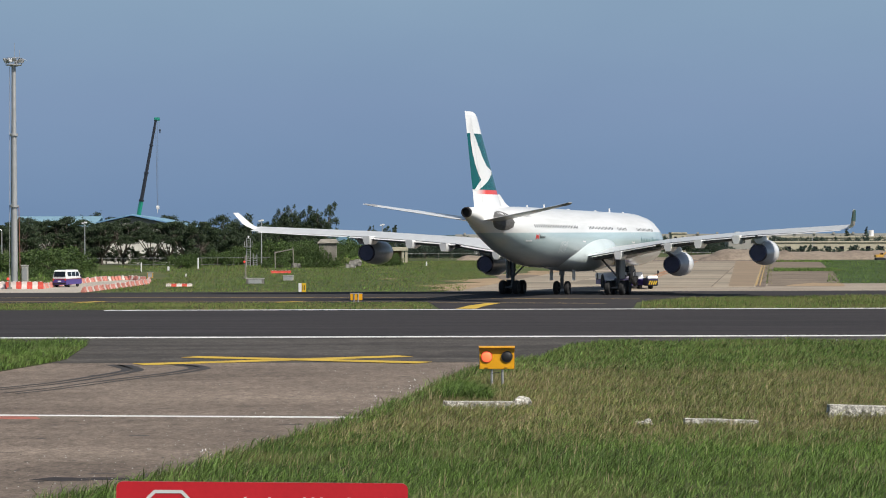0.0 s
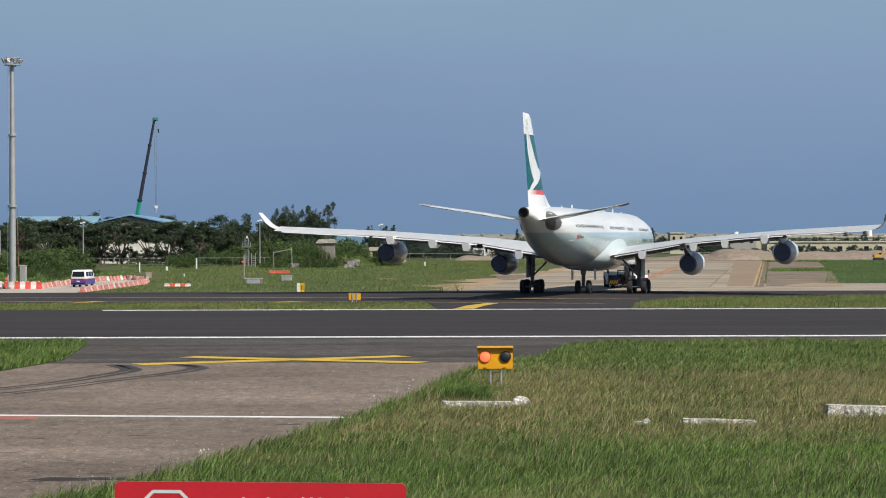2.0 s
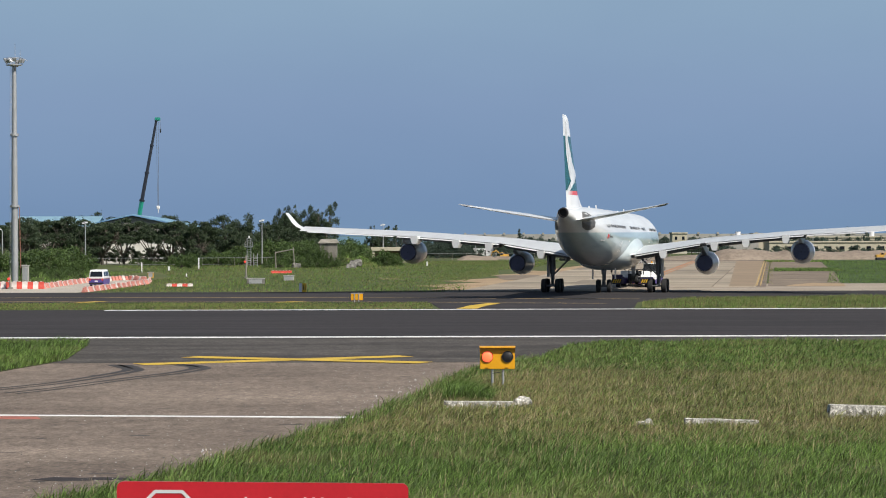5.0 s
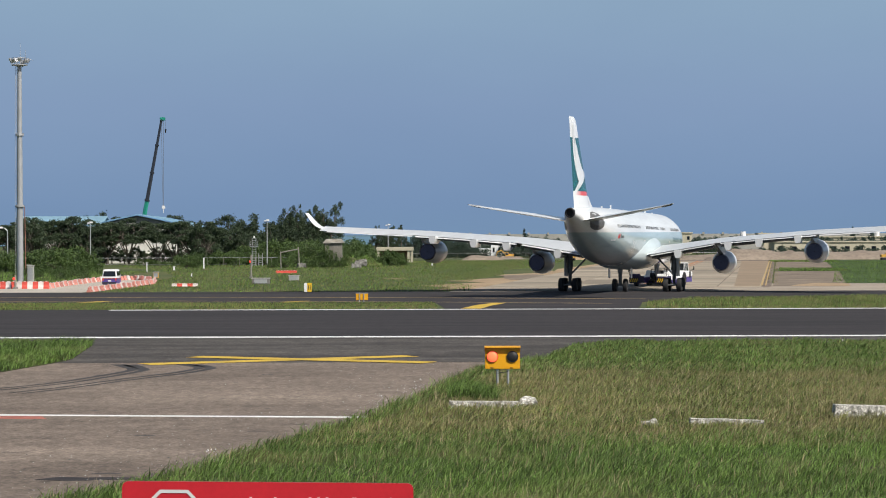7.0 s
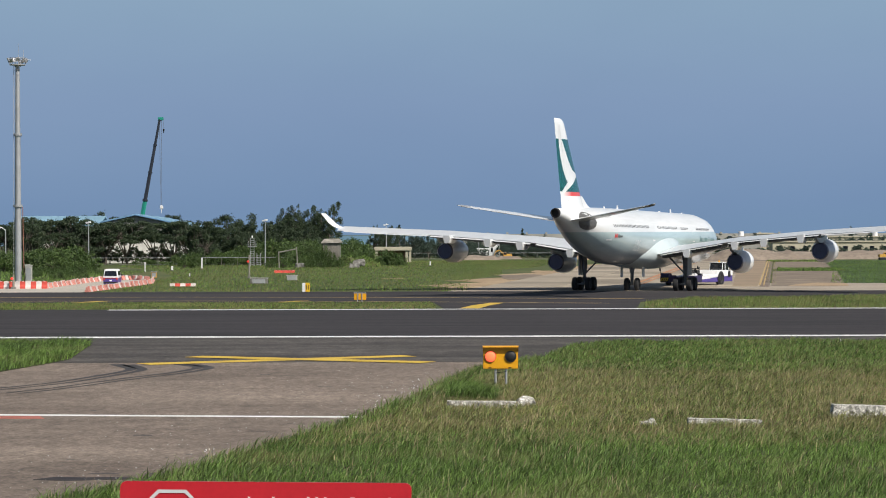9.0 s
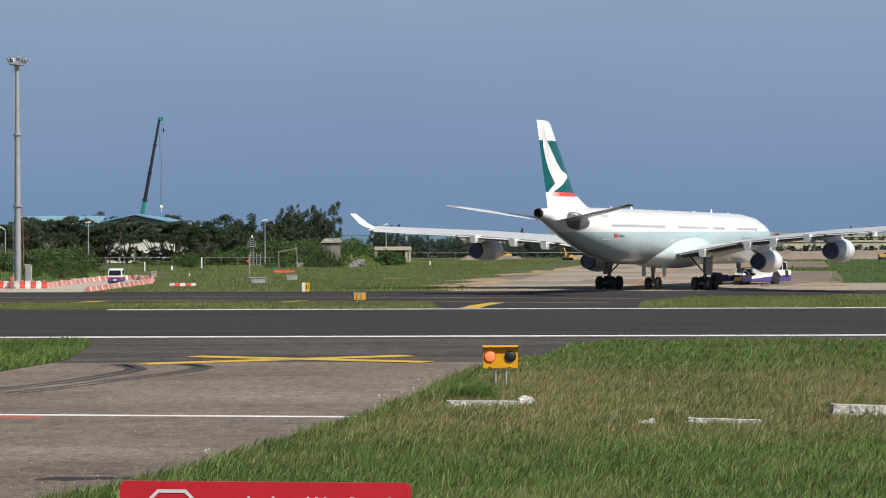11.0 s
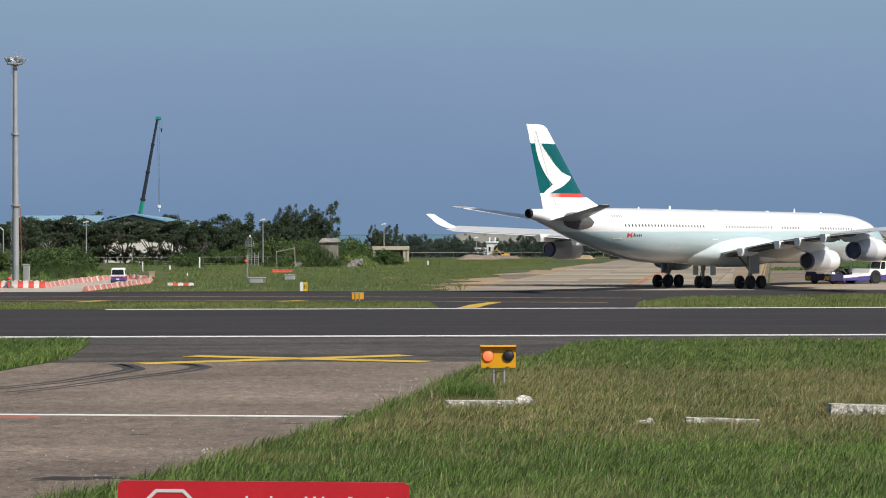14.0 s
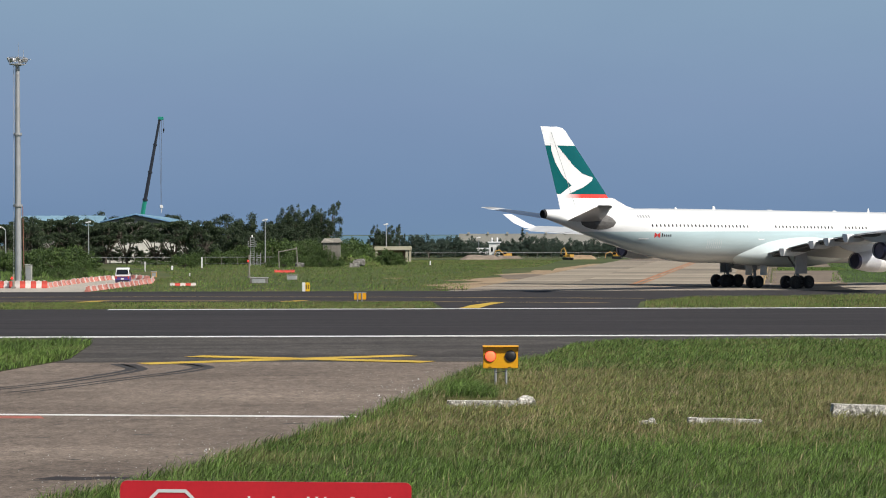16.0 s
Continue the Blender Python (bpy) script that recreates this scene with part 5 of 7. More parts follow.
def barrier(x, y, turn, color, tall=1.0):
    """A moulded road barrier of trapezoid section, 0.6 m long."""
    if color not in BARRIER:
        th = thing("road_barrier", pose(x, y, 0.02, 0, 0, turn) @ Matrix.Diagonal((1, 1, tall, 1)), {"red": "red plastic road barrier beside the service road", "white": "white plastic road barrier beside the service road", "pink": "sun-faded red plastic road barrier beside the road"}[color], "barrier", "road barriers")
        bm = bmesh.new()
        loft(bm, [[(px, py, pz) for py, pz in ((-0.22, 0), (-0.22, 0.18), (-0.1, 0.42), (-0.08, 0.8), (0.08, 0.8), (0.1, 0.42), (0.22, 0.18), (0.22, 0))] for px in (-0.29, 0.29)])
        body = part("body", bm, {"red": BARRIER_RED, "white": BARRIER_WHITE, "pink": BARRIER_PINK}[color], th)
        bm = bmesh.new()
        box(bm, 0, 0, 0.83, 0.2, 0.12, 0.06)
        part("filler_cap", bm, BARRIER_WHITE, body)
        BARRIER[color] = th
    else:
        ob = copy_thing(BARRIER[color], pose(x, y, 0.02, 0, 0, turn))
        ob.scale = (1, 1, tall)


def barriers():
    rnd = random.Random(3)
    for i in range(17):
        barrier(-54.2 + 0.6 * i, 281.8, 0, ("red", "white")[i % 2])
    def along(pts, step, colors):
        k = 0
        for (x0, y0), (x1, y1) in zip(pts, pts[1:]):
            n = int(math.hypot(x1 - x0, y1 - y0) / step)
            for i in range(n):
                s = i / n
                barrier(x0 + (x1 - x0) * s, y0 + (y1 - y0) * s, math.degrees(math.atan2(y1 - y0, x1 - x0)) + rnd.uniform(-6, 6), colors[k % len(colors)], rnd.uniform(0.62, 0.78))
                k += 1
    along([(-44.6, 282.3), (-44.7, 297), (-44.4, 319), (-43.7, 329), (-41.3, 334.5), (-38.0, 326)], 0.85, ("pink", "pink", "white", "pink"))
    along([(-37.5, 265), (-36.5, 283), (-35.6, 306), (-37.4, 324)], 0.8, ("pink", "pink", "white", "pink"))
    for i in range(5):
        barrier(-31.4 + 0.6 * i, 291, 0, ("red", "white")[(i + 1) % 2], 0.45)
    for i in range(6):
        barrier(-25.8 + 0.5 * i, 385, 0, "red", 0.5)


def small_sign():
    th = thing("taxiway_sign", pose(-14.55, 262.6, 0), "white and yellow taxiway sign box with dark marks", "sign")
    for x, w, m, l in ((-0.22, 0.32, VAN_WHITE, "white face"), (0.17, 0.44, HAZARD_YELLOW, "yellow face")):
        bm = bmesh.new()
        box(bm, x, 0, 0.5, w, 0.35, 0.92)
        part("panel", bm, m, th, l, bevel=0.015)
    for x in (0.08, 0.26):
        bm = bmesh.new()
        box(bm, x, -0.182, 0.5, 0.07, 0.012, 0.45)
        part("dark_bar", bm, BLACK, th, "dark mark")


def lamp_pole(x, y, h, label, arm=0.0):
    th = thing("lamp_pole", pose(x, y, 0), label, "lamp pole", "lamp poles by the trees")
    bm = bmesh.new()
    rod(bm, (0, 0, 0), (0, 0, h), 0.12, 0.07, 10)
    part("pole", bm, GALV, th, smooth=True)
    bm = bmesh.new()
    if arm:
        rod(bm, (0, 0, h), (-arm * 0.5, 0, h + 0.5), 0.07, n=6)
        rod(bm, (-arm * 0.5, 0, h + 0.5), (-arm, 0, h + 0.55), 0.07, n=6)
    box(bm, -arm + 0.15, 0, h + (0.5 if arm else 0.15), 0.55, 0.3, 0.3)
    box(bm, -arm - 0.35, 0, h + (0.5 if arm else 0.02), 0.4, 0.3, 0.24)
    part("lamp_head", bm, VAN_WHITE, th, "pale lamp head", bevel=0.03)


def beacon_frame():
    th = thing("ladder_frame", pose(-35.0, 464, 0), "two grey steel ladder frames with a lamp", "steel frame")
    for x, h in ((-0.5, 5.2), (0.7, 2.4)):
        bm = bmesh.new()
        for dx in (-0.35, 0.35):
            rod(bm, (x + dx, 0, 0), (x + dx, 0, h), 0.06, n=6)
        for i in range(int(h / 0.4)):
            rod(bm, (x - 0.35, 0, 0.3 + 0.4 * i), (x + 0.35, 0, 0.3 + 0.4 * i), 0.04, n=5)
        part("ladder", bm, GALV, th)
    bm = bmesh.new()
    box(bm, -0.5, 0, 3.6, 1.5, 1.2, 0.1)
    for a in (-1.2, 0.2):
        for z in (4.0, 4.5):
            rod(bm, (a, -0.6, z), (a, 0.6, z), 0.04, n=5)
        rod(bm, (a, -0.6, 3.6), (a, -0.6, 4.5), 0.04, n=5)
    part("platform", bm, GALV, th)
    bm = bmesh.new()
    rod(bm, (-0.5, 0, 5.2), (-0.5, 0, 5.6), 0.15, n=8)
    part("lamp", bm, VAN_WHITE, th)


def red_lamp_post(x, y, h):
    th = thing("warning_lamp_post", pose(x, y, 0), "weathered post with a small red warning lamp", "lamp post")
    bm = bmesh.new()
    rod(bm, (0, 0, 0), (0, 0, h), 0.12, 0.1, 8)
    part("post", bm, THATCH, th)
    bm = bmesh.new()
    bmesh.ops.create_uvsphere(bm, u_segments=12, v_segments=8, radius=0.16, matrix=Matrix.Translation((-0.15, -0.15, h * 0.72)))
    part("lamp", bm, LAMP_RED, th, "round red lamp", smooth=True)
    bm = bmesh.new()
    box(bm, 0.0, 0, 0.12, 0.5, 0.5, 0.24)
    part("foot", bm, CONCRETE_DARK, th, "concrete foot", bevel=0.03)


def fence(x0, x1, y, h, label):
    th = thing("fence", pose(0, y, 0), label, "fence")
    n = int((x1 - x0) / 3)
    for i in range(n + 1):
        bm = bmesh.new()
        rod(bm, (x0 + 3 * i, 0, 0), (x0 + 3 * i, 0, h), 0.04, n=5)
        part("post", bm, THATCH, th)
    for z in (h, 0.3):
        bm = bmesh.new()
        rod(bm, (x0, 0, z), (x0 + 3 * n, 0, z), 0.035 if z == h else 0.015, n=5)
        part("rail", bm, GALV, th)


def crane():
    th = thing("mobile_crane", pose(-84.0, 700, 0), "mobile crane with a dark raised boom behind the roofs", "crane")
    bm = bmesh.new()
    box(bm, 1, 0, 1.4, 9, 2.6, 1.2)
    box(bm, -1, 0, 2.6, 3, 2.4, 1.6)
    part("chassis", bm, CRANE_TEAL, th, "green chassis", bevel=0.1)
    for x in (-2.5, -0.5, 3, 4.6):
        for y in (-1.15, 1.15):
            bm = bmesh.new()
            spun(bm, [(-0.25, 0.5), (-0.25, 0.8), (0.25, 0.8), (0.25, 0.5)], "Y", 16, (x, y, 0.8))
            part("wheel", bm, RUBBER, th)
    foot, tip = Vector((-1.2, 0, 3.0)), Vector((5.1, 0, 37.4))
    for a, b, w, m, n in ((0.0, 0.36, 0.62, CRANE_TEAL, "green boom base"), (0.3, 0.58, 0.52, CRANE_DARK, "dark boom section"), (0.56, 0.8, 0.44, CRANE_DARK, "dark boom section"), (0.78, 1.0, 0.36, CRANE_DARK, "dark boom section")):
        p, q = foot.lerp(tip, a), foot.lerp(tip, b)
        bm = bmesh.new()
        rod(bm, p, q, w * 1.1, w, 6)
        sec = part("boom_section", bm, m, th, n)
        bm = bmesh.new()
        rod(bm, q - (q - p).normalized() * 0.5, q, w * 1.3, n=6)
        part("collar", bm, CRANE_DARK, sec)
    bm = bmesh.new()
    box(bm, 5.4, 0, 37.5, 1.5, 0.8, 0.9)
    part("boom_head", bm, CRANE_TEAL, th, "boom head with sheaves", bevel=0.1)
    bm = bmesh.new()
    for x in (5.0, 5.6):
        rod(bm, (x, 0, 37.2), (x * 0.3 + 3.9, 0, 13.6), 0.05, n=4)
    rod(bm, (6.1, 0, 37.4), (6.2, 0, 34.6), 0.04, n=4)
    part("hoist_rope", bm, STEEL, th, "thin hoist ropes")
    bm = bmesh.new()
    box(bm, 5.5, 0, 13.2, 0.9, 0.5, 0.9)
    rod(bm, (5.5, 0, 12.8), (5.5, 0, 11.6), 0.15, 0.06)
    part("hook_block", bm, VAN_WHITE, th, "pale hook block", bevel=0.1)
    bm = bmesh.new()
    rod(bm, (6.2, 0, 34.7), (6.2, 0, 33.6), 0.25, 0.1)
    part("small_hook", bm, BLACK, th, "dark auxiliary hook")


def hall():
    """The long pale hall with a shallow blue sheet roof, its gable towards the runway."""
    th = thing("warehouse", pose(0, 515, 0), "long pale hall with a shallow blue sheet metal roof", "building")
    back = ((0, 0), (150, -9.6))
    bm = bmesh.new()
    loft(bm, [[(-69.3 + dx, y, 0), (-69.3 + dx, y, 6.6), (-53.3 + dx, y, 6.6), (-53.3 + dx, y, 0)] for y, dx in back])
    part("wall", bm, HALL_WHITE, th, "whitewashed lower wall")
    bm = bmesh.new()
    loft(bm, [[(-69.3 + dx, y, 6.6), (-69.3 + dx, y, 8.2), (-63.0 + dx, y, 9.55), (-53.3 + dx, y, 7.5), (-53.3 + dx, y, 6.6)] for y, dx in back])
    part("gable", bm, BUILDING_GREY, th, "gable in a darker grey than the lower wall")
    for (ax, az), (bx, bz) in (((-70.2, 8.15), (-63.0, 9.7)), ((-63.0, 9.7), (-52.4, 7.45))):
        bm = bmesh.new()
        loft(bm, [[(ax + dx, y, az), (bx + dx, y, bz), (bx + dx, y, bz + 0.22), (ax + dx, y, az + 0.22)] for y, dx in ((-1.0, 0.06), (151, -9.7))])
        roof = part("roof", bm, ROOF_BLUE, th, "blue ribbed sheet roof")
        for i in range(40):
            y = 1.5 + 3.8 * i
            dx = -9.6 * y / 150
            bm = bmesh.new()
            rod(bm, (ax + dx, y, az + 0.26), (bx + dx, y, bz + 0.26), 0.1, n=4)
            part("roof_rib", bm, ROOF_PALE, roof)
    th = thing("warehouse", pose(0, 522, 0), "low grey hall with a pale blue sheet roof", "building")
    bm = bmesh.new()
    box(bm, -80.5, 8, 3.8, 16, 16, 7.6)
    part("wall", bm, BUILDING_GREY, th, "grey rendered wall")
    bm = bmesh.new()
    side_prism(bm, [(-0.8, 7.8), (9, 9.7), (16.5, 8.0), (16.5, 7.8), (9, 9.45), (-0.8, 7.55)], -89, -71.2)
    roof = part("roof", bm, ROOF_PALE, th, "pale blue sheet roof")
    for i in range(12):
        bm = bmesh.new()
        rod(bm, (-88.4 + 1.5 * i, -0.8, 7.84), (-90 + 1.5 * i, 9, 9.75), 0.06, n=4)
        part("roof_rib", bm, ROOF_PALE, roof)


def old_bunker():
    """The overgrown mound with a timber-clad lookout on it."""
    bm = bmesh.new()
    n, k = 26, 12
    g = []
    for i in range(n + 1):
        row = []
        for j in range(k + 1):
            x, y = -31 + 20 * i / n, 446 + 40 * j / k
            e = max(0, 1 - ((x + 21.5) / 9.5) ** 2) * max(0, 1 - ((y - 468) / 20) ** 2)
            row.append(bm.verts.new((x, y, 2.5 * e ** 0.8 + (0.5 * noise.noise((x * 0.5, y * 0.3, 2)) if e > 0.02 else 0) - 0.1)))
        g.append(row)
    for a, b in zip(g, g[1:]):
        for j in range(k):
            bm.faces.new((a[j], b[j], b[j + 1], a[j + 1]))
    tagged(part("mound", bm, SOIL, smooth=True), "overgrown earth mound", "ground", kind="structure")
    th = thing("lookout_hut", pose(-20.4, 452, 2.5) @ Matrix.Diagonal((0.82, 0.82, 0.86, 1)), "weathered grey timber lookout hut on a mound", "hut")
    bm = bmesh.new()
    box(bm, 0, 0, 0.2, 3.6, 3.0, 3.8)
    body = part("wall", bm, CONCRETE_DARK, th, "dark stained wall")
    for i in range(18):
        bm = bmesh.new()
        box(bm, -1.8 + 0.21 * i, -1.56 - 0.03 * (i % 3), 0.4 - 0.07 * (i % 4), 0.16, 0.1, 3.5)
        part("board", bm, THATCH, body)
    bm = bmesh.new()
    loft(bm, [[(-2.3, -2, 2.1), (2.3, -2, 2.1), (2.3, 2, 2.1), (-2.3, 2, 2.1)], [(-1.6, -1.2, 2.9), (1.7, -1.2, 2.9), (1.7, 1.2, 2.9), (-1.6, 1.2, 2.9)]])
    bmesh.ops.subdivide_edges(bm, edges=bm.edges[:], cuts=4, use_grid_fill=True)
    for v in bm.verts:
        v.co += noise.noise_vector(v.co * 2.2) * 0.16
    part("roof", bm, THATCH, th, "ragged thatched roof")
    for x, y, z, s in ((-15.9, 440, 0.25, 0.5), (-25.8, 446, 0.35, 0.45), (-15.4, 447, 0.8, 0.6)):
        bm = bmesh.new()
        box(bm, 0, 0, 0, 3.2 * s, 1.6, 1.5 * s)
        bmesh.ops.subdivide_edges(bm, edges=bm.edges[:], cuts=5, use_grid_fill=True)
        for v in bm.verts:
            v.co += noise.noise_vector(v.co * 1.7 + Vector((x, 0, 0))) * 0.3
        ob = part("rubble", bm, CONCRETE_DARK)
        ob.matrix_basis = pose(x, y, z)
        tagged(ob, "broken grey concrete rubble at the mound", "rubble")
    th = thing("goal_frame", pose(-29.0, 440, 0), "leaning pale timber frame in the grass", "frame")
    for a, b in (((0, 0), (-0.1, 2.9)), ((3.2, 0), (3.0, 3.6)), ((-0.1, 2.7), (3.0, 3.3))):
        bm = bmesh.new()
        rod(bm, (a[0], 0, a[1]), (b[0], 0, b[1]), 0.1, n=6)
        part("beam", bm, THATCH, th)


def shelter():
    th = thing("flat_roofed_shelter", pose(-10.7, 519, -0.25), "low open shelter with a cream flat roof", "building")
    bm = bmesh.new()
    box(bm, -0.3, 2, 3.0, 7.6, 5, 0.75)
    part("roof", bm, BUILDING_CREAM, th, "cream flat roof slab", bevel=0.06)
    bm = bmesh.new()
    box(bm, -0.8, 3.5, 1.35, 6.2, 1.5, 2.65)
    part("wall", bm, paint("brown_render", (0.2, 0.13, 0.1), 0.9), th, "brown wall in the shade")
    for x in (-3.6, 2.5, 3.2):
        bm = bmesh.new()
        box(bm, x, 0, 1.35, 0.5, 0.5, 2.65)
        part("column", bm, BUILDING_CREAM, th, "cream column", bevel=0.03)


def digger(m, label, lift=0.0):
    th = thing("excavator", m @ Matrix.Diagonal((0.55, 0.55, 0.55, 1)), label, "excavator", "excavators on the far works")
    for x in (-1.0, 1.0):
        bm = bmesh.new()
        side_prism(bm, [(-1.9, 0.25), (-1.6, 0), (1.6, 0), (1.9, 0.25), (1.9, 0.65), (1.6, 0.9), (-1.6, 0.9), (-1.9, 0.65)], x - 0.3, x + 0.3)
        part("track", bm, BLACK, th, "black crawler track")
    bm = bmesh.new()
    box(bm, 0.2, -0.6, 1.6, 2.0, 3.2, 1.1)
    part("engine_house", bm, DIGGER, th, "yellow engine house", bevel=0.12)
    bm = bmesh.new()
    box(bm, -0.8, 0.8, 2.0, 0.9, 1.4, 1.7)
    cab = part("cab", bm, DIGGER, th, "yellow cab", bevel=0.08)
    bm = bmesh.new()
    box(bm, -0.8, 0.82, 2.25, 0.94, 1.2, 0.9)
    part("glass", bm, GLASS_DARK, cab, "dark cab glass")
    pts = [(0.3, 0.9, 1.7), (0.3, 2.8, 3.6 + lift), (0.3, 4.6, 3.0 + lift), (0.3, 5.0, 1.0 + lift)]
    for n, a, b, r in (("boom", 0, 1, 0.28), ("boom", 1, 2, 0.24), ("stick", 2, 3, 0.18)):
        bm = bmesh.new()
        rod(bm, pts[a], pts[b], r, r * 0.8, 6)
        part(n, bm, DIGGER, th, "yellow digging arm")
    bm = bmesh.new()
    box(bm, 0.3, 4.7, 0.7 + lift, 0.9, 0.8, 0.8, Matrix.Rotation(0.5, 4, "X"))
    part("bucket", bm, BLACK, th, "dark bucket", bevel=0.1)


def far_buildings():
    def block(x0, x1, y, h, depth, mat, label, bays, storeys=1, extras=()):
        th = thing("building", pose((x0 + x1) / 2, y, 0), label, "building", "low buildings beyond the airfield")
        bm = bmesh.new()
        box(bm, 0, depth / 2, h / 2, x1 - x0, depth, h)
        wall = part("wall", bm, mat, th)
        bm = bmesh.new()
        box(bm, 0, depth / 2, h + 0.15, x1 - x0 + 0.5, depth + 0.5, 0.35)
        part("parapet", bm, mat, th, bevel=0.04)
        for s in range(storeys):
            for i in range(bays):
                bm = bmesh.new()
                w = (x1 - x0) / bays
                box(bm, -(x1 - x0) / 2 + w * (i + 0.5), -0.03, h * (s + 0.55) / storeys, w * 0.34, 0.1, h / storeys * 0.32)
                part("window", bm, GLASS_DARK, wall, "dark window")
        for dx, w, hh in extras:
            bm = bmesh.new()
            rod(bm, (dx, depth / 2, h), (dx, depth / 2, h + hh), w, n=12)
            part("water_tank", bm, VAN_WHITE, th, "pale roof tank")
    block(82, 122, 640, 3.3, 12, BUILDING_CREAM, "long cream single-storey building with dark windows", 12)
    block(92, 130, 690, 4.4, 10, BUILDING_CREAM, "long pale building behind the trees", 10, 1, ((6, 0.7, 2.0), (14, 0.6, 1.4)))
    block(73, 80.5, 650, 4.6, 9, BUILDING_GREY, "two-storey grey house with a roof tank", 3, 2, ((-1, 0.7, 1.5),))
    block(80, 84, 655, 5.4, 8, BUILDING_CREAM, "narrow two-storey cream house", 2, 2)
    block(63, 67, 700, 5.6, 8, BUILDING_CREAM, "cream house with flat roof far off", 2, 2)
    block(10.1, 12.7, 606, 3.4, 5, VAN_WHITE, "small white house with two roof tanks", 2, 1, ((-0.6, 0.2, 1.3), (0.7, 0.2, 1.3)))
    block(7.4, 9.9, 606, 1.9, 5, VAN_WHITE, "low white outbuilding beside the house", 1)
    block(40, 45, 640, 2.4, 6, BUILDING_GREY, "low grey shed by the works", 2)
    bm = bmesh.new()
    box(bm, 0, 0, 2.6, 260, 4, 5.2)
    ob = part("wall", bm, BUILDING_GREY, tagged(new("sea_wall"), "long pale sea wall on the horizon", "wall"))
    ob.parent.matrix_basis = pose(135, 1050, 0)
    for i in range(32):
        bm = bmesh.new()
        box(bm, -126 + 8 * i, -2.1, 5.4, 0.9, 0.6, 0.9)
        part("pier", bm, BUILDING_GREY, ob.parent)


light_mast()
cabinet(-52.7, 320.6, 0.75, 0.7, 2.05, "tall grey concrete switch cabinet beside the mast")
cabinet(-53.2, 322.5, 0.5, 0.5, 2.1, "narrow grey cabinet behind the mast")
cabinet(-19.9, 327, 1.3, 0.9, 0.6, "low grey concrete pit cover in the grass")
cabinet(-22.6, 306, 2.1, 1.0, 0.65, "low stained concrete box in the grass", CONCRETE_DARK)
barriers()
small_sign()
lamp_pole(-33.4, 468, 8.3, "white lamp pole before the trees")
lamp_pole(-66.2, 470, 8.0, "white lamp pole before the trees")
lamp_pole(-12.4, 522, 7.6, "white lamp pole beside the shelter")
lamp_pole(-72.0, 415, 6.6, "curved grey lamp pole in the shrubs", 1.2)
lamp_pole(93, 640, 5.8, "thin grey pole by the far buildings")
lamp_pole(7.6, 602, 4.6, "thin grey pole by the white house")
lamp_pole(112, 640, 5.0, "thin grey pole by the far buildings")
cabinet(-40.2, 349, 0.75, 0.6, 0.75, "low orange junction box at the end of the road", DIGGER)


def marker_post(x, y, h, w):
    th = thing("marker_post", pose(x, y, 0), "short white marker post in rough grass", "post", "marker posts in the field")
    bm = bmesh.new()
    box(bm, 0, 0, h / 2, w, w, h)
    part("post", bm, VAN_WHITE, th, bevel=0.02)
    bm = bmesh.new()
    box(bm, 0, 0, 0.04, w + 0.16, w + 0.16, 0.12)
    part("foot", bm, CONCRETE_DARK, th, "concrete foot", bevel=0.02)


for row in ((-44.5, 412, 0.75, 0.3), (-41.6, 432, 1.9, 0.22), (-35.9, 355, 0.5, 0.16), (-3.0, 462, 0.85, 0.25), (-47.0, 396, 1.6, 0.16)):
    marker_post(*row)
beacon_frame()
red_lamp_post(-26.8, 345, 3.1)
red_lamp_post(-47.9, 281.0, 1.6)
fence(-84, -16, 474, 1.5, "pale wire fence before the trees")
fence(-10, 62, 560, 1.5, "pale wire fence across the field")
crane()
hall()
old_bunker()
shelter()
digger(pose(26.0, 545, 0, 0, 0, 35), "yellow excavator with its arm raised", 1.0)
digger(pose(92.5, 538, 0, 0, 0, -80), "yellow excavator on the spoil bank")
digger(pose(13.5, 575, 0, 0, 0, 100), "yellow excavator beside a spoil heap")
digger(pose(37.5, 560, 0, 0, 0, 75), "yellow excavator at the taxiway's far end", -0.8)
far_buildings()


# ---- plants ----
def leaf_cloud(blobs, per, size, rng, flat=1.0):
    """Small four-cornered leaf tufts in the outer part of round clumps; returns corners and faces."""
    cs = []
    for (x, y, z), r in blobs:
        n = max(12, int(per * r * r))
        d = rng.normal(size=(n, 3))
        d /= np.linalg.norm(d, axis=1)[:, None]
        rad = r * rng.uniform(0.35, 1.0, n) ** 0.5 * (1 + 0.25 * rng.normal(size=n))
        cs.append(np.array([x, y, z]) + d * rad[:, None] * np.array([1, 1, flat]))
    c = np.concatenate(cs)
    n = len(c)
    u = rng.normal(size=(n, 3))
    u /= np.linalg.norm(u, axis=1)[:, None]
    v = np.cross(u, rng.normal(size=(n, 3)))
    v /= np.linalg.norm(v, axis=1)[:, None]
    s = size * rng.uniform(0.5, 1.3, n)[:, None]
    co = np.stack([c - u * s, c - v * s * 0.5, c + u * s, c + v * s * 0.5], 1).reshape(-1, 3)
    i = np.arange(n)[:, None] * 4
    return co, np.concatenate([i + np.array([[0, 1, 2]]), i + np.array([[0, 2, 3]])])


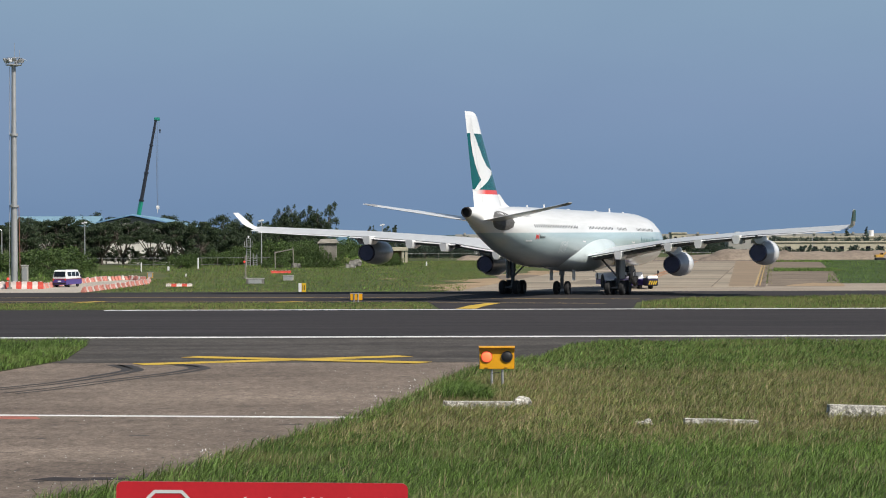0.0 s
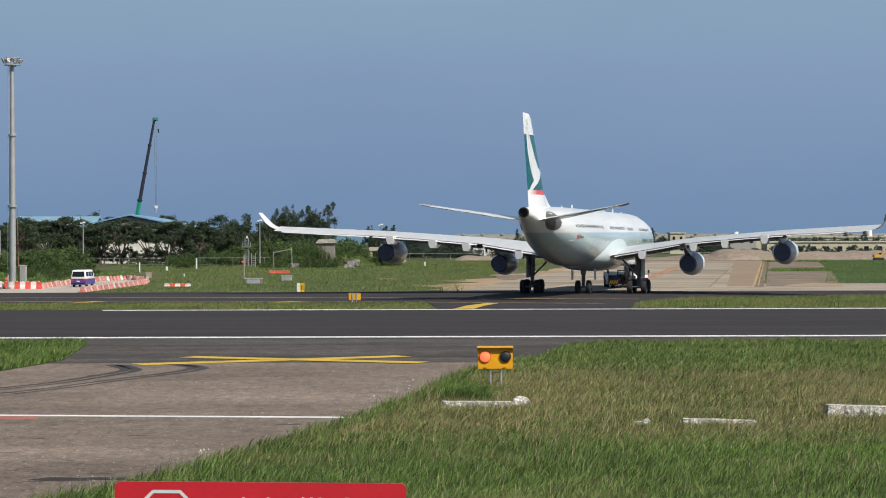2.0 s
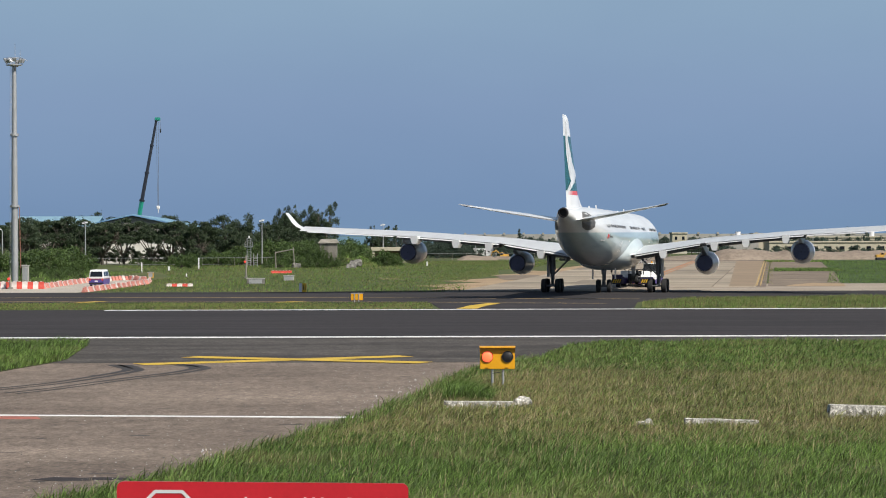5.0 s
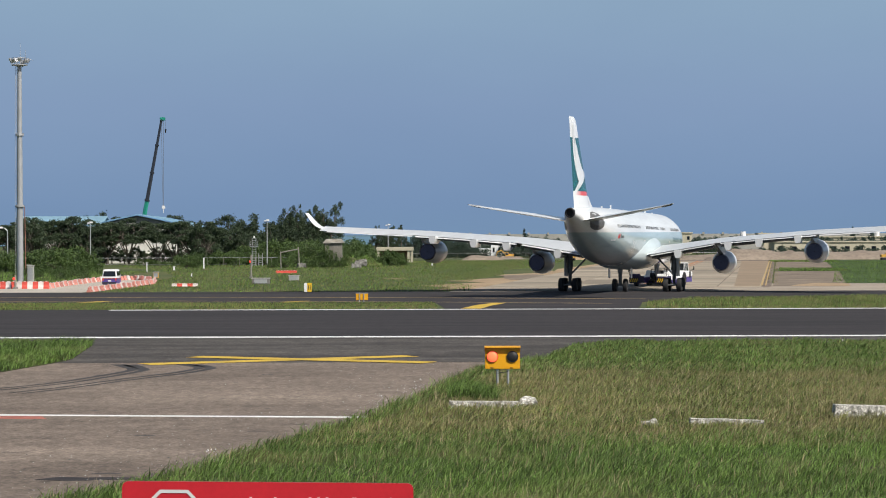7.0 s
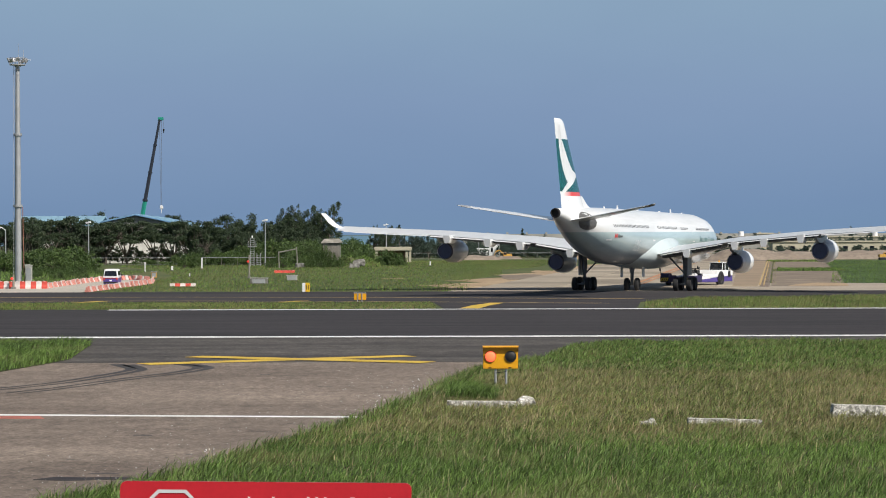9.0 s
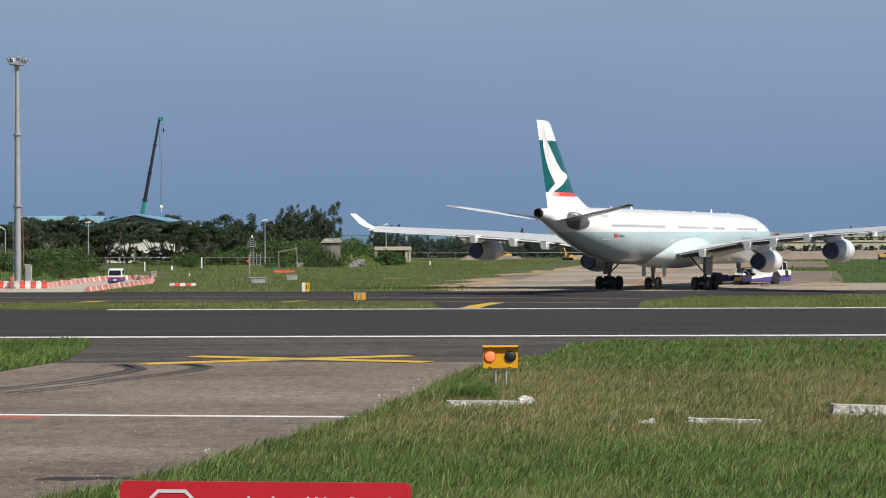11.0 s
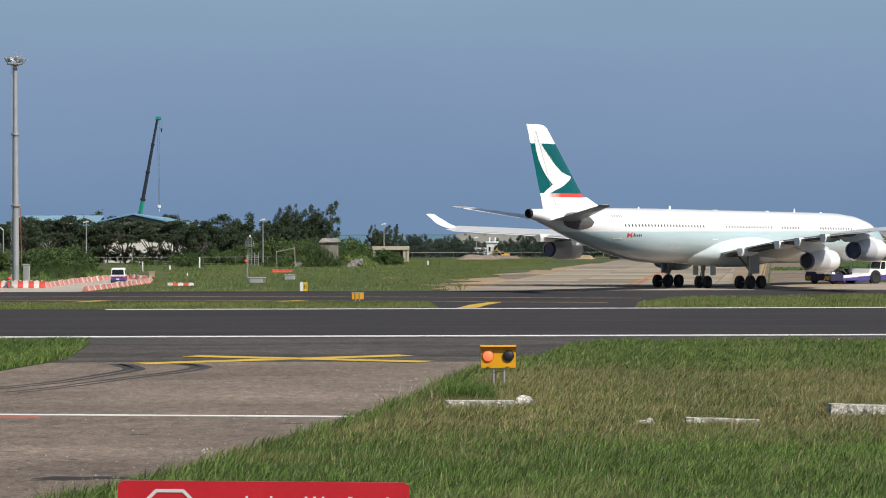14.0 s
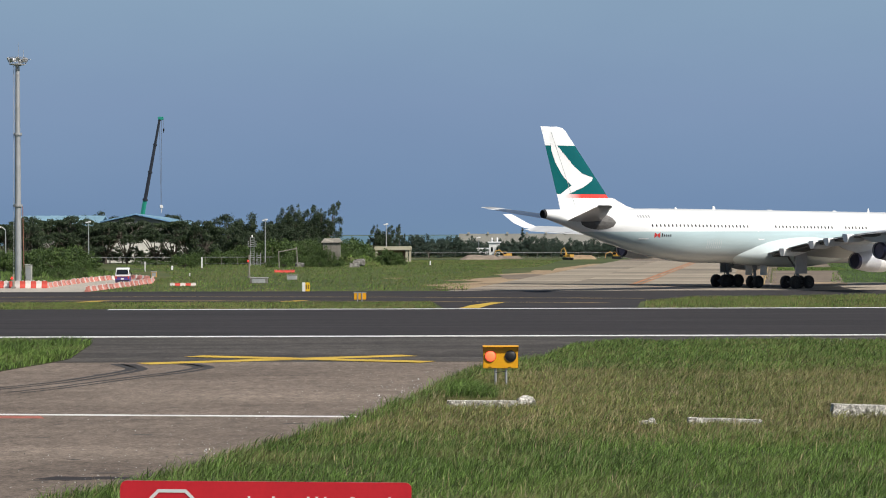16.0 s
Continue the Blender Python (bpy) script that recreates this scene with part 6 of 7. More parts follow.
def plant(name, label, category, seed, height, spread, style, leaf, per, size, group):
    """A tree or shrub with a tapered trunk, limbs to each clump of leaves, and an uneven, open crown."""
    rng = np.random.default_rng(seed)
    th = thing(name, Matrix(), label, category, group)
    blobs, limbs = [], []
    nodes = []
    if style == "broad":
        # an umbrella crown: limbs fan from a low fork to a flat, broken canopy
        for i in range(7):
            a = 6.28 * i / 7 + rng.uniform(-0.3, 0.3)
            r = spread * rng.uniform(0.28, 0.5)
            nodes.append(Vector((r * math.cos(a), r * math.sin(a), height * rng.uniform(0.5, 0.62))))
        for i in range(58):
            a, r = rng.uniform(0, 6.28), spread * math.sqrt(rng.uniform(0.01, 1))
            z = height * (rng.choice([0.93, 0.82, 0.72]) + rng.uniform(-0.04, 0.04)) - 0.2 * height * (r / spread) ** 2
            blobs.append(((r * math.cos(a), r * math.sin(a), z), rng.uniform(0.09, 0.165) * spread))
    elif style == "dense":
        for i in range(44):
            a, r = rng.uniform(0, 6.28), spread * math.sqrt(rng.uniform(0, 0.95))
            z = height * rng.uniform(0.2, 0.96) * (1 - 0.35 * (r / spread) ** 2)
            blobs.append(((r * math.cos(a), r * math.sin(a), z), rng.uniform(0.13, 0.24) * spread))
    elif style == "feathery":
        # leaning leaders with ascending sprays and open sky between them
        for k in range(3):
            lean = Vector((rng.uniform(-0.16, 0.3), rng.uniform(-0.2, 0.2), 1.0))
            top_z = height * (1.0, 0.86, 0.7)[k]
            for i in range(26):
                s = 0.3 + 0.7 * (i + rng.uniform(0, 1)) / 26
                p = lean * (top_z * s)
                a, r = rng.uniform(0, 6.28), spread * 1.0 * (1.12 - s) + 0.35
                q = p + Vector((r * math.cos(a), r * math.sin(a), r * rng.uniform(0.35, 0.9)))
                blobs.append((tuple(q), rng.uniform(0.32, 0.68) * (1.25 - 0.45 * s)))
                limbs.append((p - lean * 0.3, q))
            limbs.append((Vector((0, 0, 0)), lean * top_z))
    elif style == "conifer":
        for i in range(18):
            s = (i + 1) / 18
            a, r = rng.uniform(0, 6.28), spread * (1 - s) * 0.7
            blobs.append(((r * math.cos(a), r * math.sin(a), height * (0.15 + 0.83 * s)), spread * (0.42 - 0.3 * s)))
    else:
        for i in range(32):
            a, r = rng.uniform(0, 6.28), spread * math.sqrt(rng.uniform(0, 0.85))
            z = height * rng.uniform(0.12, 0.88) * (1 - 0.4 * (r / spread) ** 2)
            blobs.append(((r * math.cos(a), r * math.sin(a), z), rng.uniform(0.15, 0.27) * min(spread, height)))
    bm = bmesh.new()
    r0 = 0.03 * height
    fork = Vector((0.03 * height, 0, height * (0.16 if style == "broad" else 0.3 if style == "dense" else 0.12)))
    if style == "feathery":
        rod(bm, (0, 0, -0.1), (0, 0, 0.6), r0 * 0.8, r0 * 0.7, 8)
        for k, (p, q) in enumerate(limbs):
            thick = (q - p).length > 0.5 * height
            rod(bm, p, q, r0 * (0.6 if thick else 0.14), r0 * (0.1 if thick else 0.05), 6 if thick else 4, False)
    elif style == "conifer":
        rod(bm, (0, 0, -0.1), (0, 0, height * 0.9), r0, r0 * 0.25, 8)
        for (x, y, z), r in blobs:
            rod(bm, (0, 0, max(0.1, z - 0.3)), (x, y, z), r0 * 0.3, r0 * 0.08, 5, False)
    else:
        rod(bm, (0, 0, -0.1), fork, r0, r0 * 0.75, 8)
        for p in nodes:
            mid = fork.lerp(p, 0.5) + Vector((rng.uniform(-0.3, 0.3), rng.uniform(-0.3, 0.3), -0.03 * height))
            rod(bm, fork, mid, r0 * 0.5, r0 * 0.4, 6, False)
            rod(bm, mid, p, r0 * 0.4, r0 * 0.3, 6, False)
        for (x, y, z), r in blobs:
            q = Vector((x, y, z))
            p = min(nodes, key=lambda n: (n - q).length) if nodes else fork
            mid = p.lerp(q, 0.5) + Vector((rng.uniform(-0.25, 0.25), rng.uniform(-0.25, 0.25), 0))
            rod(bm, p, mid, r0 * 0.26, r0 * 0.16, 5, False)
            rod(bm, mid, q, r0 * 0.16, r0 * 0.06, 4, False)
    part("trunk", bm, BARK, th, "grey-brown trunk with spreading limbs", smooth=True)
    co, tris = leaf_cloud(blobs, per, size, rng, 0.55 if style == "broad" else 1.25 if style == "feathery" else 0.85)
    crown = new("crown", fast_mesh("crown", co, tris, leaf))
    crown.parent = th
    return th


def woods():
    rnd = random.Random(12)
    kinds = {
        "broad": [plant("tree", "dark green spreading tree with bare lower limbs", "tree", 20 + i, 9.0, 5.6, "broad", LEAF, 420, 0.15, "trees behind the fence") for i in range(4)],
        "dense": [plant("tree", "dense dark green tree behind the fence", "tree", 30 + i, 8.5, 3.7, "dense", LEAF, 420, 0.155, "trees behind the fence") for i in range(3)],
        "feathery": [plant("tree", "tall feathery dark tree with open crown", "tree", 40 + i, 12.0, 3.2, "feathery", LEAF, 620, 0.13, "tall trees behind the fence") for i in range(2)],
        "shrub": [plant("shrub", "rounded green shrub in rough grass", "shrub", 50 + i, 3.2, 2.6, "shrub", LEAF_LIGHT, 300, 0.13, "shrubs before the trees") for i in range(4)],
        "conifer": [plant("tree", "narrow dark conifer near the shore", "tree", 60, 8.0, 2.0, "conifer", LEAF_HAZED, 160, 0.3, "distant trees")],
        "far": [plant("tree", "hazy green tree far beyond the works", "tree", 70 + i, 7.8, 4.2, "dense", LEAF_HAZED, 130, 0.24, "distant trees") for i in range(3)],
    }
    used = set()
    def put(kind, x, y, s=1.0, sx=None, z=0.0):
        src = kinds[kind][rnd.randrange(len(kinds[kind]))]
        m = pose(x, y, z, 0, 0, rnd.uniform(-180, 180) if kind != "feathery" else rnd.uniform(-30, 30)) @ Matrix.Diagonal((sx or s, sx or s, s, 1))
        if src.name in used:
            copy_thing(src, m)
        else:
            used.add(src.name)
            src.matrix_basis = m
    # the belt behind the fence
    for i in range(15):
        x = -81 + 3.9 * i
        if x < -70 or -66 < x < -46:
            put("broad", x + rnd.uniform(-1, 1), 492 + rnd.uniform(-4, 5), rnd.uniform(0.92, 0.99) if x > -68 else rnd.uniform(0.97, 1.04), 1.05)
        else:
            put("dense", x + rnd.uniform(-1, 1), 490 + rnd.uniform(-4, 5), rnd.uniform(0.92, 1.1))
    for x, s in ((-83, 0.98), (-78.5, 1.0), (-74, 0.95), (-69.5, 0.88), (-45, 1.1), (-42.5, 1.15), (-40, 1.1), (-37.5, 1.2), (-34.5, 1.12), (-31, 1.0), (-28.6, 0.95)):
        put("dense", x, 503 + rnd.uniform(-3, 3), s)
    for x, k in ((-67, 0.5), (-64.5, 0.4), (-62, 0.47), (-59.5, 0.38), (-57, 0.5), (-54.5, 0.42), (-52, 0.5), (-49.5, 0.55)):
        put("dense", x, 506, k, 0.55)
    for x in (-67.5, -50):
        put("broad", x, 500 + rnd.uniform(-3, 3), rnd.uniform(0.78, 0.86))
    for x, y, s in ((-33.4, 502, 0.86), (-31.6, 500, 1.05), (-29.6, 503, 0.9), (-27.2, 500, 0.97), (-24.2, 500, 1.06), (-34.8, 504, 0.78), (-28.4, 505, 0.82), (-25.6, 505, 0.76)):
        put("feathery", x, y, s)
    for x, y, s in ((-97, 694, 1.3), (-93.5, 697, 1.45), (-90.5, 692, 1.4), (-87.5, 698, 1.36), (-95, 690, 1.3), (-85.5, 694, 1.28), (-73.8, 690, 1.3), (-70, 692, 1.25), (-77, 694, 1.2), (-66, 696, 1.15), (-116, 690, 1.25), (-110, 694, 1.2)):
        put("dense", x, y, s)
    # shrubs: the hedge near the mast, round the mound and the shelter
    for i in range(13):
        put("shrub", -71 + 1.15 * i + rnd.uniform(-0.4, 0.4), 405 + rnd.uniform(-6, 6), rnd.uniform(1.0, 1.28) if i < 11 else 0.75)
    for i in range(16):
        put("shrub", -57 + 1.9 * i, 478 + rnd.uniform(-2, 3), rnd.uniform(0.25, 0.5) if i < 7 else rnd.uniform(0.45, 0.9), 0.9)
    for x, y, s, z in ((-45.5, 440, 0.8, 0), (-44, 442, 0.9, 0), (-38, 482, 1.3, 0), (-35, 485, 1.5, 0), (-32.5, 480, 1.5, 0), (-30, 484, 1.5, 0), (-28.2, 478, 1.2, 0), (-26.6, 476, 1.1, 1.0), (-25.0, 462, 0.75, 2.2),
                       (-27.5, 460, 1.0, 0.4), (-23.8, 458, 0.65, 2.2), (-22.3, 458, 0.7, 2.0), (-19.5, 462, 0.6, 2.0), (-17.8, 480, 1.4, 0.6), (-17.2, 484, 1.3, 0.2), (-20, 492, 1.7, 0), (-18.5, 500, 1.6, 0),
                       (-11.8, 466, 0.85, 0), (-10.4, 466, 0.8, 0), (-9.3, 468, 0.65, 0), (-28.6, 444, 0.6, 0), (-30.5, 440, 0.4, 0)):
        put("shrub", x, y, s, None, z)
    for x, y, s, z in ((-23.9, 455, 0.5, 1.2), (-20.1, 454, 0.42, 1.2), (-22.6, 453, 0.3, 1.0), (-27, 452, 0.7, 0.4), (-25.3, 450, 0.5, 0.3), (-18.6, 452, 0.45, 0.6), (-17.0, 458, 0.6, 0.5)):
        put("shrub", x, y, s, None, z)
    for k in range(26):
        a, r = rnd.uniform(0, 6.28), rnd.uniform(0.2, 1)
        x, y = -21.5 + 8 * r * math.cos(a), 464 + 14 * r * math.sin(a)
        if not (-23.9 < x < -20.3 and y < 458):
            put("shrub", x, y, rnd.uniform(0.3, 0.6), None, 2.0 * (1 - r * r))
    for x, y, s in ((-16.5, 560, 1.05), (-14.2, 562, 1.0), (-13, 566, 0.95)):
        put("feathery", x, y, s * 0.66)
    for x, s in ((-86, 0.9), (-82.5, 0.93), (-80, 0.88)):
        put("broad", x, 480, s)
    put("conifer", -11.2, 600, 0.98)
    put("conifer", -10.0, 604, 0.72)
    # the line of trees beyond the works, haze tinted into their leaves
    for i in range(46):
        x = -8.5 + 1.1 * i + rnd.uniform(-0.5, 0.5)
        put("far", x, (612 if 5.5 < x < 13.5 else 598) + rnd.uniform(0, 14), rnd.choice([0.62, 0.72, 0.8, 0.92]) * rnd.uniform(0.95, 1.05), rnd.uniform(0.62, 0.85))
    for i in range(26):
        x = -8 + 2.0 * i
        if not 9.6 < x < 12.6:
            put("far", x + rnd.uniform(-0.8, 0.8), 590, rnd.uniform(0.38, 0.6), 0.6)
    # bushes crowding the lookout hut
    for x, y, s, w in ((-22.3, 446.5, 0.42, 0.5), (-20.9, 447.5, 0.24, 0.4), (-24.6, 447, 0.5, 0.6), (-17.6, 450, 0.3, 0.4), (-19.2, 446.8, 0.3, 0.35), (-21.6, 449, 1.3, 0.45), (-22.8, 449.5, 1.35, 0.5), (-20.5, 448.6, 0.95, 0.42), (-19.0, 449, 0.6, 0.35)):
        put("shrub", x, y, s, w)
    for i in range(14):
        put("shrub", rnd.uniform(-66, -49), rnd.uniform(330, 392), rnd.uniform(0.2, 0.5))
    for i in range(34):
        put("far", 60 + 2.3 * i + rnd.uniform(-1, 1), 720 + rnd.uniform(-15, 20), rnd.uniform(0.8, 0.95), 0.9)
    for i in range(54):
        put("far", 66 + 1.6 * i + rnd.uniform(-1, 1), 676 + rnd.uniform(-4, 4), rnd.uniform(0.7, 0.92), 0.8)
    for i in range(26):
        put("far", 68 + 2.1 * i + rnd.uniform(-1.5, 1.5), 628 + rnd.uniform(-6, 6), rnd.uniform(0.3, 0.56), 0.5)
    for x, s in ((21, 1.05), (53, 1.1), (58.5, 1.08), (112, 1.1), (117.5, 1.1)):
        put("conifer", x, 705, s * 0.85)


woods()
VERGE = [(-12, 45), (-9.4, 58), (-8.4, 60), (-6.6, 65.2), (-5.0, 73.8), (-2.7, 84.4), (-1.3, 93.4), (0.4, 106.9), (1.9, 115.7), (4.5, 121.6), (6.9, 137.0), (9.8, 140.3), (40, 143.6), (40, 45)]
LEFT_VERGE = [(-60, 143.9), (-25.1, 143.9), (-19.6, 140.0), (-18.4, 124), (-18.8, 120.2), (-19.9, 113.0), (-60, 98)]
sheet("verge", VERGE, 0.045, TURF_SHADE, "turf verge coloured dark as the shade under long grass", "ground")
sheet("verge", LEFT_VERGE, 0.045, TURF_SHADE, "turf verge coloured dark as the shade under long grass", "ground")
sheet("pavement_patch", [(-10.4, 63.7), (-9.5, 63.3), (-8.6, 63.6), (-7.7, 63.7), (-7.9, 64.1), (-8.6, 64.3), (-9.2, 64.2), (-9.9, 64.4)], 0.022, ASPHALT, "dark bitumen patch in the concrete", "pavement", 0.01)


def clip_y(poly, y0, y1, x1):
    """The part of an outline between two depths and short of x1, as a finer outline."""
    out = []
    def edge(y):
        xs = [p[0] + (q[0] - p[0]) * (y - p[1]) / (q[1] - p[1]) for p, q in zip(poly, poly[1:]) if min(p[1], q[1]) <= y < max(p[1], q[1])]
        return min(xs)
    ys = [y0 + (y1 - y0) * i / 30 for i in range(31)]
    left = [(edge(y), y) for y in ys]
    return left + [(x1(y), y) for y in reversed(ys)]


RIGHT = lambda y: 0.178 * y + 1.5
NEAR = clip_y(VERGE, 52, 76, RIGHT)
MIDDLE = clip_y(VERGE, 72, 116, RIGHT)
BACK = clip_y(VERGE, 110, 140, RIGHT)
grass("grass_near", NEAR, 105000, 0.15, 0.42, 0.011, GRASS_FRESH, "long green grass", 1, 0.9)
grass("grass_middle", MIDDLE, 110000, 0.13, 0.4, 0.0135, GRASS, "long drying grass with brown seed heads", 2, 0.9)
grass("grass_middle_fresh", MIDDLE, 56000, 0.12, 0.36, 0.0135, GRASS_FRESH, "green grass among the dry", 3, 0.9)
grass("grass_stalks", MIDDLE, 9000, 0.3, 0.62, 0.008, STALK, "pale dry stalks above the grass", 12, 0.6)
grass("grass_stalks", NEAR, 2600, 0.3, 0.6, 0.007, STALK, "pale dry stalks above the grass", 13, 0.6)
grass("grass_back", BACK, 56000, 0.16, 0.52, 0.021, GRASS_FRESH, "green grass along the runway shoulder", 4, 0.8)
grass("grass_back_dry", BACK, 11000, 0.2, 0.5, 0.021, GRASS, "dry grass along the runway shoulder", 5, 0.8)
grass("grass_tuft", [(0.0, 97), (0.0, 92), (1.75, 91.4), (1.5, 94), (0.9, 97)], 4200, 0.35, 0.85, 0.012, GRASS_FRESH, "taller tuft of fresh grass", 6, 0.9)
grass("grass_tuft", [(5.6, 78.8), (10.4, 78.8), (10.4, 79.8), (5.6, 79.8)], 500, 0.15, 0.36, 0.012, GRASS, "grass before the low kerb", 15, 0.9)
grass("grass_tuft", [(12, 80.5), (17.5, 80.5), (17.5, 82.9), (12, 82.9)], 1500, 0.25, 0.6, 0.014, GRASS, "grass before the concrete block", 16, 0.9)
grass("grass_verge", clip_y([(-27, 100), (-27, 143.5)], 110, 142, lambda y: float(np.interp(y, [110, 113, 120.2, 124, 140, 142], [-24, -19.9, -18.8, -18.4, -19.6, -22]))), 26000, 0.2, 0.6, 0.018, GRASS_FRESH, "green grass verge", 7, 0.8)
LEFT_STRIP = [(-48, 204.0), (-0.9, 204.0), (-0.9, 210), (-1.2, 218), (-1.6, 222.9), (-48, 222.9)]
RIGHT_STRIP = [(15.8, 204.2), (48, 204.2), (54, 244), (42.6, 243.6), (22.4, 235), (17.4, 222)]
FIELD = [(-36, 264), (2, 264), (3, 285), (-2, 330), (4, 400), (10, 470), (-8, 500), (-62, 474), (-45, 400), (-38, 355), (-37.6, 290)]
grass("grass_strip", LEFT_STRIP, 13000, 0.1, 0.26, 0.022, GRASS, "short drying grass strip beside the taxiway", 8)
grass("grass_strip", LEFT_STRIP, 13000, 0.1, 0.26, 0.022, GRASS_FRESH, "short green grass strip beside the taxiway", 17)
grass("grass_strip", RIGHT_STRIP, 13000, 0.12, 0.34, 0.024, GRASS, "drying grass strip beside the taxiway", 9)
grass("grass_strip", RIGHT_STRIP, 14000, 0.12, 0.34, 0.024, GRASS_FRESH, "green grass strip beside the taxiway", 18)
grass("grass_field", FIELD, 14000, 0.08, 0.26, 0.03, GRASS, "dry patches in the rough field", 10)
grass("grass_field", FIELD, 30000, 0.08, 0.3, 0.03, GRASS_FRESH, "rough green grass field", 19)
sheet("field", [(45.3, 300.2), (140, 300.2), (185, 535), (77.5, 535), (60.8, 400)], 0.024, FIELD_TURF, "green turf beyond the old pavement")
grass("grass_field", [(45.3, 300.5), (95, 300.5), (135, 520), (77, 520), (60.8, 400)], 30000, 0.1, 0.3, 0.04, GRASS_FRESH, "green grass field beyond the taxiway", 11)
grass("grass_field", [(-64, 318), (-49, 318), (-47.6, 345), (-46.8, 405), (-78, 405)], 7000, 0.1, 0.5, 0.04, GRASS_FRESH, "rough grass between barriers and shrubs", 25)
grass("weeds", [(51, 392), (61.5, 392), (64, 416), (54, 416)], 3200, 0.12, 0.45, 0.05, GRASS_FRESH, "weeds across a joint of the old pavement", 20)
grass("weeds", [(36.7, 296), (38.3, 296), (68.3, 528), (66.3, 528)], 1500, 0.05, 0.22, 0.05, GRASS, "weeds along the faded edge line", 21)
grass("weeds", [(65, 508), (78, 508), (79, 524), (66, 524)], 2400, 0.1, 0.5, 0.06, GRASS_FRESH, "weeds at the end of the old pavement", 31)
FIELD_EDGE = [(2.2, 312), (4, 335), (8, 366), (8.8, 410), (15.5, 440), (18, 465), (25, 545), (-8, 545), (-8, 500), (10, 470), (4, 400), (-2, 330)]
grass("grass_field", FIELD_EDGE, 14000, 0.06, 0.2, 0.035, GRASS_FRESH, "rough green grass beside the taxiway", 33)
grass("grass_field", FIELD_EDGE, 9000, 0.06, 0.2, 0.035, GRASS, "dry grass beside the taxiway", 34)
grass("weeds", FIELD, 2200, 0.22, 0.5, 0.045, GRASS_FRESH, "taller weeds in the rough field", 35, 0.9)
rag = random.Random(12)
for x0, x1, y0, y1, mat, lab in ((3.6, 9.6, 293, 309, EARTH, "bare sandy earth in the field"), (12.6, 17.0, 376, 402, EARTH, "bare sandy earth in the field"), (6.6, 14.4, 322, 366, OLD_PAVE, "grey-brown vehicle track worn into the field"), (-9.0, -5.5, 333, 339, EARTH, "small bare earth patch")):
    ring = []
    for i in range(22):
        a = i * math.tau / 22
        r = rag.uniform(0.72, 1.12)
        ring.append(((x0 + x1) / 2 + (x1 - x0) / 2 * r * math.cos(a), (y0 + y1) / 2 + (y1 - y0) / 2 * r * math.sin(a)))
    sheet("earth_patch", ring, 0.05, mat, lab, "ground")

EDGE = [p for p in VERGE[1:10]]
grass("grass_edge", [(x - 0.1, y) for x, y in EDGE] + [(x + 1.0, y) for x, y in reversed(EDGE)], 9000, 0.3, 0.7, 0.013, GRASS_FRESH, "taller grass hanging over the pavement edge", 22, 1.0)
grass("grass_edge", [(x - 0.15, y) for x, y in EDGE] + [(x + 0.5, y) for x, y in reversed(EDGE)], 900, 0.4, 0.85, 0.008, STALK, "pale stalks along the pavement edge", 23, 0.9)


def mound_rise(x, y):
    e = max(0, 1 - ((x + 21.5) / 9.5) ** 2) * max(0, 1 - ((y - 468) / 20) ** 2)
    return 2.5 * e ** 0.8 - 0.1


grass("grass_mound", [(-31, 448), (-12, 448), (-12, 470), (-31, 470)], 6000, 0.2, 0.7, 0.06, GRASS_FRESH, "rank grass and creepers on the mound", 24, 0.9, rise=mound_rise)


def debris():
    """Crumbs of stone and earth on the old concrete, thickest along the verge."""
    rng = np.random.default_rng(31)
    n = 1300
    y = rng.uniform(58, 119, n)
    edge = np.interp(y, [p[1] for p in VERGE[1:10]], [p[0] for p in VERGE[1:10]])
    x = edge - rng.exponential(2.6, n) - 0.1
    s = 0.006 + 0.024 * rng.uniform(0, 1, n) ** 3
    ang = rng.uniform(0, 6.28, n)
    co = np.zeros((n, 4, 3))
    for k in range(3):
        co[:, k] = np.stack([x + s * np.cos(ang + 2.1 * k), y + s * np.sin(ang + 2.1 * k), np.full(n, 0.02)], 1)
    co[:, 3] = np.stack([x, y, 0.02 + s], 1)
    i = np.arange(n)[:, None] * 4
    tris = np.concatenate([i + np.array([f]) for f in ((0, 1, 3), (1, 2, 3), (2, 0, 3))])
    tagged(new("gravel", fast_mesh("gravel", co.reshape(-1, 3), tris, CONCRETE)), "loose stone crumbs on old concrete", "gravel", kind="stuff")


debris()


def scuffs():
    """Short dark scrapes and tar spots on the old concrete."""
    rng = np.random.default_rng(47)
    n = 110
    y = rng.uniform(62, 112, n)
    edge = np.interp(y, [p[1] for p in VERGE[1:10]], [p[0] for p in VERGE[1:10]])
    x = edge - 0.4 - rng.uniform(0, 1, n) * (0.17 * y + edge)
    w, d = 0.03 + 0.45 * rng.uniform(0, 1, n) ** 3, 0.03 + 0.16 * rng.uniform(0, 1, n) ** 2
    skew = rng.uniform(-0.12, 0.12, n)
    co = np.zeros((n, 4, 3))
    for k, (a, b) in enumerate(((-1, -0.4), (0.8, -1), (1, 0.5), (-0.7, 1))):
        co[:, k] = np.stack([x + a * w, y + b * d + a * skew, np.full(n, 0.0205)], 1)
    i = np.arange(n)[:, None] * 4
    tris = np.concatenate([i + np.array([[0, 1, 2]]), i + np.array([[0, 2, 3]])])
    tagged(new("scuff_marks", fast_mesh("scuff_marks", co.reshape(-1, 3), tris, RUBBER_MARK)), "dark scrapes and tar spots on old concrete", "marking", kind="stuff")


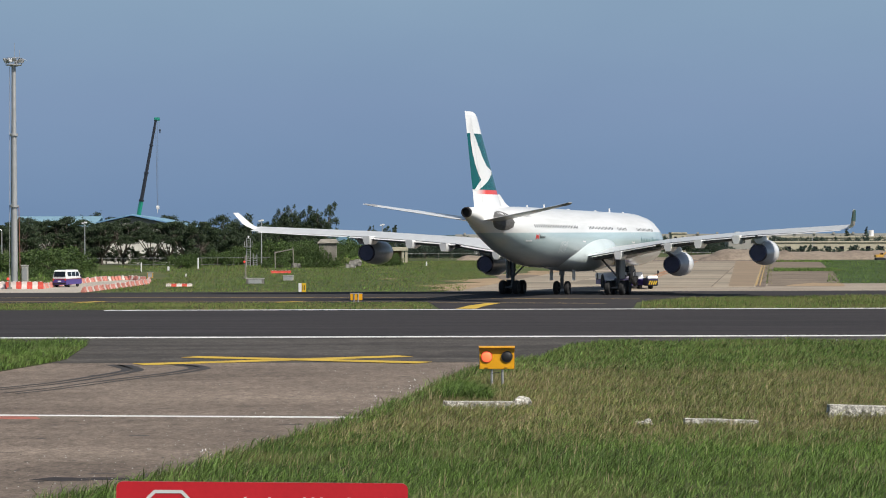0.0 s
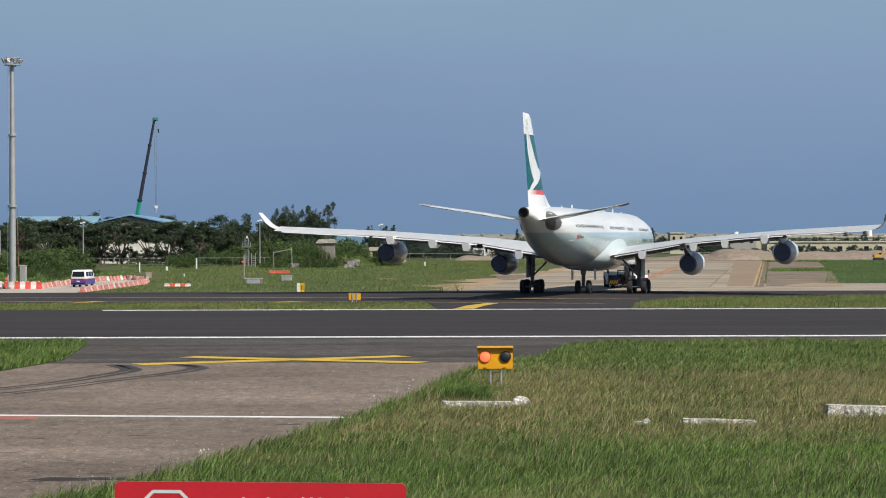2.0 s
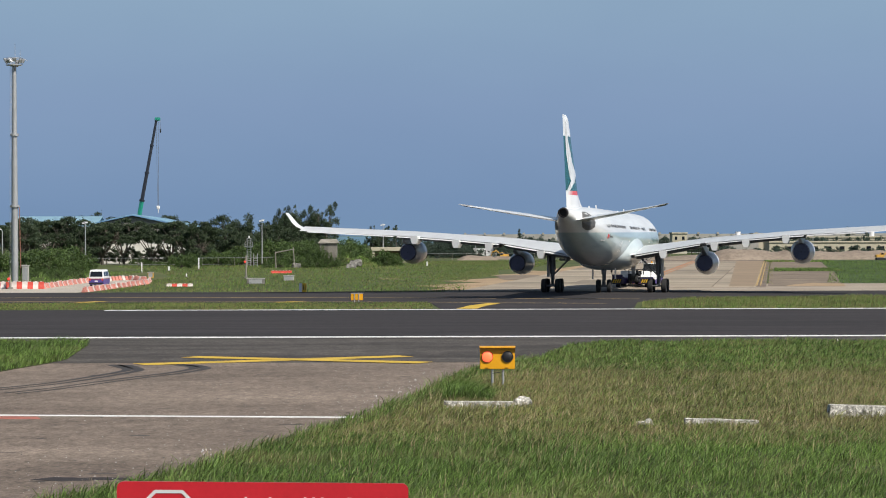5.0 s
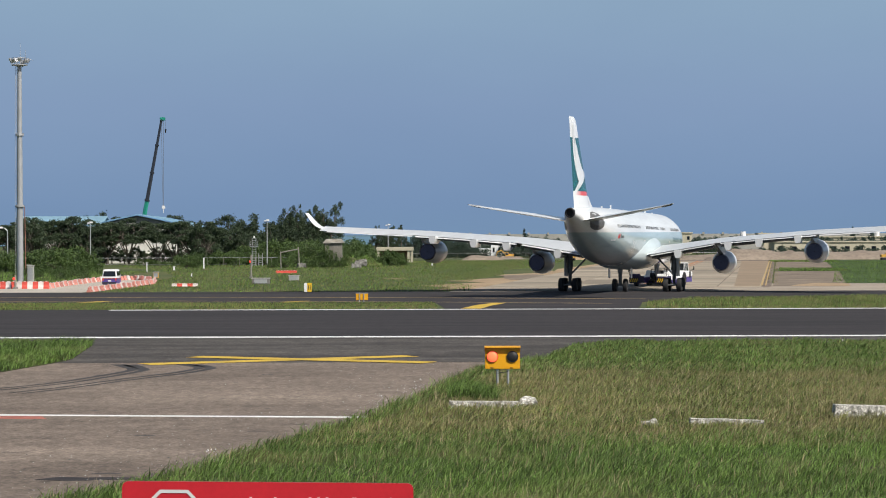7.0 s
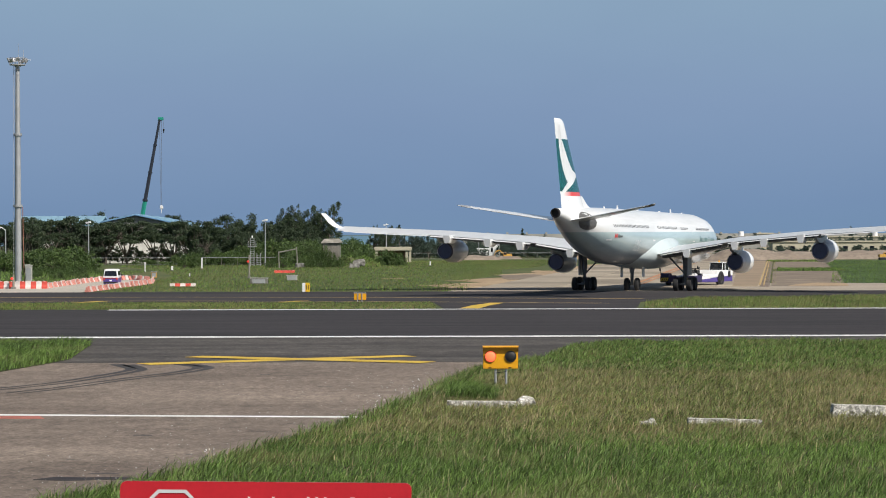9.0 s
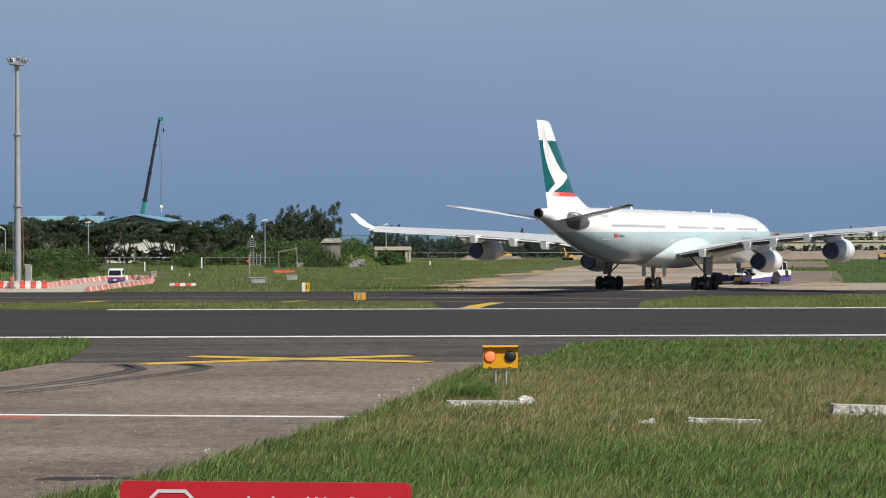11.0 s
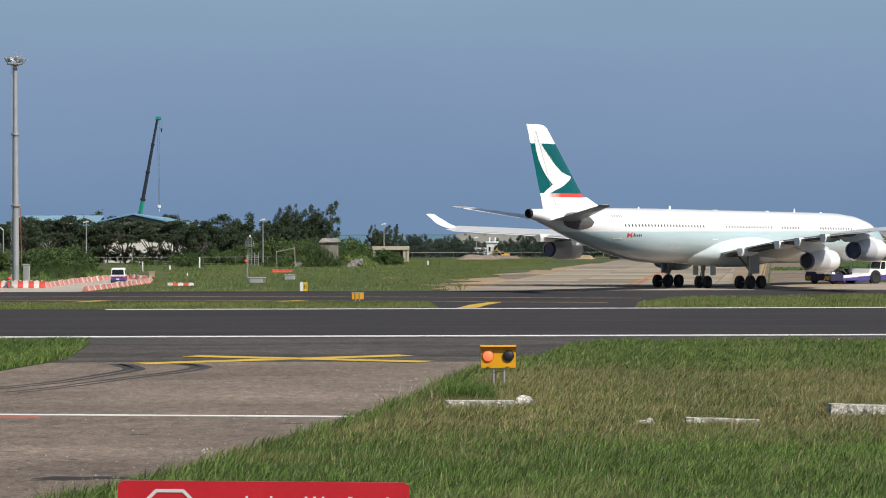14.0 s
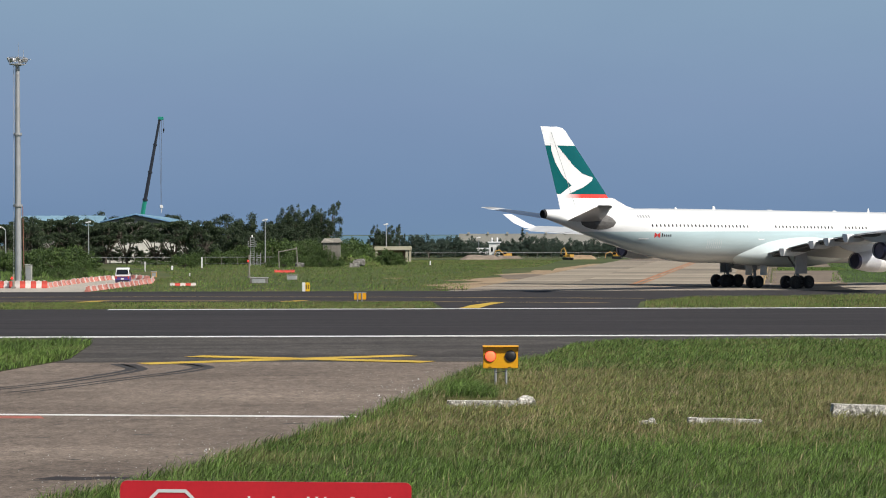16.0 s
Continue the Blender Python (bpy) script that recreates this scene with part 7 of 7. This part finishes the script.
scuffs()
co, tris = leaf_cloud([((-1.5, 93.2, 0.42), 0.3), ((-1.1, 95.0, 0.5), 0.3), ((-2.5, 88.6, 0.32), 0.28), ((-6.4, 68.5, 0.3), 0.2)], 60, 0.032, np.random.default_rng(5))
tagged(new("wildflowers", fast_mesh("wildflowers", co, tris, VAN_WHITE)), "small white wildflowers at the pavement edge", "flowers", kind="stuff")


# ---- what moves ----
def motions():
    walk(plane, [(t, pose(x, y, 0, 0, 0, -a)) for t, x, y, a in PLANE_PATH])
    def between(rows, t):
        ts = [r[0] for r in rows]
        return [float(np.interp(t, ts, [r[k] for r in rows])) for k in range(1, len(rows[0]))]
    def nose(t):
        x, y, a = between(PLANE_PATH, t)
        return x + 25.3 * math.sin(radians(a)), y + 25.3 * math.cos(radians(a))
    walk(tug, [(t, pose(*nose(t), 0, 0, 0, -a)) for t, a in TUG_TURN])
    walk(van, [(t, pose(x, y, 0.02, 0, 0, -a)) for t, x, y, a in VAN_PATH])
    steps = [i / 4 for i in range(65)]
    def rolled(spot):
        """How far a spot has gone forwards at each step."""
        out, last = [0.0], spot(0.0)
        for t in steps[1:]:
            p = spot(t)
            out.append(out[-1] + math.hypot(p[0] - last[0], p[1] - last[1]))
            last = p
        return out
    def plane_spot(lx, ly):
        def spot(t):
            x, y, a = between(PLANE_PATH, t)
            a = radians(a)
            return x + lx * math.cos(a) + ly * math.sin(a), y - lx * math.sin(a) + ly * math.cos(a)
        return spot
    for ob, x, y, z, r in ROLLING:
        gone = rolled(plane_spot(x, y))
        walk(ob, [(t, pose(x, y, z, -math.degrees(g / r))) for t, g in zip(steps, gone)])
    gone = rolled(nose)
    for ob, x, y, z, r in TUG_WHEELS:
        walk(ob, [(t, pose(x, y, z, -math.degrees(g / r))) for t, g in zip(steps, gone)])
    gone = rolled(lambda t: between(VAN_PATH, t)[:2])
    for ob, x, y, z, r in VAN_WHEELS:
        walk(ob, [(t, pose(x, y, z, -math.degrees(g / r))) for t, g in zip(steps, gone)])


motions()
